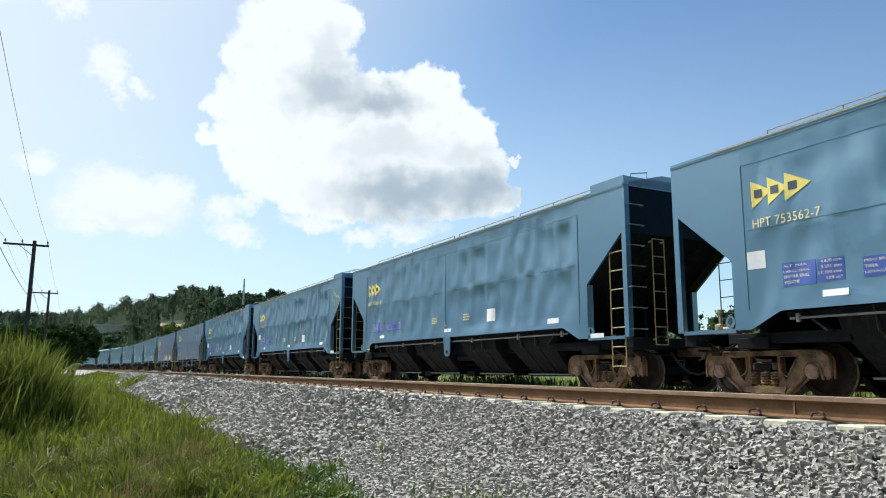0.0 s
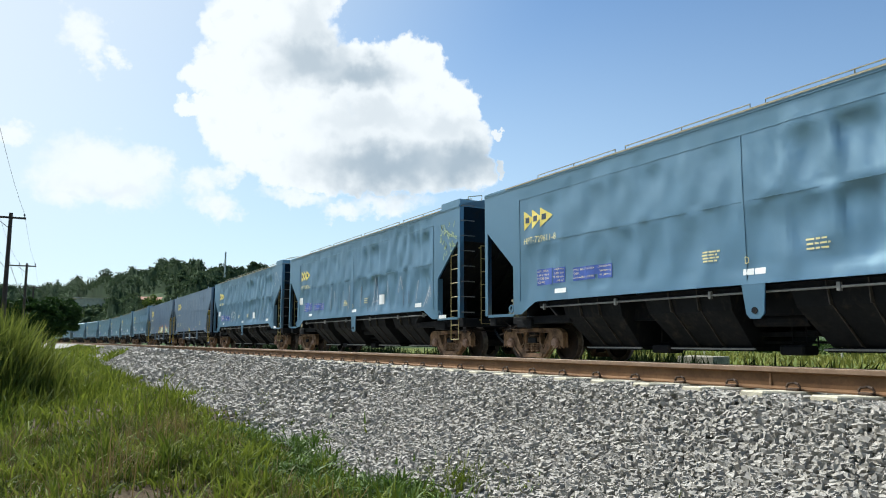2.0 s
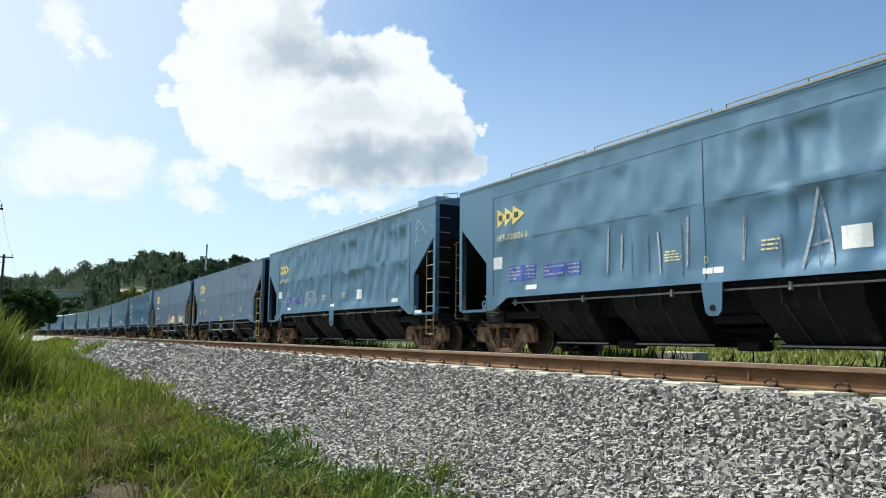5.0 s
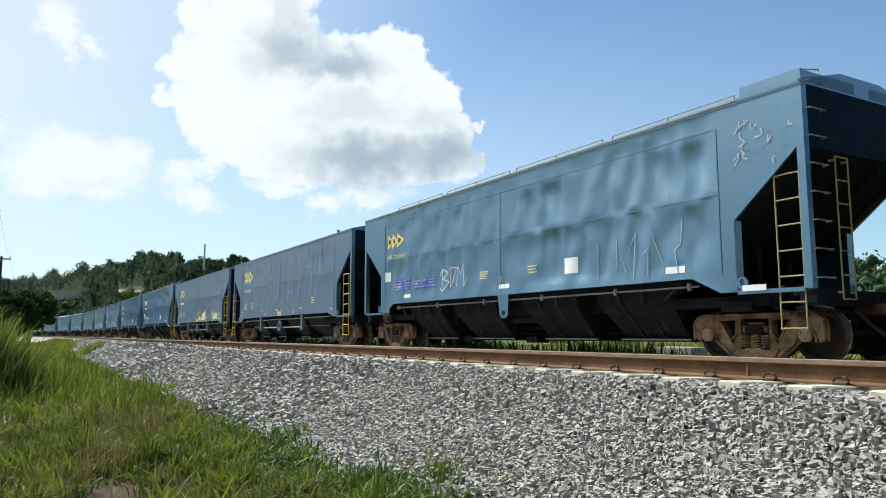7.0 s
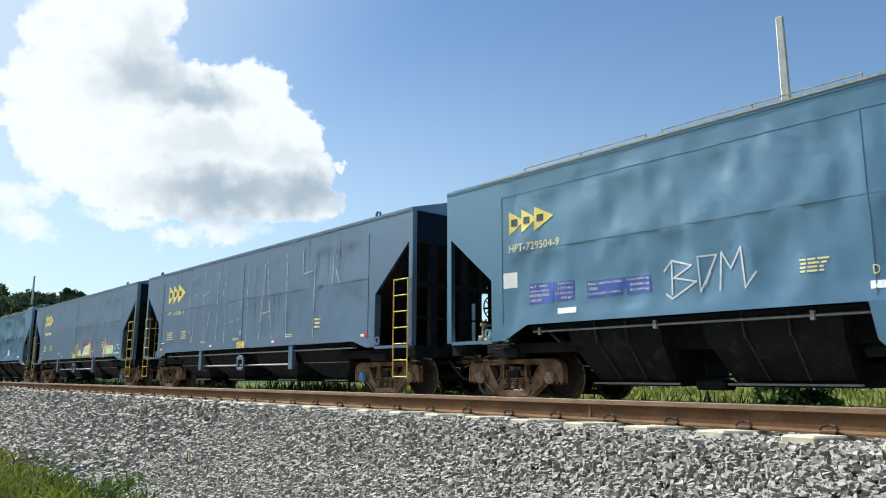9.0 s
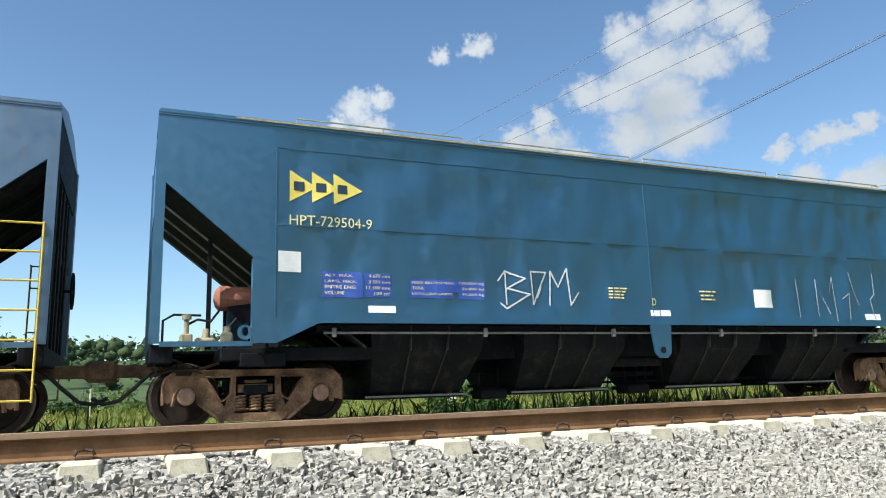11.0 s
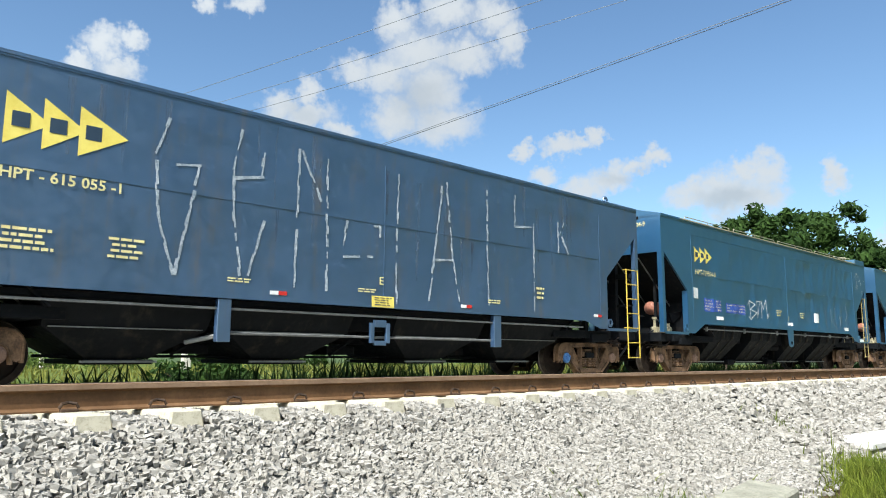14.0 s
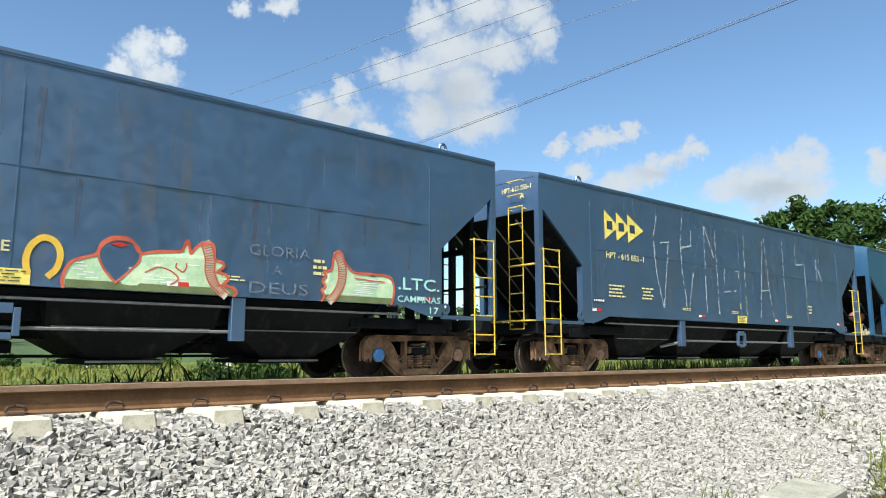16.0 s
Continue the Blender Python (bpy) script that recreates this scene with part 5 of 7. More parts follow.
def logo(kind, wagon, u, z0, z1, step, last):
    """Three yellow pennants in a row, each with a dark mark."""
    h = z1 - z0
    tri = [((u + step * k, z0), (u + step * k + (step * 1.22 if k < 2 else last), z0 + h / 2), (u + step * k, z1)) for k in range(3)]
    for k, t in enumerate(tri):
        paint(kind, wagon, "pennant", [t], logo_yellow, "yellow pennant of the painted emblem", 0.006 + 0.002 * k)
    m = h * 0.17
    for k in range(3):
        a, c = u + step * k + step * 0.14, z0 + h / 2
        w = step * 0.56
        paint(kind, wagon, "emblem_block", [rect(a + w * 0.08, a + w * 0.92, c - m * 0.85, c + m * 0.85)], logo_dark, "plain dark block on a pennant", 0.013)


def mark_dented(w, number=None, square=True, seed=1, near=False, corner=True):
    k = DENTED
    logo(k, w, 1.75, 3.07, 3.53, 0.315, 0.44)
    if number:
        words(k, w, number, 1.75, 2.95, 2.735, 2.88, letter_yellow, "wagon_number", "yellow stencilled wagon number")
    else:
        paint(k, w, "wagon_number", bars(1.75, 2.98, 2.72, 2.90, 1, 0.9, seed), letter_yellow, "yellow stencilled wagon number")["kind"] = "stuff"
    signs = [(2.88, 3.29, 1.52, 1.62), (7.84, 8.04, 1.52, 1.62), (8.06, 8.26, 1.52, 1.62), (10.24, 10.67, 1.70, 2.03), (13.05, 13.48, 1.49, 1.61)]
    if square:
        signs.append((1.60, 1.92, 2.07, 2.36))
    for s in signs:
        paint(k, w, "reflector_panel", [rect(*s)], sign_white, "white rectangular panel")
    if corner:
        paint(k, w, "reflector_panel", [rect(14.62, 15.05, 1.106, 1.20)], sign_white, "white rectangular panel", 0.012)
    if near:
        blocks = ((2.22, 2.80, 1.73, 2.10), (2.83, 3.24, 1.745, 2.085), (3.52, 4.30, 1.84, 2.03), (3.52, 4.22, 1.745, 1.838), (4.30, 4.75, 1.74, 2.025))
    else:
        blocks = ((2.22, 3.24, 1.73, 2.10), (3.52, 4.75, 1.74, 2.03))
    for q in blocks:
        paint(k, w, "data_panel", [rect(*q)], panel_blue, "bright blue panel of data lines")
    if near:
        rows = (("ALT. MÁX.", "4.670 mm"), ("LARG. MÁX.", "3.251 mm"), ("ENTRE ENG.", "17.100 mm"), ("VOLUME", "109 m³"))
        for i, (a, b) in enumerate(rows):
            z = 2.025 - 0.085 * i
            words(k, w, a, 2.25, 2.25 + 0.046 * len(a), z, z + 0.047, letter_yellow, "data_line")
            words(k, w, b, 3.21 - 0.040 * len(b), 3.21, z, z + 0.047, letter_yellow, "data_line")
        for i, (a, b) in enumerate((("PESO BRUTO MÁX.", "120.000 kg"), ("TARA", "28.800 kg"), ("LOTAÇÃO LIMITE", "91.200 kg"))):
            z = 1.955 - 0.085 * i
            words(k, w, a, 3.55, 3.55 + 0.046 * len(a), z, z + 0.047, letter_yellow, "data_line")
            words(k, w, b, 4.72 - 0.040 * len(b), 4.72, z, z + 0.047, letter_yellow, "data_line")
    else:
        paint(k, w, "data_lettering", bars(2.25, 3.2, 1.75, 2.08, 4, 0.5, seed) + bars(3.55, 4.7, 1.76, 2.01, 3, 0.5, seed + 1), letter_yellow, "small yellow data lines", 0.012)["kind"] = "stuff"
    paint(k, w, "small_notice", bars(7.0, 7.42, 1.79, 2.0, 4, 0.5, seed + 2) + bars(8.95, 9.35, 1.79, 2.0, 3, 0.4, seed + 3), letter_yellow, "small yellow notices", 0.012)["kind"] = "stuff"
    if near:
        words(k, w, "D", 7.89, 7.97, 1.70, 1.82, letter_yellow, "notice_letter")


def tag_words(pts, u, z, su, sz):
    return [[(u + x * su, z - y * sz) for x, y in line] for line in pts]


mark_dented(wagon_a, "HPT 753562-7", True, 3, True, False)
mark_dented(wagon_b, "HPT-729611-8", False, 4, True)
mark_dented(wagon_c, "HPT-728826-3", True, 5, True)
mark_dented(wagon_d, "HPT-729504-9", True, 6, True)
mark_dented(wagon_z, None, True, 7)
for i, w in enumerate(far_wagons):
    mark_dented(w, None, True, 20 + i)

BIG_TAG = (((0, 35), (25, 0), (45, 10)), ((25, 0), (25, 115)), ((25, 0), (90, 25), (30, 60), (103, 80), (25, 130), (5, 112)),
           ((110, 0), (115, 115), (165, 0), (110, 0)), ((130, 90), (145, 55)), ((172, 115), (180, -5), (205, 50), (237, -15), (245, 115), (275, 70)))
paint(DENTED, wagon_d, "graffiti", strokes(tag_words(BIG_TAG, 4.98, 2.20, 0.00524, 0.00454), 0.026), faded_white, "white brushed letters BDM", 0.010)["kind"] = "stuff"
SCRAWL = (((11.30, 2.24), (11.30, 1.53)), ((11.82, 2.25), (11.80, 1.55)), ((12.15, 2.00), (12.30, 2.33), (12.27, 1.46)), ((12.72, 2.42), (12.80, 2.1), (12.95, 1.77)),
          ((12.5, 1.9), (12.66, 2.0), (12.63, 1.5)), ((13.43, 2.42), (13.40, 2.0), (13.26, 1.9), (13.34, 1.48)), ((11.95, 1.9), (12.1, 1.6)))
paint(DENTED, wagon_d, "graffiti", strokes(SCRAWL, 0.02), chalk, "faint chalky scrawl", 0.010)["kind"] = "stuff"
rs = random.Random(12)
for w, tone, count, wide in ((wagon_d, faded_white, 16, 0.018), (wagon_c, scrawl_green, 34, 0.03)):
    lines = []
    for _ in range(count):
        u, z = rs.uniform(14.65, 15.6), rs.uniform(2.8 if count > 20 else 3.1, 3.9)
        if z > 2.30 + (u - 14.52) * 0.83:
            lines.append([(u, z), (u + rs.uniform(-0.05, 0.05), z + rs.uniform(-0.12, 0.02)), (u + rs.uniform(-0.12, 0.12), z + rs.uniform(-0.18, 0.0))])
    tagged(paint(DENTED, w, "graffiti", strokes(lines, wide), tone, "broken paint scrawl by the corner", 0.010, fine=False), kind="stuff")
C_LINES = (((9.93, 2.62), (9.80, 2.05), (9.66, 1.50)), ((9.93, 2.62), (10.02, 2.10), (10.12, 1.52)), ((9.72, 1.80), (10.06, 1.86)), ((11.80, 2.02), (11.98, 2.52), (12.12, 2.12)),
           ((13.62, 1.50), (13.95, 2.10), (14.04, 1.78)), ((13.80, 1.60), (13.98, 2.02)), ((6.85, 2.34), (6.92, 1.62)), ((7.55, 2.52), (7.52, 1.70)), ((5.60, 2.58), (5.55, 1.72)),
           ((5.95, 2.40), (5.92, 1.75)), ((8.7, 2.4), (8.66, 1.7)), ((10.9, 2.45), (10.92, 1.9)), ((13.2, 2.3), (13.1, 1.7)))
paint(DENTED, wagon_c, "graffiti", strokes(C_LINES, 0.045), chalk, "pale brushed zigzags and strokes", 0.010)["kind"] = "stuff"
RUNS = [[(u, rs.uniform(2.0, 2.5)), (u + 0.02, rs.uniform(1.5, 1.7))] for u in (6.2, 6.6, 7.4, 9.3, 9.9, 12.2, 12.6)]
paint(DENTED, wagon_c, "graffiti", strokes(RUNS, 0.022), faint_chalk, "pale paint runs", 0.010)["kind"] = "stuff"

# the smooth wagons
E_SCRAPES = (((4.16, 3.73), (4.01, 3.2), (4.08, 2.36), (4.35, 1.55)), ((4.32, 3.1), (4.67, 3.15)), ((4.65, 3.15), (4.37, 1.55)),
             ((5.29, 3.81), (5.17, 3.18), (5.19, 2.63), (5.35, 1.61)), ((5.2, 3.06), (5.66, 3.15)), ((5.68, 3.54), (5.63, 3.12)), ((5.7, 2.46), (5.48, 1.62)),
             ((6.29, 3.71), (6.27, 1.49)), ((6.34, 3.7), (6.73, 2.94)), ((6.83, 3.66), (6.87, 1.49)), ((7.24, 2.67), (7.17, 2.15)), ((7.08, 2.06), (7.51, 2.1)))
E_SCRAPES_2 = (((7.71, 2.65), (7.94, 2.67), (7.94, 2.48)), ((7.7, 2.12), (7.9, 2.13)), ((8.36, 3.67), (8.32, 2.57), (8.34, 1.35)), ((9.43, 3.72), (9.11, 1.45)),
               ((9.53, 3.72), (9.68, 2.44), (9.88, 1.48)), ((9.28, 2.21), (9.71, 2.25)), ((10.64, 3.75), (10.65, 2.63), (10.68, 1.44)), ((11.48, 3.78), (11.49, 3.12)),
               ((11.49, 3.12), (12.01, 3.17)), ((12.08, 3.24), (12.07, 1.38)), ((12.94, 3.39), (12.93, 2.72)), ((13.13, 3.41), (12.95, 3.01)), ((13.06, 3.08), (13.26, 2.72)))


def scraped(lines, width):
    """Lines scraped in broken, uneven dabs."""
    out = []
    for line in lines:
        for (x0, z0), (x1, z1) in zip(line, line[1:]):
            n = max(1, int(math.hypot(x1 - x0, z1 - z0) / 0.10))
            for i in range(n):
                if rs.random() < 0.12:
                    continue
                a, b = i / n, (i + 0.92) / n
                j = rs.uniform(-0.012, 0.012)
                out += strokes([[(x0 + (x1 - x0) * a + j, z0 + (z1 - z0) * a), (x0 + (x1 - x0) * b + j, z0 + (z1 - z0) * b)]], width * rs.uniform(0.45, 1.2))
    return out


def mark_smooth(w, number, seed):
    k = SMOOTH
    logo(k, w, 2.16, 2.97, 3.64, 0.425, 0.62)
    if number:
        words(k, w, number, 2.16, 3.58, 2.555, 2.70, letter_yellow, "wagon_number", "yellow stencilled wagon number", bold=0.02)
    else:
        paint(k, w, "wagon_number", bars(2.16, 3.58, 2.555, 2.70, 1, 0.9, seed), letter_yellow, "yellow stencilled wagon number")["kind"] = "stuff"
    paint(k, w, "data_lettering", bars(2.22, 2.84, 1.68, 1.99, 4, 0.5, seed) + bars(3.46, 3.93, 1.68, 1.99, 4, 0.45, seed + 1), letter_yellow, "small yellow data lines", 0.012)["kind"] = "stuff"
    paint(k, w, "maker_plate", [rect(1.66, 2.08, 1.55, 1.64)], logo_dark, "dark maker's plate", 0.010)
    paint(k, w, "maker_plate_lettering", [rect(1.69 + 0.062 * i, 1.735 + 0.062 * i, 1.575, 1.62) for i in range(6)], sign_white, "", 0.014)["kind"] = "stuff"
    for u in (1.63, 5.85, 9.91, 14.19):
        paint(k, w, "reflector_panel", [rect(u, u + 0.15, 1.36, 1.42)], sign_white, "white half of a reflector", 0.010)
        paint(k, w, "reflector_panel", [rect(u + 0.152, u + 0.30, 1.36, 1.42)], sticker_red, "red half of a reflector", 0.010)
    paint(k, w, "notice_plate", [rect(7.79, 8.28, 1.27, 1.46)], logo_yellow, "yellow notice plate with small lines", 0.010)
    paint(k, w, "notice_lettering", bars(7.82, 8.25, 1.29, 1.45, 4, 0.35, seed + 2), logo_dark, "", 0.016)["kind"] = "stuff"
    paint(k, w, "small_notice", bars(12.13, 12.42, 1.64, 1.93, 3, 0.5, seed + 3) + bars(10.66, 11.05, 1.48, 1.57, 2, 0.5, seed) + bars(7.5, 7.9, 1.50, 1.58, 2, 0.5, seed)
          + bars(5.15, 5.55, 1.50, 1.58, 2, 0.5, seed), letter_yellow, "small yellow notices", 0.012)["kind"] = "stuff"
    words(k, w, "E", 7.95, 8.04, 1.66, 1.79, letter_yellow, "notice_letter", bold=0.01)


mark_smooth(wagon_e, "HPT - 615 055 -1", 31)
mark_smooth(wagon_f, None, 41)
tagged(paint(SMOOTH, wagon_e, "graffiti", scraped(E_SCRAPES + E_SCRAPES_2, 0.045), chalk, "scraped chalky white letters", 0.010), kind="stuff")

BODY = ((8.64, 1.27), (8.63, 1.39), (8.71, 1.58), (8.87, 1.66), (9.00, 1.71), (9.06, 1.85), (9.14, 1.92), (9.22, 1.95), (9.36, 1.95), (9.45, 1.90), (9.55, 1.77), (9.74, 1.81), (10.06, 1.84),
        (10.12, 1.90), (10.16, 1.99), (10.19, 1.97), (10.22, 1.83), (10.28, 1.90), (10.36, 1.97), (10.47, 2.00), (10.54, 1.95), (10.57, 1.77), (10.67, 1.74), (10.70, 1.68), (10.62, 1.60),
        (10.74, 1.56), (10.77, 1.49), (10.70, 1.42), (10.85, 1.38), (10.90, 1.32), (10.86, 1.27))
PAW_SHAPE = ((12.30, 1.27), (12.35, 1.35), (12.30, 1.43), (12.37, 1.50), (12.31, 1.58), (12.38, 1.66), (12.34, 1.72), (12.47, 1.77), (12.50, 1.95), (12.57, 2.06), (12.66, 2.03), (12.70, 1.92),
             (12.77, 1.84), (12.91, 1.75), (13.20, 1.75), (13.58, 1.73), (13.68, 1.62), (13.69, 1.45), (13.64, 1.27))


def curl(points, n=4):
    """A smooth line through the points."""
    out = []
    for i in range(len(points) - 1):
        p = [Vector(points[min(max(i + k, 0), len(points) - 1)]) for k in (-1, 0, 1, 2)]
        for j in range(n):
            t = j / n
            q = 0.5 * (2 * p[1] + (p[2] - p[0]) * t + (2 * p[0] - 5 * p[1] + 4 * p[2] - p[3]) * t * t + (3 * p[1] - p[0] - 3 * p[2] + p[3]) * t ** 3)
            out.append((q.x, q.y))
    return out + [tuple(points[-1])]


for shape in (BODY, PAW_SHAPE):
    paint(SMOOTH, wagon_f, "graffiti", [shape], graffiti_green, "pale green graffiti shape", 0.007, fine=False)
    paint(SMOOTH, wagon_f, "graffiti_outline", strokes([curl(shape)], 0.04), graffiti_red, "red sprayed outline", 0.013, fine=False)["kind"] = "stuff"
for u0, u1 in ((8.66, 10.88), (12.33, 13.66)):
    paint(SMOOTH, wagon_f, "graffiti_base", [rect(u0, u1, 1.272, 1.37)], graffiti_olive, "dull olive band along the foot of the graffiti", 0.009)
DROP = ((9.25, 1.36), (9.10, 1.53), (9.03, 1.70), (9.08, 1.84), (9.22, 1.92), (9.38, 1.92), (9.52, 1.84), (9.54, 1.68), (9.42, 1.52), (9.25, 1.36))
paint(SMOOTH, wagon_f, "graffiti_drop", [curl(DROP)[:-1]], grey_blue_paint, "dark drop in the graffiti", 0.011, fine=False)
paint(SMOOTH, wagon_f, "graffiti_outline", strokes([curl(DROP)], 0.028), graffiti_red, "red sprayed outline", 0.015, fine=False)["kind"] = "stuff"
paint(SMOOTH, wagon_f, "graffiti_glint", [((9.14, 1.86), (9.28, 1.83), (9.40, 1.86), (9.28, 1.89))], sticker_red, "pale red glint in the dark drop", 0.017, fine=False)
SNAKE, PAW_SNAKE = ((10.43, 1.97), (10.49, 1.78), (10.50, 1.58), (10.57, 1.42), (10.72, 1.29)), ((12.58, 2.02), (12.66, 1.82), (12.66, 1.60), (12.58, 1.42), (12.46, 1.29))
for line in (SNAKE, PAW_SNAKE):
    path = curl(line, 6)
    paint(SMOOTH, wagon_f, "graffiti_band", strokes([path], 0.13), graffiti_cream, "cream hatched band in the graffiti", 0.0095, fine=False)["kind"] = "stuff"
    ribs = []
    for (u0, z0), (u1, z1) in zip(path, path[1:]):
        d = Vector((u1 - u0, z1 - z0)).normalized() * 0.07
        ribs.append([(u0 + d.y, z0 - d.x), (u0 - d.y, z0 + d.x)])
    sides = [[(u + q, z) for u, z in path] for q in (-0.07, 0.07)]
    paint(SMOOTH, wagon_f, "graffiti_hatching", strokes(ribs, 0.012) + strokes(sides, 0.018), graffiti_red, "thin red ribs across the band", 0.015, fine=False)["kind"] = "stuff"
LOOPS = (((10.02, 1.62), (10.05, 1.72), (10.13, 1.74), (10.17, 1.65), (10.12, 1.56), (10.02, 1.62)), ((9.62, 1.52), (9.78, 1.60), (9.96, 1.56), (10.06, 1.46), (9.96, 1.38)),
         ((12.92, 1.66), (13.2, 1.64), (13.5, 1.63)), ((10.62, 1.60), (10.55, 1.57)), ((10.70, 1.42), (10.60, 1.40)))
paint(SMOOTH, wagon_f, "graffiti_outline", strokes([curl(q) for q in LOOPS], 0.020), graffiti_red, "red sprayed lines", 0.015, fine=False)["kind"] = "stuff"
for body, u0, u1, z0, z1 in ((".LTC.", 13.78, 14.68, 1.53, 1.74), ("CAMPINAS", 13.76, 14.70, 1.32, 1.43), ("17", 14.46, 14.66, 1.13, 1.25)):
    words(SMOOTH, wagon_f, body, u0, u1, z0, z1, graffiti_teal, "graffiti", "pale teal letters", bold=0.01)
for body, u0, u1, z0, z1 in (("GLORIA", 11.08, 12.08, 1.89, 2.05), ("A", 11.46, 11.60, 1.62, 1.76), ("DEUS", 11.09, 12.06, 1.33, 1.50)):
    words(SMOOTH, wagon_f, body, u0, u1, z0, z1, faint_chalk, "graffiti", "thin chalk letters")
pale = []
for u0, u1, z0, z1, n in ((12.76, 13.62, 1.40, 1.68, 9), (8.74, 9.05, 1.40, 1.62, 6), (9.58, 10.42, 1.40, 1.76, 11)):
    for i in range(n):
        a = u0 + rs.uniform(0, 0.5) * (u1 - u0)
        z = z0 + (z1 - z0) * i / n
        pale.append([(a, z), (a + rs.uniform(0.2, 0.5) * (u1 - u0), z + rs.uniform(-0.008, 0.008))])
paint(SMOOTH, wagon_f, "graffiti_hatching", strokes(pale, 0.014), sign_white, "white brushed lines in the graffiti", 0.0115, fine=False)["kind"] = "stuff"
RING = ((8.24, 1.42), (8.22, 1.60), (8.27, 1.76), (8.39, 1.86), (8.52, 1.82), (8.59, 1.68), (8.56, 1.50), (8.48, 1.40))
paint(SMOOTH, wagon_f, "graffiti", strokes([curl(RING)], 0.075), graffiti_yellow, "yellow sprayed ring", 0.010, fine=False)["kind"] = "stuff"
# rust runs down the sides
for w, runs in ((wagon_f, ((11.08, 2.72, 0.85, 0.13), (8.70, 2.66, 0.75, 0.10), (8.2, 3.75, 1.0, 0.12), (13.05, 2.7, 0.5, 0.08), (13.98, 2.3, 0.4, 0.08), (9.7, 2.66, 0.4, 0.06), (12.2, 2.66, 0.5, 0.06), (7.1, 2.6, 0.7, 0.09))),
                (wagon_e, ((1.72, 2.6, 0.9, 0.09), (5.9, 2.68, 0.5, 0.06), (8.05, 3.7, 0.8, 0.09), (10.2, 2.66, 0.6, 0.07)))):
    for u, z, drop, wide in runs:
        paint(SMOOTH, w, "rust_run", [((u + wide * 0.3, z - drop), (u + wide * 0.7, z - drop), (u + wide, z), (u, z))], rust_run, "faint rust run down the sheet", 0.005)
    for _ in range(26):
        u, z, wide = rs.uniform(1.9, 13.8), rs.choice((2.68, 3.6, 4.0)), rs.uniform(0.03, 0.14)
        drop = rs.uniform(0.5, 1.3)
        paint(SMOOTH, w, "dust_run", [((u + wide * 0.3, max(z - drop, 1.4)), (u + wide * 0.7, max(z - drop, 1.4)), (u + wide, z), (u, z))], pale_run, "", 0.004)


def end_words(kind, wagon, body, y0, y1, z0, z1, bold=0.01):
    """Writing on the upper sheet of a wagon's west end."""
    key = words(kind, wagon, body, 3.0, 4.0, 2.0, 2.2, letter_yellow, "end_number", "small yellow number on the end sheet", bold=bold)
    for v in key.data.vertices:
        s, t = v.co.x + kind.half - 3.0, (v.co.z - 2.0) / 0.2
        v.co = (0.022 - kind.half, y0 + (y1 - y0) * s, z0 + (z1 - z0) * t)


end_words(DENTED, wagon_d, "HPT-729504-9", -0.25, -1.15, 3.93, 4.06)
end_words(SMOOTH, wagon_e, "HPT-615 055-1", -0.55, -1.40, 3.86, 3.97)
end_words(SMOOTH, wagon_e, "A", -1.08, -1.20, 3.68, 3.80)
bm = fresh()
# raised near-black patch in place of a slot's dark inside
box(bm, 0.010, 0.027, -0.95, -0.55, 4.14, 4.22, 0.006)
shifted("end_slot", bm, under_steel, DENTED, wagon_d, "dark patch on the end sheet standing for a slot's shaded inside")


# ---- grass ----


def ground_z(x, y):
    return ground_height(lateral(x, y)) + 0.10 * noise.noise((x * 0.5, y * 0.5, 2.0)) + 0.04 * noise.noise((x * 1.7, y * 1.7, 5.0)) - 0.05


def blades(name, rng, spots, heights, width, lean, material, label, spread=1.0):
    """Bent, tapered blades, three faces each, rooted at the spots."""
    n = len(spots)
    p = np.asarray(spots)
    h = np.asarray(heights)
    a, b = rng.uniform(0, 2 * math.pi, n), rng.uniform(0, 2 * math.pi, n)
    l = np.abs(rng.normal(lean, lean * 0.6, n))
    w = width * rng.uniform(0.6, 1.4, n)
    way = np.stack([np.cos(a), np.sin(a), np.zeros(n)], 1)
    side = np.stack([np.cos(b), np.sin(b), np.zeros(n)], 1)
    rows = []
    for t, k in ((0.0, 0.8), (0.4, 1.0), (0.75, 0.65), (1.0, 0.0)):
        c = p + way * (l * h * t * t)[:, None]
        c[:, 2] += h * t * (1 - 0.45 * np.minimum(l, 1.2) * t)
        if k:
            rows += [c - side * (w * k / 2)[:, None], c + side * (w * k / 2)[:, None]]
        else:
            rows.append(c)
    verts = np.stack(rows, 1).reshape(-1, 3)
    base = 7 * np.arange(n)[:, None]
    quads = np.concatenate([base + [0, 1, 3, 2], base + [2, 3, 5, 4]])
    tips = base + [4, 5, 6]
    me = mesh_from(name, verts.tolist(), quads.tolist() + tips.tolist(), material)
    return tagged(hang(name, me), label, "grass", kind="stuff")


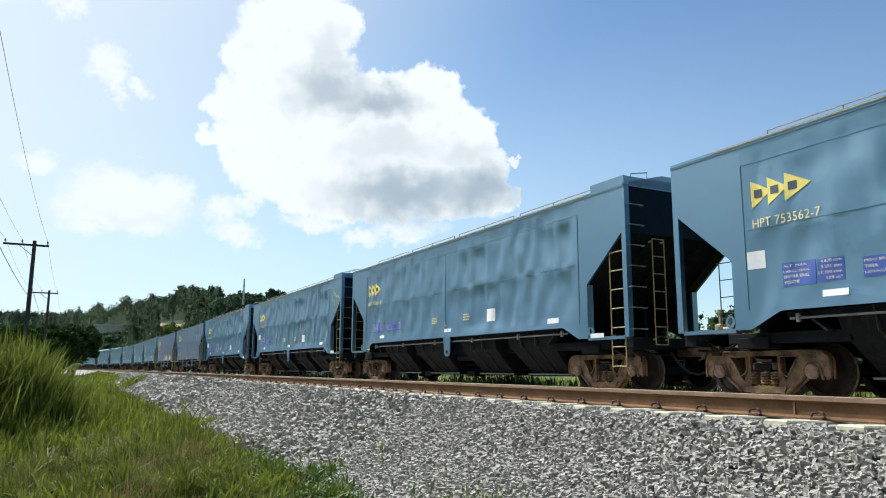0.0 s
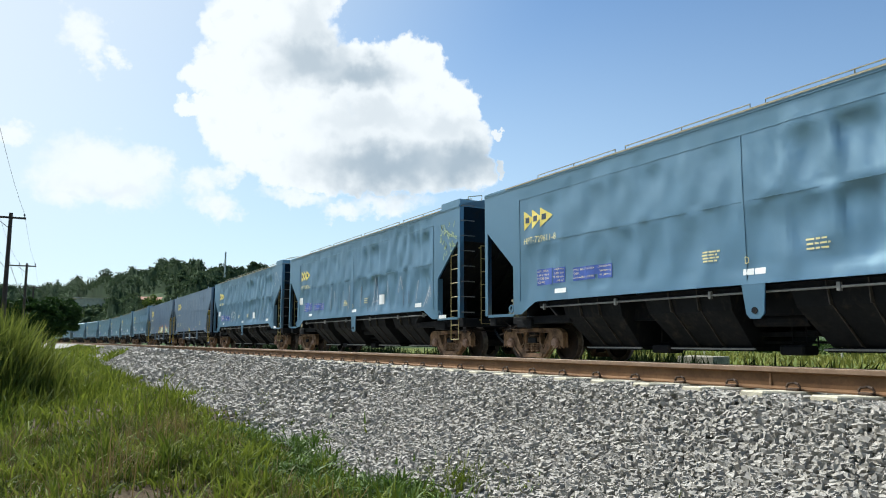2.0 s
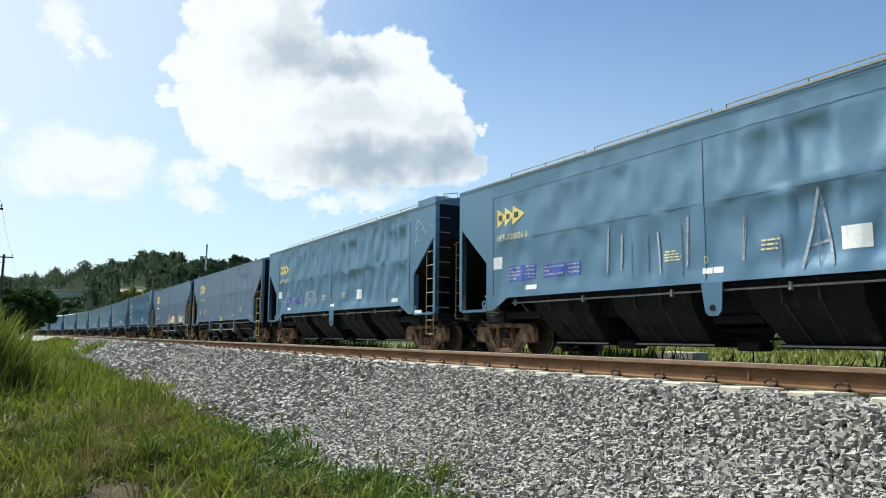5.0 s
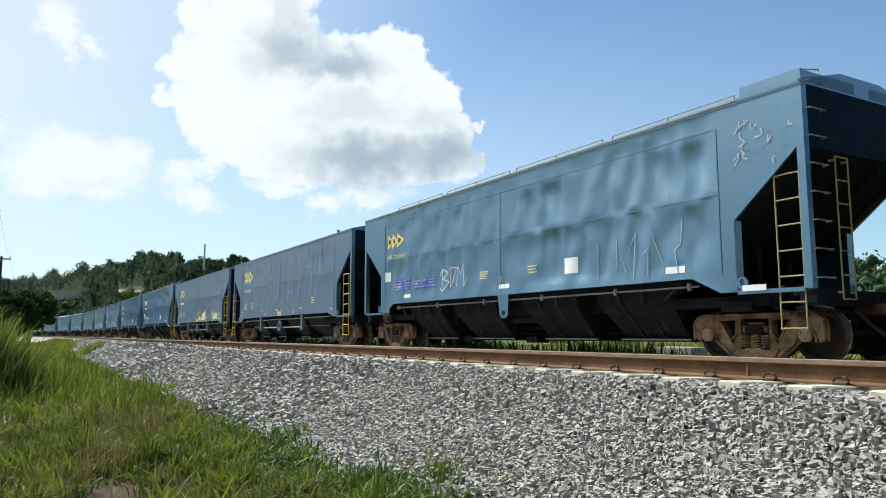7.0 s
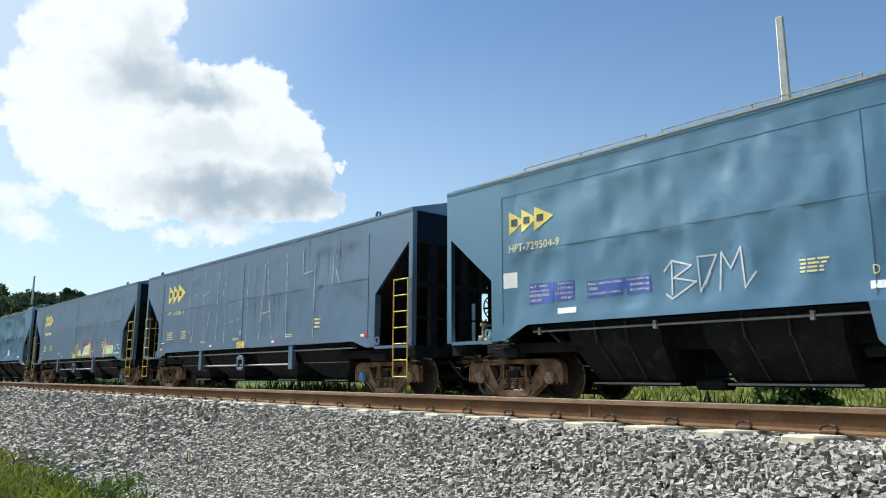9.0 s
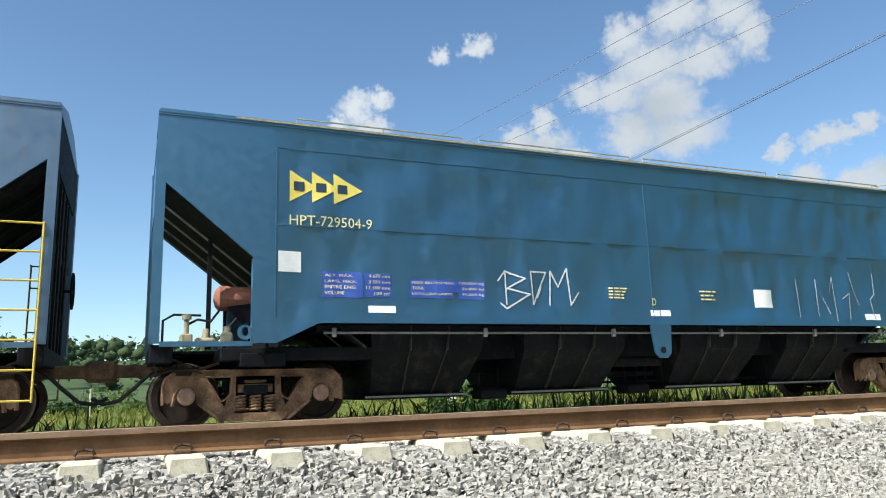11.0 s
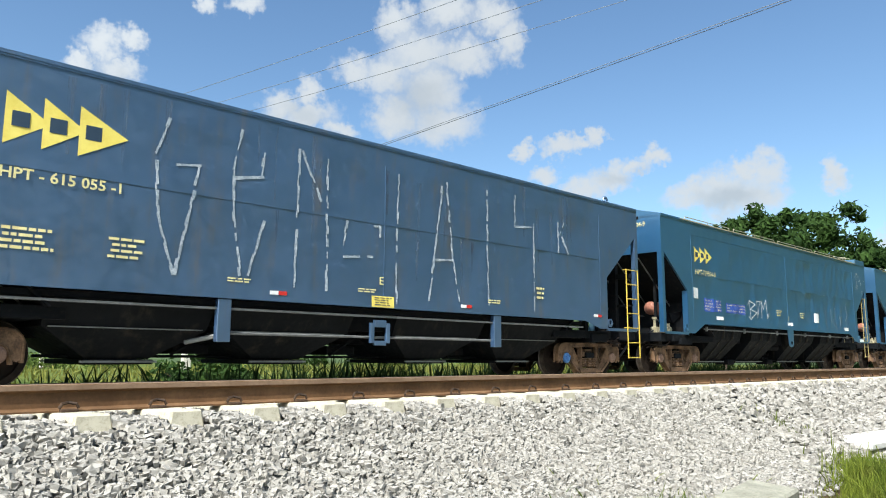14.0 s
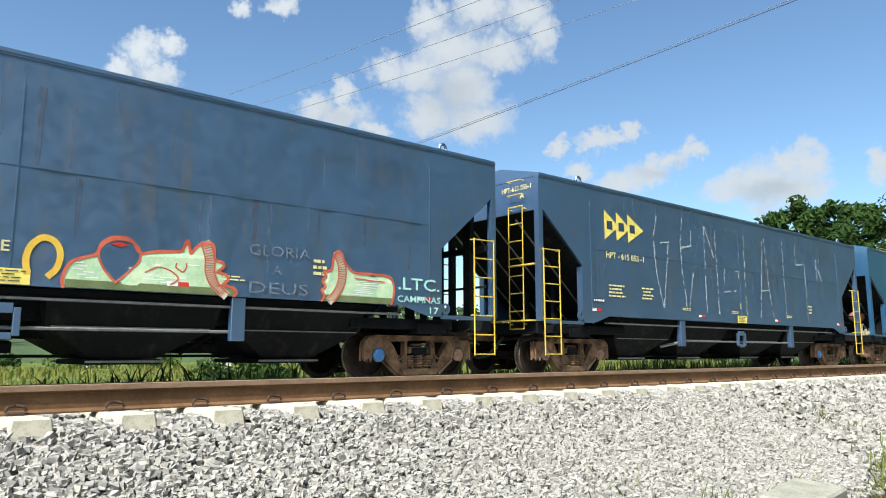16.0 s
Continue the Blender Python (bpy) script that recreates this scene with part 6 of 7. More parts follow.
def meadow(rng, n, x0, x1, y0, y1, h0, h1, clump, bare=(), over=0.0, tufts=1.7, fade=0.0):
    """Roots in tufts: spots and heights."""
    spots, heights = [], []
    while len(spots) < n:
        x, y = rng.uniform(x0, x1), rng.uniform(y0, y1)
        edge = 3.42 + over + 0.17 * math.sin(x * 0.9) + 0.10 * math.sin(x * 2.3 + 1.0)
        if x > x1 - fade * rng.random() or lateral(x, y) > edge + 0.15 * rng.normal() or any(math.hypot(x - bx, y - by) < r * (0.7 + 0.5 * rng.random()) for bx, by, r in bare):
            continue
        d = 0.5 + 0.5 * noise.noise((x * clump, y * clump, 11.0)) + 0.25 * noise.noise((x * clump * 3.1, y * clump * 3.1, 3.0))
        if rng.random() > d * tufts - (tufts - 1.06) * 0.5:
            continue
        near_bed = min(1.0, max(0.25, (edge - lateral(x, y)) / 1.6))
        spots.append((x, y, max(ground_z(x, y), float(bed_height(y)) - 0.03 if lateral(x, y) > 3.0 else -9) - 0.02))
        heights.append((h0 + (h1 - h0) * max(0.0, d) ** 2.4 * 1.7 * rng.uniform(0.4, 1.1)) * near_bed)
    return spots, heights


rng = np.random.default_rng(21)
BARE = ((-6.9, 0.62, 0.50), (-6.35, 0.42, 0.45), (-7.5, 0.85, 0.30))
# low layer coloured dark, as the shadowed gaps under the tufts
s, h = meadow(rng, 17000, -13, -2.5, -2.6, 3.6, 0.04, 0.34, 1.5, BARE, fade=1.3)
blades("grass", rng, s, h, 0.019, 0.62, shaded_low_leaf, "short green grass beside the stone bed, darkened as shade between tufts")
s, h = meadow(rng, 21000, -13, -2.5, -2.6, 3.5, 0.10, 0.52, 2.0, BARE, 0.0, 3.4, 1.3)
blades("grass", rng, s, h, 0.022, 0.55, grass_leaf, "uneven green grass in tufts beside the stone bed")
# broad-leaved weeds in low clumps, thickest at the edge of the stones
s, h = [], []
for _ in range(64):
    cx = rng.uniform(-12.5, -3.0)
    cy = rng.uniform(-1.0, 3.3) if rng.random() < 0.55 else rng.uniform(2.2, 2.95)
    top, wide = rng.uniform(0.12, 0.26), rng.uniform(0.16, 0.34)
    for _ in range(120):
        r, a = abs(rng.normal(0, wide)), rng.uniform(0, 2 * math.pi)
        x, y = cx + r * math.cos(a) * 1.3, cy + r * math.sin(a)
        s.append((x, y, max(ground_z(x, y), float(bed_height(y)) - 0.03 if lateral(x, y) > 3.0 else -9) - 0.02))
        h.append(top * rng.uniform(0.4, 1.1))
blades("weeds", rng, s, h, 0.026, 0.85, weed_leaf, "low dark broad-leaved weeds among the grass")
s, h = meadow(rng, 3200, -13, -4.5, -3.0, 2.2, 0.15, 0.85, 0.9, BARE, 0.0, 3.2)
blades("dry_grass", rng, s, h, 0.007, 0.35, dry_leaf, "dry brown stalks between the green grass")
s, h = meadow(rng, 22000, -46, -13, -5, 3.7, 0.15, 0.85, 0.7)
blades("grass", rng, s, h, 0.032, 0.4, grass_leaf, "green grass along the line further off")
s, h = meadow(rng, 12000, -130, -46, -9, 4.6, 0.3, 1.0, 0.2, (), 1.5)
blades("grass", rng, s, h, 0.10, 0.4, grass_leaf, "tall green grass along the line far off")
s, h = meadow(rng, 10000, -2.6, 5.2, -3.0, 3.4, 0.04, 0.22, 1.4)
blades("grass", rng, s, h, 0.012, 0.5, grass_leaf, "short green grass on brown earth")
# a stand of tall grass: heading, distance and the height of its top over the eye
s, h = [], []
STAND = ((-97.0, 10.0, 0.50), (-95.6, 10.6, 0.52), (-94.4, 10.4, 0.50), (-93.4, 11.0, 0.50), (-92.4, 10.8, 0.44), (-91.5, 11.4, 0.34), (-90.7, 11.6, 0.12),
         (-89.9, 12.4, -0.05), (-93.0, 12.4, 0.56), (-91.4, 12.8, 0.38), (-88.9, 13.0, -0.25))
for az, r0, over in STAND:
    r0, over = r0 * 1.8, over * 1.8
    cx, cy = r0 * math.sin(radians(az)), r0 * math.cos(radians(az))
    for _ in range(520):
        r, a = abs(rng.normal(0, 0.50)), rng.uniform(0, 2 * math.pi)
        x, y = cx + r * math.cos(a) * 1.6, cy + r * math.sin(a) * 0.7
        z = ground_z(x, y) - 0.02
        s.append((x, y, z))
        h.append((1.5 + over - z) * 1.12 * rng.uniform(0.3, 1.05) * (1 - 0.15 * r))
blades("tall_grass", rng, s, h, 0.042, 0.25, tall_leaf, "stand of tall yellow-green grass with arching blades")
s, h = meadow(rng, 9000, 5.0, 15, -1.5, 3.3, 0.08, 0.40, 1.2)
blades("grass", rng, s, h, 0.012, 0.4, grass_leaf, "green grass by the concrete slabs")
s, h = [], []
for cx, cy, top, n in ((8.6, 2.75, 0.34, 700), (9.3, 2.95, 0.32, 700), (10.0, 2.8, 0.32, 600), (8.0, 2.5, 0.26, 400), (7.0, 2.85, 0.2, 150), (5.6, 3.1, 0.22, 120), (9.4, 3.95, 0.16, 90), (9.9, 3.75, 0.14, 60), (4.6, 3.2, 0.18, 90), (-3.2, 3.15, 0.18, 160), (-5.5, 3.2, 0.22, 200)):
    for _ in range(n):
        r, a = abs(rng.normal(0, 0.30)), rng.uniform(0, 2 * math.pi)
        x, y = cx + r * math.cos(a), cy + r * math.sin(a) * 0.6
        z = ground_z(x, y) if y < 3.1 else float(bed_height(y)) - 0.02
        s.append((x, y, z - 0.02))
        h.append(top * rng.uniform(0.5, 1.1))
blades("grass_tufts", rng, s, h, 0.010, 0.45, grass_leaf, "fresh green tufts at the edge of the stones")
s, h = [], []
for _ in range(9000):
    x, y = rng.uniform(-50, 70), rng.uniform(22, 48)
    s.append((x, y, ground_height(y) - 0.05))
    h.append(rng.uniform(0.2, 0.5) * (1.0 + 0.6 * noise.noise((x * 0.3, y * 0.3, 1.0))))
blades("meadow_grass", rng, s, h, 0.085, 0.35, meadow_leaf, "sunlit yellow-green meadow grass behind the train")
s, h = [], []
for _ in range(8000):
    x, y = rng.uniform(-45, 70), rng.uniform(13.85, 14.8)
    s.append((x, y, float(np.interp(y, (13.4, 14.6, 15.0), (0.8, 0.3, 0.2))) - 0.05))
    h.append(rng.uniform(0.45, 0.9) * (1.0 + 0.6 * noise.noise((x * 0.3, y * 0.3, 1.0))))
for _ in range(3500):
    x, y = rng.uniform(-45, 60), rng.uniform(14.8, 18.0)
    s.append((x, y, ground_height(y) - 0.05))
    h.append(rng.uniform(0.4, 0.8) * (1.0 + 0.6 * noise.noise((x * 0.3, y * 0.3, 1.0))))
# taller dark blades that stand in for shade seen under the wagons
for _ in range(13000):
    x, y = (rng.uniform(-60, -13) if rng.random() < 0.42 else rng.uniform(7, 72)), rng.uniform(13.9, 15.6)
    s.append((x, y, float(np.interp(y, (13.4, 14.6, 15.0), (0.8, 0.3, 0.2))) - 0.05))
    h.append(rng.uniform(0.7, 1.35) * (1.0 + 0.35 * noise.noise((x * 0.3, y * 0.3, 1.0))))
blades("verge_grass", rng, s, h, 0.045, 0.35, shaded_verge_leaf, "rank grass along the far side of the train, darkened as in its shade")

# ---- concrete by the line ----


def lump_slab(name, label, x, y, z, sx, sy, sz, turn, tilt=0.0, tone=old_concrete):
    bm = fresh()
    box(bm, -sx / 2, sx / 2, -sy / 2, sy / 2, 0, sz, 0.02)
    for v in bm.verts:
        v.co += 0.02 * noise.noise_vector(v.co * 3 + Vector((x, y, 0)))
    ob = part(name, bm, tone)
    ob.matrix_world = pose(x, y, z, tilt, 0, turn)
    return tagged(ob, label, "concrete slab", "slabs beside the line")


lump_slab("concrete_slab", "pale broken concrete slab lying among grass", 6.45, 2.92, 0.20, 1.0, 0.45, 0.15, 8, 4)
lump_slab("concrete_slab", "pale broken concrete slab lying on stones", 11.2, 3.35, 0.37, 1.7, 0.45, 0.10, -4, 6, white_concrete)
lump_slab("concrete_slab", "small pale broken concrete slab", 3.75, 3.08, 0.22, 0.5, 0.3, 0.14, -12, 3)
lump_slab("concrete_slab", "small pale broken concrete slab", 5.2, 3.22, 0.27, 0.45, 0.3, 0.12, 20, 5)
lump_slab("concrete_slab", "grey concrete block beyond the tracks", -15.7, 17.6, 0.1, 1.3, 0.8, 1.0, 5)

# ---- bushes and trees ----


def leaf_heap(rng, clumps, per, size, flat=1.0):
    """Leaves as small bent pairs of faces round many clump centres: vertices and faces."""
    verts, faces = [], []
    c = np.repeat(np.array([q[:3] for q in clumps]), per, axis=0)
    r = np.repeat(np.array([q[3] for q in clumps]), per)
    n = len(c)
    d = rng.normal(size=(n, 3))
    d /= np.linalg.norm(d, axis=1)[:, None]
    p = c + d * (r * rng.uniform(0.5, 1.04, n))[:, None] * np.array([1, 1, flat])
    a = rng.normal(size=(n, 3)) * 0.8 + d * 0.6
    a /= np.linalg.norm(a, axis=1)[:, None]
    b = np.cross(a, rng.normal(size=(n, 3)))
    b /= np.linalg.norm(b, axis=1)[:, None] + 1e-9
    s = size * rng.uniform(0.6, 1.4, n)[:, None]
    e = np.cross(a, b)
    v = np.stack([p - b * s, p - e * s * 0.45 + a * s * 0.2, p + b * s, p + e * s * 0.45 + a * s * 0.2], 1)
    f = 4 * np.arange(n)[:, None]
    return v.reshape(-1, 3).tolist(), np.concatenate([f + [0, 1, 2], f + [0, 2, 3]]).tolist()


def tree(rng, x, y, base, height, spread, label, leaf, per=75, size=0.21, trunk_share=0.45):
    t = thing("tree", label, "tree", "trees behind the train", at=(x, y, base))
    bm = fresh()
    top = height * trunk_share
    rod(bm, (0, 0, -0.2), (0.1, 0.05, top), 0.03 * height, 10, 0.018 * height)
    tips = []
    for k in range(9):
        a = 2 * math.pi * k / 9 + rng.uniform(-0.3, 0.3)
        rr = spread * rng.uniform(0.35, 0.8)
        z = height * rng.uniform(0.55, 0.85)
        mid = (0.5 * rr * math.cos(a), 0.5 * rr * math.sin(a), (top + z) / 2)
        end = (rr * math.cos(a), rr * math.sin(a), z)
        rod(bm, (0.08, 0.04, top * rng.uniform(0.75, 1.0)), mid, 0.012 * height, 6, 0.008 * height)
        rod(bm, mid, end, 0.008 * height, 5, 0.003 * height)
        tips.append(end)
    part("trunk", bm, bark, t, "brown trunk with spreading limbs")
    clumps = []
    for k in range(110):
        u = rng.normal(size=3)
        u /= np.linalg.norm(u)
        rr = rng.uniform(0.55, 1.0) ** 0.5
        wob = 1 + 0.34 * noise.noise((u[0] * 2 + x, u[1] * 2 + y, u[2] * 2))
        clumps.append((u[0] * spread * rr * wob, u[1] * spread * rr * wob, height * 0.64 + u[2] * height * 0.36 * rr * wob, spread * rng.uniform(0.15, 0.32)))
    clumps += [(q[0], q[1], q[2], spread * 0.2) for q in tips]
    v, f = leaf_heap(rng, clumps, per, size, 0.8)
    bm = fresh()
    bmesh.ops.create_icosphere(bm, subdivisions=1, radius=1.0)
    ball, tri = [q.co.copy() for q in bm.verts], [[q.index for q in g.verts] for g in bm.faces]
    bm.free()
    for q in clumps:
        b = len(v)
        v += [tuple(Vector(q[:3]) + p * q[3] * 0.50 * (1 + 0.3 * noise.noise(p * 2 + Vector(q[:3])))) for p in ball]
        f += [[b + i for i in g] for g in tri]
    hang("crown", mesh_from("crown", v, f, leaf), t, "uneven crown of small leaves")
    return t


rng = np.random.default_rng(5)
DARK = "broad dark green tree with an uneven dense crown"
tree(rng, 51.7, 21.9, -0.2, 12.9, 3.0, DARK, tree_leaf)
tree(rng, 55.6, 19.5, -0.2, 12.6, 3.6, DARK, tree_leaf)
tree(rng, 59.6, 17.8, -0.2, 9.6, 2.8, DARK, tree_leaf)
tree(rng, 51.3, 24.9, -0.4, 10.7, 2.7, "lighter green tree beside darker ones", bush_leaf)
tree(rng, 64.5, 16.6, -0.2, 6.4, 2.6, DARK, tree_leaf)


def bush(rng, x, y, base, height, spread, leaf, label, size=0.13):
    t = thing("bush", label, "bush", "bushes behind the train", at=(x, y, base))
    clumps = []
    for k in range(26):
        a, rr = rng.uniform(0, 2 * math.pi), spread * math.sqrt(rng.random())
        clumps.append((rr * math.cos(a), rr * math.sin(a), height * rng.uniform(0.15, 0.85) * (1.1 - 0.5 * rr / spread), spread * rng.uniform(0.16, 0.32)))
    v, f = leaf_heap(rng, clumps, 34, size)
    hang("leaves", mesh_from("leaves", v, f, leaf), t, "dense small leaves")
    bm = fresh()
    for k in range(5):
        q = clumps[k * 4]
        rod(bm, (0, 0, -0.1), q[:3], 0.03, 5, 0.01)
    part("stems", bm, bark, t)
    return t


for i in range(34):
    x = -62 + i * 3.6 + rng.uniform(-1.2, 1.2)
    y = 52 + rng.uniform(-2, 10.0)
    bush(rng, x, y, ground_height(y) - 0.1, rng.uniform(1.0, 2.2), rng.uniform(1.2, 2.6), bush_leaf if i % 4 else tree_leaf,
         "rounded green bush in the meadow" if i % 4 else "dark green bush in the meadow")

# two bushes added to cover the post's foot from the camera
bush(rng, -7.0, 16.2, 0.15, 1.7, 0.9, tree_leaf, "dark green bush added to hide the foot of a post")
bush(rng, -6.5, 15.9, 0.15, 1.5, 0.9, tree_leaf, "dark green bush added to hide the foot of a post")
bush(rng, 10.6, 22.5, 0.3, 1.4, 1.5, tree_leaf, "dark green bush at the foot of a pole")

# ---- wooded hills all round ----
# the rise east through south is unseen, added to darken reflections in wagon sides
RIDGE = ((-180, 20.0), (-176, 8.0), (-168, 2.5), (-130, 2.5), (-100, 3.7), (-94.8, 3.8), (-91, 3.9), (-88.4, 4.2), (-85, 4.9), (-81, 5.7), (-78, 5.2), (-76, 5.5), (-70, 4.6),
         (-60, 4.0), (-40, 4.4), (-29, 5.2), (-10, 4.0), (5, 3.8), (15, 5.0), (22, 5.8), (30, 5.3), (45, 3.2), (76, 2.5), (92, 10.0), (112, 22.0), (180, 22.0))


def reach(az):
    """How much further off the hill stands where the line bends in front of it."""
    return float(np.interp(az, (-150, -120, -92, -86, -80), (1.0, 2.7, 2.7, 1.5, 1.0)))


def ridge_height(az, r):
    return reach(az) * slope_height(az, r / reach(az))


def slope_height(az, r):
    el = float(np.interp(az, [q[0] for q in RIDGE], [q[1] for q in RIDGE]))
    top = 250 * math.tan(radians(el)) - 5.5
    t = min(max((r - 105) / 145, 0.0), 1.0)
    t = t * t * (3 - 2 * t)
    return 1.5 + top * t * (1.0 if r < 250 else max(0.3, 1 - (r - 250) / 300))


def build_hills():
    verts, faces, na = [], [], 0
    azs = [-180 + 1.5 * i for i in range(241)]
    rs_ = (105, 120, 140, 160, 180, 200, 220, 250, 290, 350, 450)
    for az in azs:
        for r in (q * reach(az) for q in rs_):
            verts.append((r * math.sin(radians(az)), r * math.cos(radians(az)), ridge_height(az, r) + 1.2 * noise.noise((az * 0.2, r * 0.02, 0)) - (4.0 if r < 106 * reach(az) else 0)))
    k = len(rs_)
    for i in range(len(azs) - 1):
        for j in range(k - 1):
            faces.append((i * k + j, i * k + j + 1, (i + 1) * k + j + 1, (i + 1) * k + j))
    me = mesh_from("hills", verts, faces, hazy_wood_leaf, smooth=True)
    tagged(hang("hills", me), "green hills round the place, with a high unseen one added behind the camera", "hill", kind="structure")


build_hills()


def woods(name, label, rng, count, az0, az1, gap, leaves, near=(128, 175), share=0.8, big=1.0, size=1.0):
    """Round, uneven crowns close together: lumpy bodies with leaves round them."""
    bm = fresh()
    bmesh.ops.create_icosphere(bm, subdivisions=1, radius=0.52)
    ball = np.array([v.co[:] for v in bm.verts])
    tri = np.array([[v.index for v in f.verts] for f in bm.faces])
    bm.free()
    shapes = []
    for k in range(8):
        q = np.array([1 + 0.30 * noise.noise(Vector(p) * 1.8 + Vector((k * 5.0, 0, 0))) + 0.28 * noise.noise(Vector(p) * 4.5 + Vector((0, k * 5.0, 0))) for p in ball.tolist()])
        shapes.append(ball * q[:, None])
    bodies, clumps = [], []
    while len(bodies) < 5 * count:
        az = rng.uniform(az0, az1)
        r = rng.uniform(170, 268) if rng.random() < share else rng.uniform(*near)
        if r < 192 and (gap[0] < az < gap[1] or -84.2 < az < -82.2):
            continue
        r *= reach(az)
        s = rng.uniform(1.2, 3.1) if rng.random() < 0.93 else rng.uniform(3.2, 4.4)
        s *= 1.55 * big * math.sqrt(reach(az))
        c = np.array((r * math.sin(radians(az)), r * math.cos(radians(az)), ridge_height(az, r) + s * rng.uniform(0.3, 0.9)))
        for _ in range(5):
            off = rng.normal(size=3) * s * np.array((0.46, 0.46, 0.26))
            q = s * rng.uniform(0.34, 0.66)
            bodies.append(shapes[rng.integers(8)] * q * np.array((1, 1, rng.uniform(0.75, 1.1))) + c + off)
            clumps.append((*(c + off), q))
    v = np.concatenate(bodies)
    f = (tri[None] + len(ball) * np.arange(5 * count)[:, None, None]).reshape(-1, 3)
    lv, lf = leaf_heap(rng, clumps, leaves // 5, 0.44 * size, 0.9)
    lf = [tuple(len(v) + i for i in q) for q in lf]
    me = mesh_from(name, v.tolist() + lv, f.tolist() + lf, hazy_wood_leaf, smooth=True)
    tagged(hang(name, me), label, "woods", kind="stuff")




def canopy(name, label, rng, az0, az1, step, rows, leaves):
    """A closed canopy: crown beside crown over the slope, with loose leaves that break the outline."""
    azs = np.arange(az0, az1 + step / 2, step)
    verts, faces, tips = [], [], []
    for az in azs:
        k = reach(az)
        for r0 in rows:
            r = r0 * k
            x, y = r * math.sin(radians(az)), r * math.cos(radians(az))
            wide = 5.2 * math.sqrt(k)
            bare = r0 < 192 and (-88.0 < az < -86.2 or -84.2 < az < -82.2)
            d, at = noise.voronoi((x / wide, y / wide, 0.0))
            tall = 0.70 + 1.3 * noise.noise((at[0][0] * 1.3, at[0][1] * 1.3, 3.0))
            crown = math.sqrt(max(0.0, 1 - (d[0] / 0.60) ** 2))
            z = wide * (0.15 + max(0.2, tall) * crown) + 0.20 * wide * noise.noise((x * 0.6, y * 0.6, 1.0)) + 0.12 * wide * noise.noise((x * 2.1, y * 2.1, 5.0))
            z = ridge_height(az, r) + (0.25 if bare else z)
            verts.append((x, y, z))
            if not bare and crown > 0.25:
                tips.append((x, y, z, k))
    n = len(rows)
    for i in range(len(azs) - 1):
        for j in range(n - 1):
            faces.append((i * n + j, i * n + j + 1, (i + 1) * n + j + 1, (i + 1) * n + j))
    pick = rng.integers(0, len(tips), leaves)
    clumps = [(tips[i][0], tips[i][1], tips[i][2] - 0.25, 0.95 * math.sqrt(tips[i][3])) for i in pick]
    lv, lf = leaf_heap(rng, clumps, 5, 0.48, 0.9)
    faces += [tuple(len(verts) + i for i in q) for q in lf]
    tagged(hang(name, mesh_from(name, verts + lv, faces, hazy_wood_leaf)), label, "woods", kind="stuff")


canopy("far_woods", "dark green woods covering the far hill", rng, -101, -69, 0.16, [120 + 2.0 * i for i in range(76)], 24000)
woods("far_woods", "low green thicket at the foot of the hill", rng, 150, -110, -90, (0, 0), 50, (104, 150), 0.0, 0.5, 1.6)
woods("far_woods", "light green thicket below the houses", rng, 150, -88.5, -81.0, (0, 0), 50, (125, 160), 0.0, 0.5)
woods("far_woods", "dark green woods on the low hills behind the train", rng, 600, -70, 58, (0, 0), 70, (128, 175), 0.8, 1.1, 1.2)
woods("far_woods", "dark green woods on the eastern slope and the unseen hillside added behind the camera", rng, 400, 58, 258, (0, 0), 20, (110, 200), 0.4, 1.6, 2.0)
for az, r, hgt in ((-91.5, 97, 6.2), (-90.4, 94, 5.6), (-89.5, 100, 6.4), (-92.8, 92, 5.6), (-94.0, 95, 5.6)):
    x, y = r * math.sin(radians(az)), r * math.cos(radians(az))
    tree(rng, x, y, ground_height(lateral(x, y)), hgt, hgt * 0.42, "dark leafy tree at the foot of the hill", tree_leaf, 70, 0.24)

# ---- houses on the slope ----


def house(az, r, z, length, depth, height, label, wall_tone, turn, flat=False):
    k = reach(az)
    r, z, length, depth, height = r * k, z * k, length * k, depth * k, height * k
    x, y = r * math.sin(radians(az)), r * math.cos(radians(az))
    t = thing("house", label, "house", "houses on the slope", at=(x, y, z))
    t.rotation_euler = (0, 0, radians(turn))
    bm = fresh()
    box(bm, -length / 2, length / 2, -depth / 2, depth / 2, -5, height)
    part("wall", bm, wall_tone, t)
    bm = fresh()
    if flat:
        box(bm, -length / 2 - 0.3, length / 2 + 0.3, -depth / 2 - 0.3, depth / 2 + 0.3, height + 0.004, height + 0.3, 0.03)
        part("roof", bm, wall_tone, t, "flat pale roof slab")
    else:
        a = [(-length / 2 - 0.4, -depth / 2 - 0.4, height), (length / 2 + 0.4, -depth / 2 - 0.4, height), (length / 2 + 0.4, 0, height + 1.1), (-length / 2 - 0.4, 0, height + 1.1)]
        slab(bm, a, 0.15)
        slab(bm, [(p[0], -p[1], p[2]) for p in a], -0.15)
        part("roof", bm, roof_tile, t, "faded terracotta tile roof")
    n = max(2, int(length / 2.4))
    for k in range(n):
        cx = -length / 2 + (k + 0.5) * length / n
        for sy in (-1, 1):
            for zw in ((0.9, 2.0),) if height < 4.6 else ((0.8, 1.9), (3.6, 4.8)):
                bm = fresh()
                ya, yb = sorted((sy * (depth / 2 + 0.03), sy * (depth / 2 - 0.1)))
                box(bm, cx - 0.5, cx + 0.5, ya, yb, *zw)
                part("window", bm, shade_glass, t)
    return t


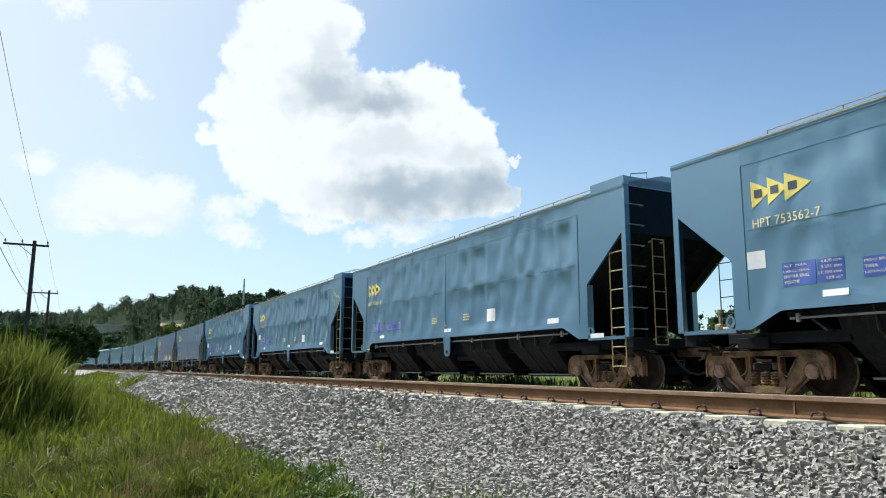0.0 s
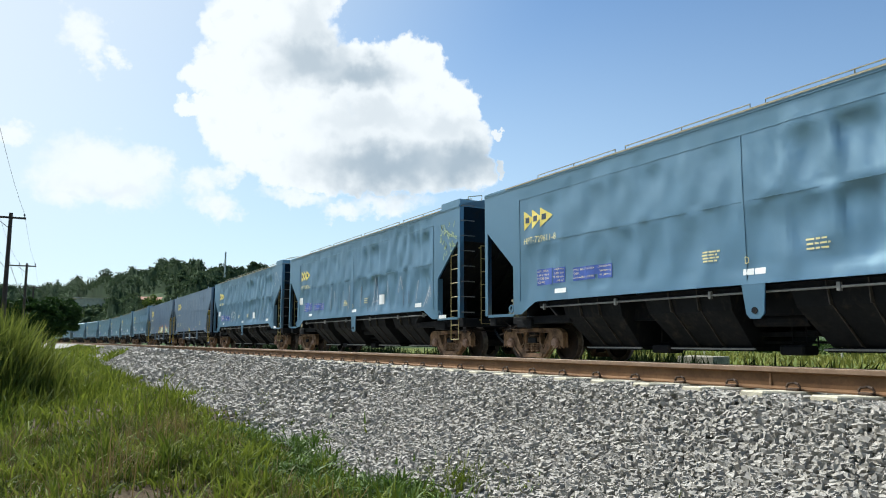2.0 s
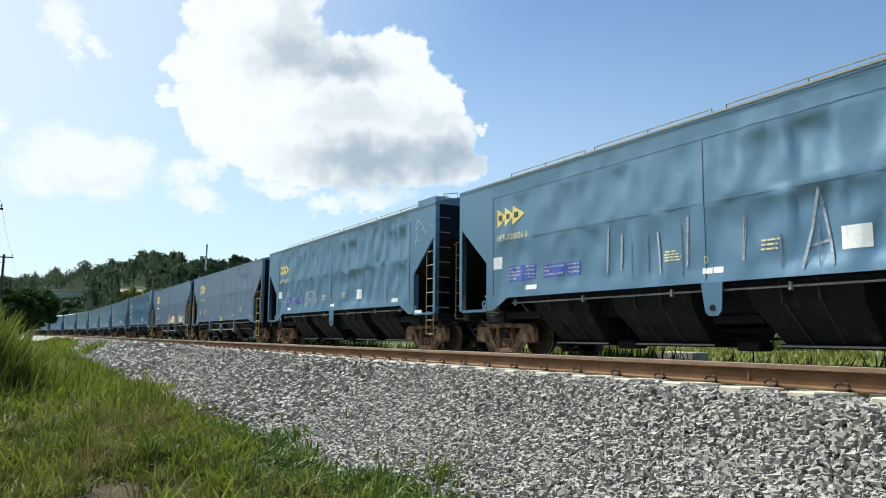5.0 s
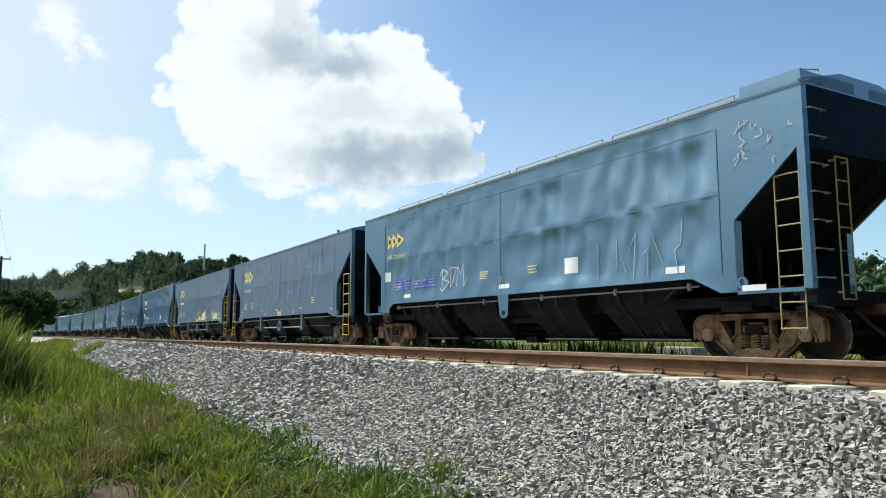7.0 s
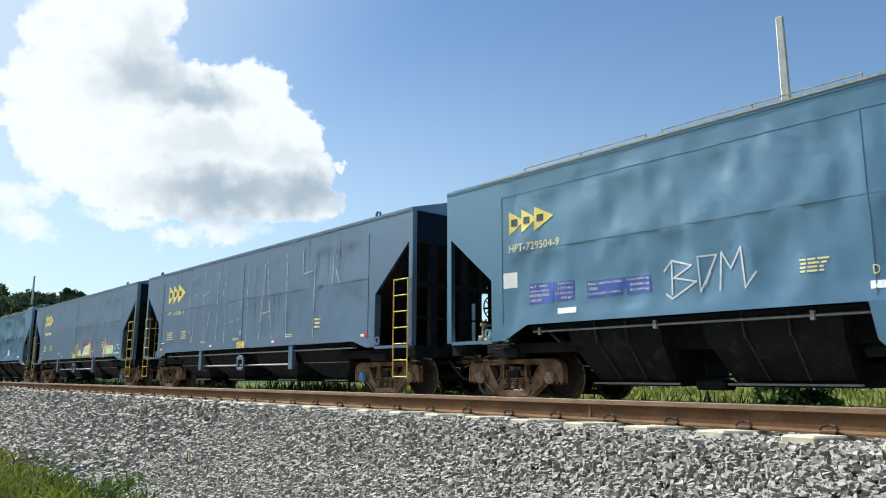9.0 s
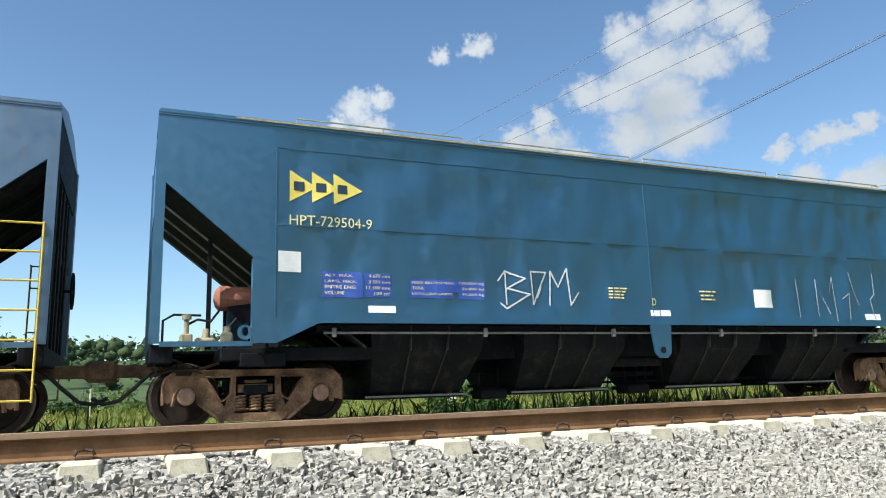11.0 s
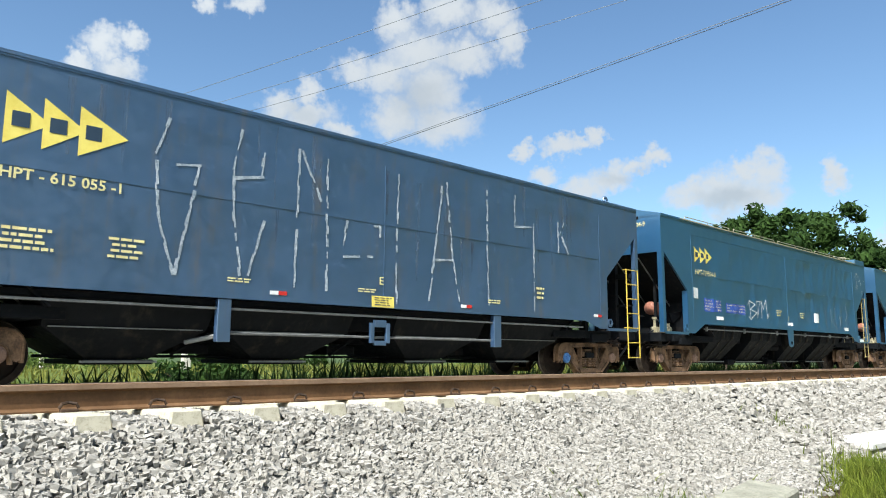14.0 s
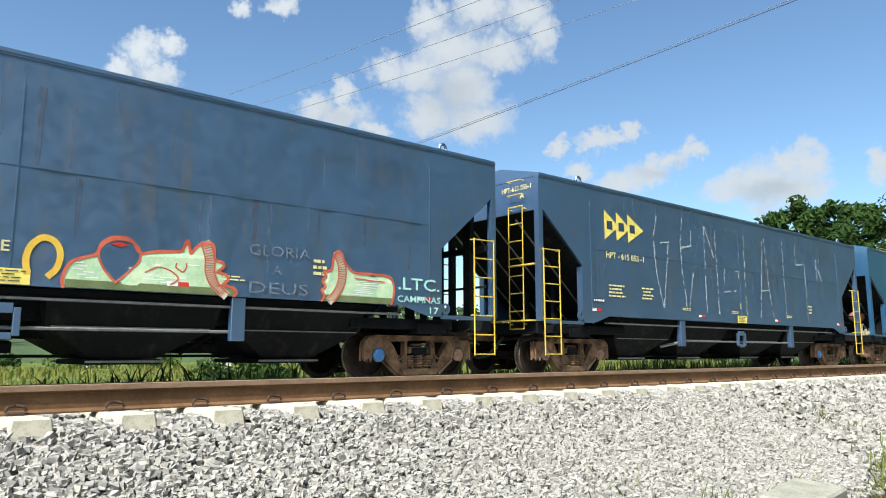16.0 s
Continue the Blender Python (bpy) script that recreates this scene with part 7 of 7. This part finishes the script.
house(-86.9, 172, 5.4, 9.0, 6.0, 4.4, "long pale two-storey house with a flat roof on the slope", plaster, 88, True)
house(-87.6, 186, 7.6, 5.0, 4.0, 2.4, "small pale flat-roofed house on the slope", plaster, 84, True)
house(-83.3, 172, 8.0, 4.8, 5.0, 2.0, "small house with a bright terracotta roof", plaster, 95)
bm = fresh()
rod(bm, (0, 0, 1.6), (0, 0, 3.2), 0.95, 16)
rod(bm, (0, 0, 3.2), (0, 0, 3.5), 0.95, 16, 0.4)
tank = thing("water_tank", "blue plastic water tank on a stand", "water tank", at=(215 * math.sin(radians(-85.8)), 215 * math.cos(radians(-85.8)), 8.9))
part("tank", bm, tank_plastic, tank)
bm = fresh()
for sx in (-0.6, 0.6):
    for sy in (-0.6, 0.6):
        rod(bm, (sx, sy, -2), (sx, sy, 1.6), 0.09, 6)
part("stand", bm, plaster, tank)
for az, r in ((-87.9, 160), (-87.0, 158), (-85.0, 160), (-84.2, 163), (-83.4, 166)):
    r *= reach(az)
    x, y = r * math.sin(radians(az)), r * math.cos(radians(az))
    bush(rng, x, y, ridge_height(az, r) - 0.3, 4.2, 4.0, bush_leaf, "light green thicket below the houses", 0.4)
x, y = 205 * math.sin(radians(-78.2)), 205 * math.cos(radians(-78.2))
bm = fresh()
rod(bm, (0, 0, -2), (0, 0, 12), 0.30, 8, 0.22)
mast = part("mast", bm, white_concrete)
mast.location = (x, y, ridge_height(-78.2, 205) - 1)
tagged(mast, "slim grey mast standing among the trees", "mast")

# ---- poles and wires ----


def wood_pole(x, y, top, arm, label):
    """A wooden pole with a cross arm (from and to, across the line), pins and a brace."""
    t = thing("utility_pole", label, "utility pole", "poles of the line", at=(x, y, 0))
    bm = fresh()
    rod(bm, (0, 0, -0.3), (0, 0, top), 0.16, 12, 0.105)
    part("pole", bm, pole_wood, t, "dark wooden pole")
    bm = fresh()
    box(bm, -0.16, -0.07, arm[0], arm[1], top - 0.32, top - 0.20, 0.01)
    part("cross_arm", bm, pole_wood, t)
    bm = fresh()
    rod(bm, (-0.12, 0, top - 0.95), (-0.12, arm[0] * 0.5, top - 0.30), 0.022, 5)
    part("brace", bm, wire_grey, t)
    for q in (arm[0] + 0.1, arm[0] * 0.4, arm[1] - 0.1):
        bm = fresh()
        rod(bm, (-0.115, q, top - 0.2), (-0.115, q, top - 0.04), 0.02, 6)
        rod(bm, (-0.115, q, top - 0.10), (-0.115, q, top + 0.03), 0.06, 8, 0.035)
        part("insulator", bm, wire_grey, t)
    return t


def concrete_pole(x, y, top, arm, turn, label, w0=0.30, w1=0.18, material=concrete):
    t = thing("utility_pole", label, "utility pole", "poles of the line", at=(x, y, 0))
    t.rotation_euler = (0, 0, radians(turn))
    bm = fresh()
    lo = [bm.verts.new((sx * w0 / 2, sy * w0 / 2, -0.8)) for sx, sy in ((-1, -1), (1, -1), (1, 1), (-1, 1))]
    hi = [bm.verts.new((sx * w1 / 2, sy * w1 / 2, top)) for sx, sy in ((-1, -1), (1, -1), (1, 1), (-1, 1))]
    bm.faces.new(lo[::-1])
    bm.faces.new(hi)
    for i in range(4):
        j = (i + 1) % 4
        bm.faces.new((lo[i], lo[j], hi[j], hi[i]))
    bmesh.ops.bevel(bm, geom=list(bm.edges), offset=0.02, segments=1, affect="EDGES")
    part("pole", bm, material, t, "tapered concrete pole")
    if arm:
        bm = fresh()
        box(bm, arm[0], arm[1], -0.16, -0.05, top - 0.30, top - 0.18, 0.01)
        part("cross_arm", bm, pole_wood, t)
        for q in (arm[0] + 0.1, (arm[0] + arm[1]) / 2, arm[1] - 0.1):
            bm = fresh()
            rod(bm, (q, -0.1, top - 0.18), (q, -0.1, top + 0.05), 0.05, 8, 0.035)
            part("insulator", bm, wire_grey, t)
    return t


def wire(p, q, sag, r=0.011, label="thin grey overhead wire"):
    bm = fresh()
    p, q = Vector(p), Vector(q)
    pts = []
    for i in range(25):
        t = i / 24
        c = p.lerp(q, t)
        c.z -= sag * 4 * t * (1 - t)
        pts.append(c)
    pipe(bm, pts, r, 5)
    ob = part("overhead_wire", bm, wire_grey)
    return tagged(ob, label, "wire", "overhead wires")


POLES = ((-114.0, -1.8), (-82.0, -2.0), (-50.0, -2.25), (-16.2, -2.65))
WOOD = "dark wooden utility pole with a cross arm standing in grass"
for x, y in POLES:
    wood_pole(x, y, 9.15, (-1.65, 0.80), WOOD)
for (x0, y0), (x1, y1) in zip(POLES, POLES[1:]):
    for dy in (-1.55, -0.66, 0.70):
        wire((x0 - 0.115, y0 + dy, 9.18), (x1 - 0.115, y1 + dy, 9.18), 0.45, 0.007)
    wire((x0, y0, 5.7), (x1, y1, 6.6), 0.35, 0.014, "thicker dark cable below the wires")
concrete_pole(10.9, 25.0, 10.55, (-1.3, 1.5), -8, "grey concrete utility pole with a cross arm")
concrete_pole(16.6, -9.0, 10.55, (-1.3, 1.5), -8, "grey concrete utility pole with a cross arm")
concrete_pole(14.9, 34.0, 8.7, None, 0, "short grey concrete utility pole")
concrete_pole(13.7, -9.5, 8.7, None, 0, "short grey concrete utility pole")
concrete_pole(15.9, 63.0, 9.6, (-1.2, 1.2), 10, "distant concrete utility pole with a cross arm")
for dx in (-1.2, 0.1, 1.4):
    wire((10.9 + dx * 0.99, 24.9, 10.6), (16.6 + dx * 0.99, -9.1, 10.6), 0.25, 0.009)
    wire((10.9 + dx * 0.99, 25.1, 10.6), (15.9 + dx * 0.8, 63.0, 9.6), 0.4, 0.011)
for dx in (-0.02, 0.02):
    wire((14.9 + dx, 34.0, 8.65), (13.7 + dx, -9.5, 8.65), 0.15 + dx, 0.009, "dark double cable across the tracks")
concrete_pole(-6.93, 17.2, 10.25, None, 12, "tall pale concrete post behind the train", 0.30, 0.17, white_concrete)
for i in range(14):
    x = -30 + 2.6 * i
    bm = fresh()
    box(bm, -0.05, 0.05, -0.05, 0.05, -0.3, 1.45, 0.01)
    ob = part("fence_post", bm, concrete)
    ob.location = (x * 1.5, 46 + 0.25 * math.sin(i), ground_height(46))
    tagged(ob, "pale concrete fence post in meadow grass", "fence post", "posts of the fence")
for z in (0.5, 0.9, 1.25):
    bm = fresh()
    pipe(bm, [(-45 + 3.9 * i, 45.94 + 0.25 * math.sin(i), ground_height(46) + z) for i in range(14)], 0.006, 4)
    tagged(part("fence_wire", bm, wire_grey), "thin wire strung along the fence posts", "fence wire", "wires of the fence")
# weld in the near rail
bm = fresh()
plate(bm, [(-4.055 + a, b) for a, b in ((-0.008, 1.125), (0.008, 1.125), (0.008, 1.262), (-0.008, 1.262))], NEAR_Y - 0.018, NEAR_Y + 0.018)
tagged(part("rail_weld", bm, rust_cast, bpy.data.objects["near_track"], "raised weld in the rail"))


# ---- what moves ----


def motions():
    for w, kind, s0 in TRAIN:
        rows = []
        for i in range(33):
            t = 0.5 * i
            x, y, a = along(s0 + V * t + float(np.interp(t, (10.0, 13.0), (0.0, 0.10))), TRAIN_Y)
            rows.append((t, pose(x, y, TRAIN_TOP, 0, 0, math.degrees(a))))
        walk(w, rows)
        for part_ob in w.children_recursive:
            if part_ob.name.startswith("wheelset"):
                at = part_ob.location.copy()
                turn = math.degrees(V / WHEEL_R)
                walk(part_ob, [(0.1 * i, pose(*at, 0, (turn * 0.1 * i) % 360, 0)) for i in range(161)])


motions()
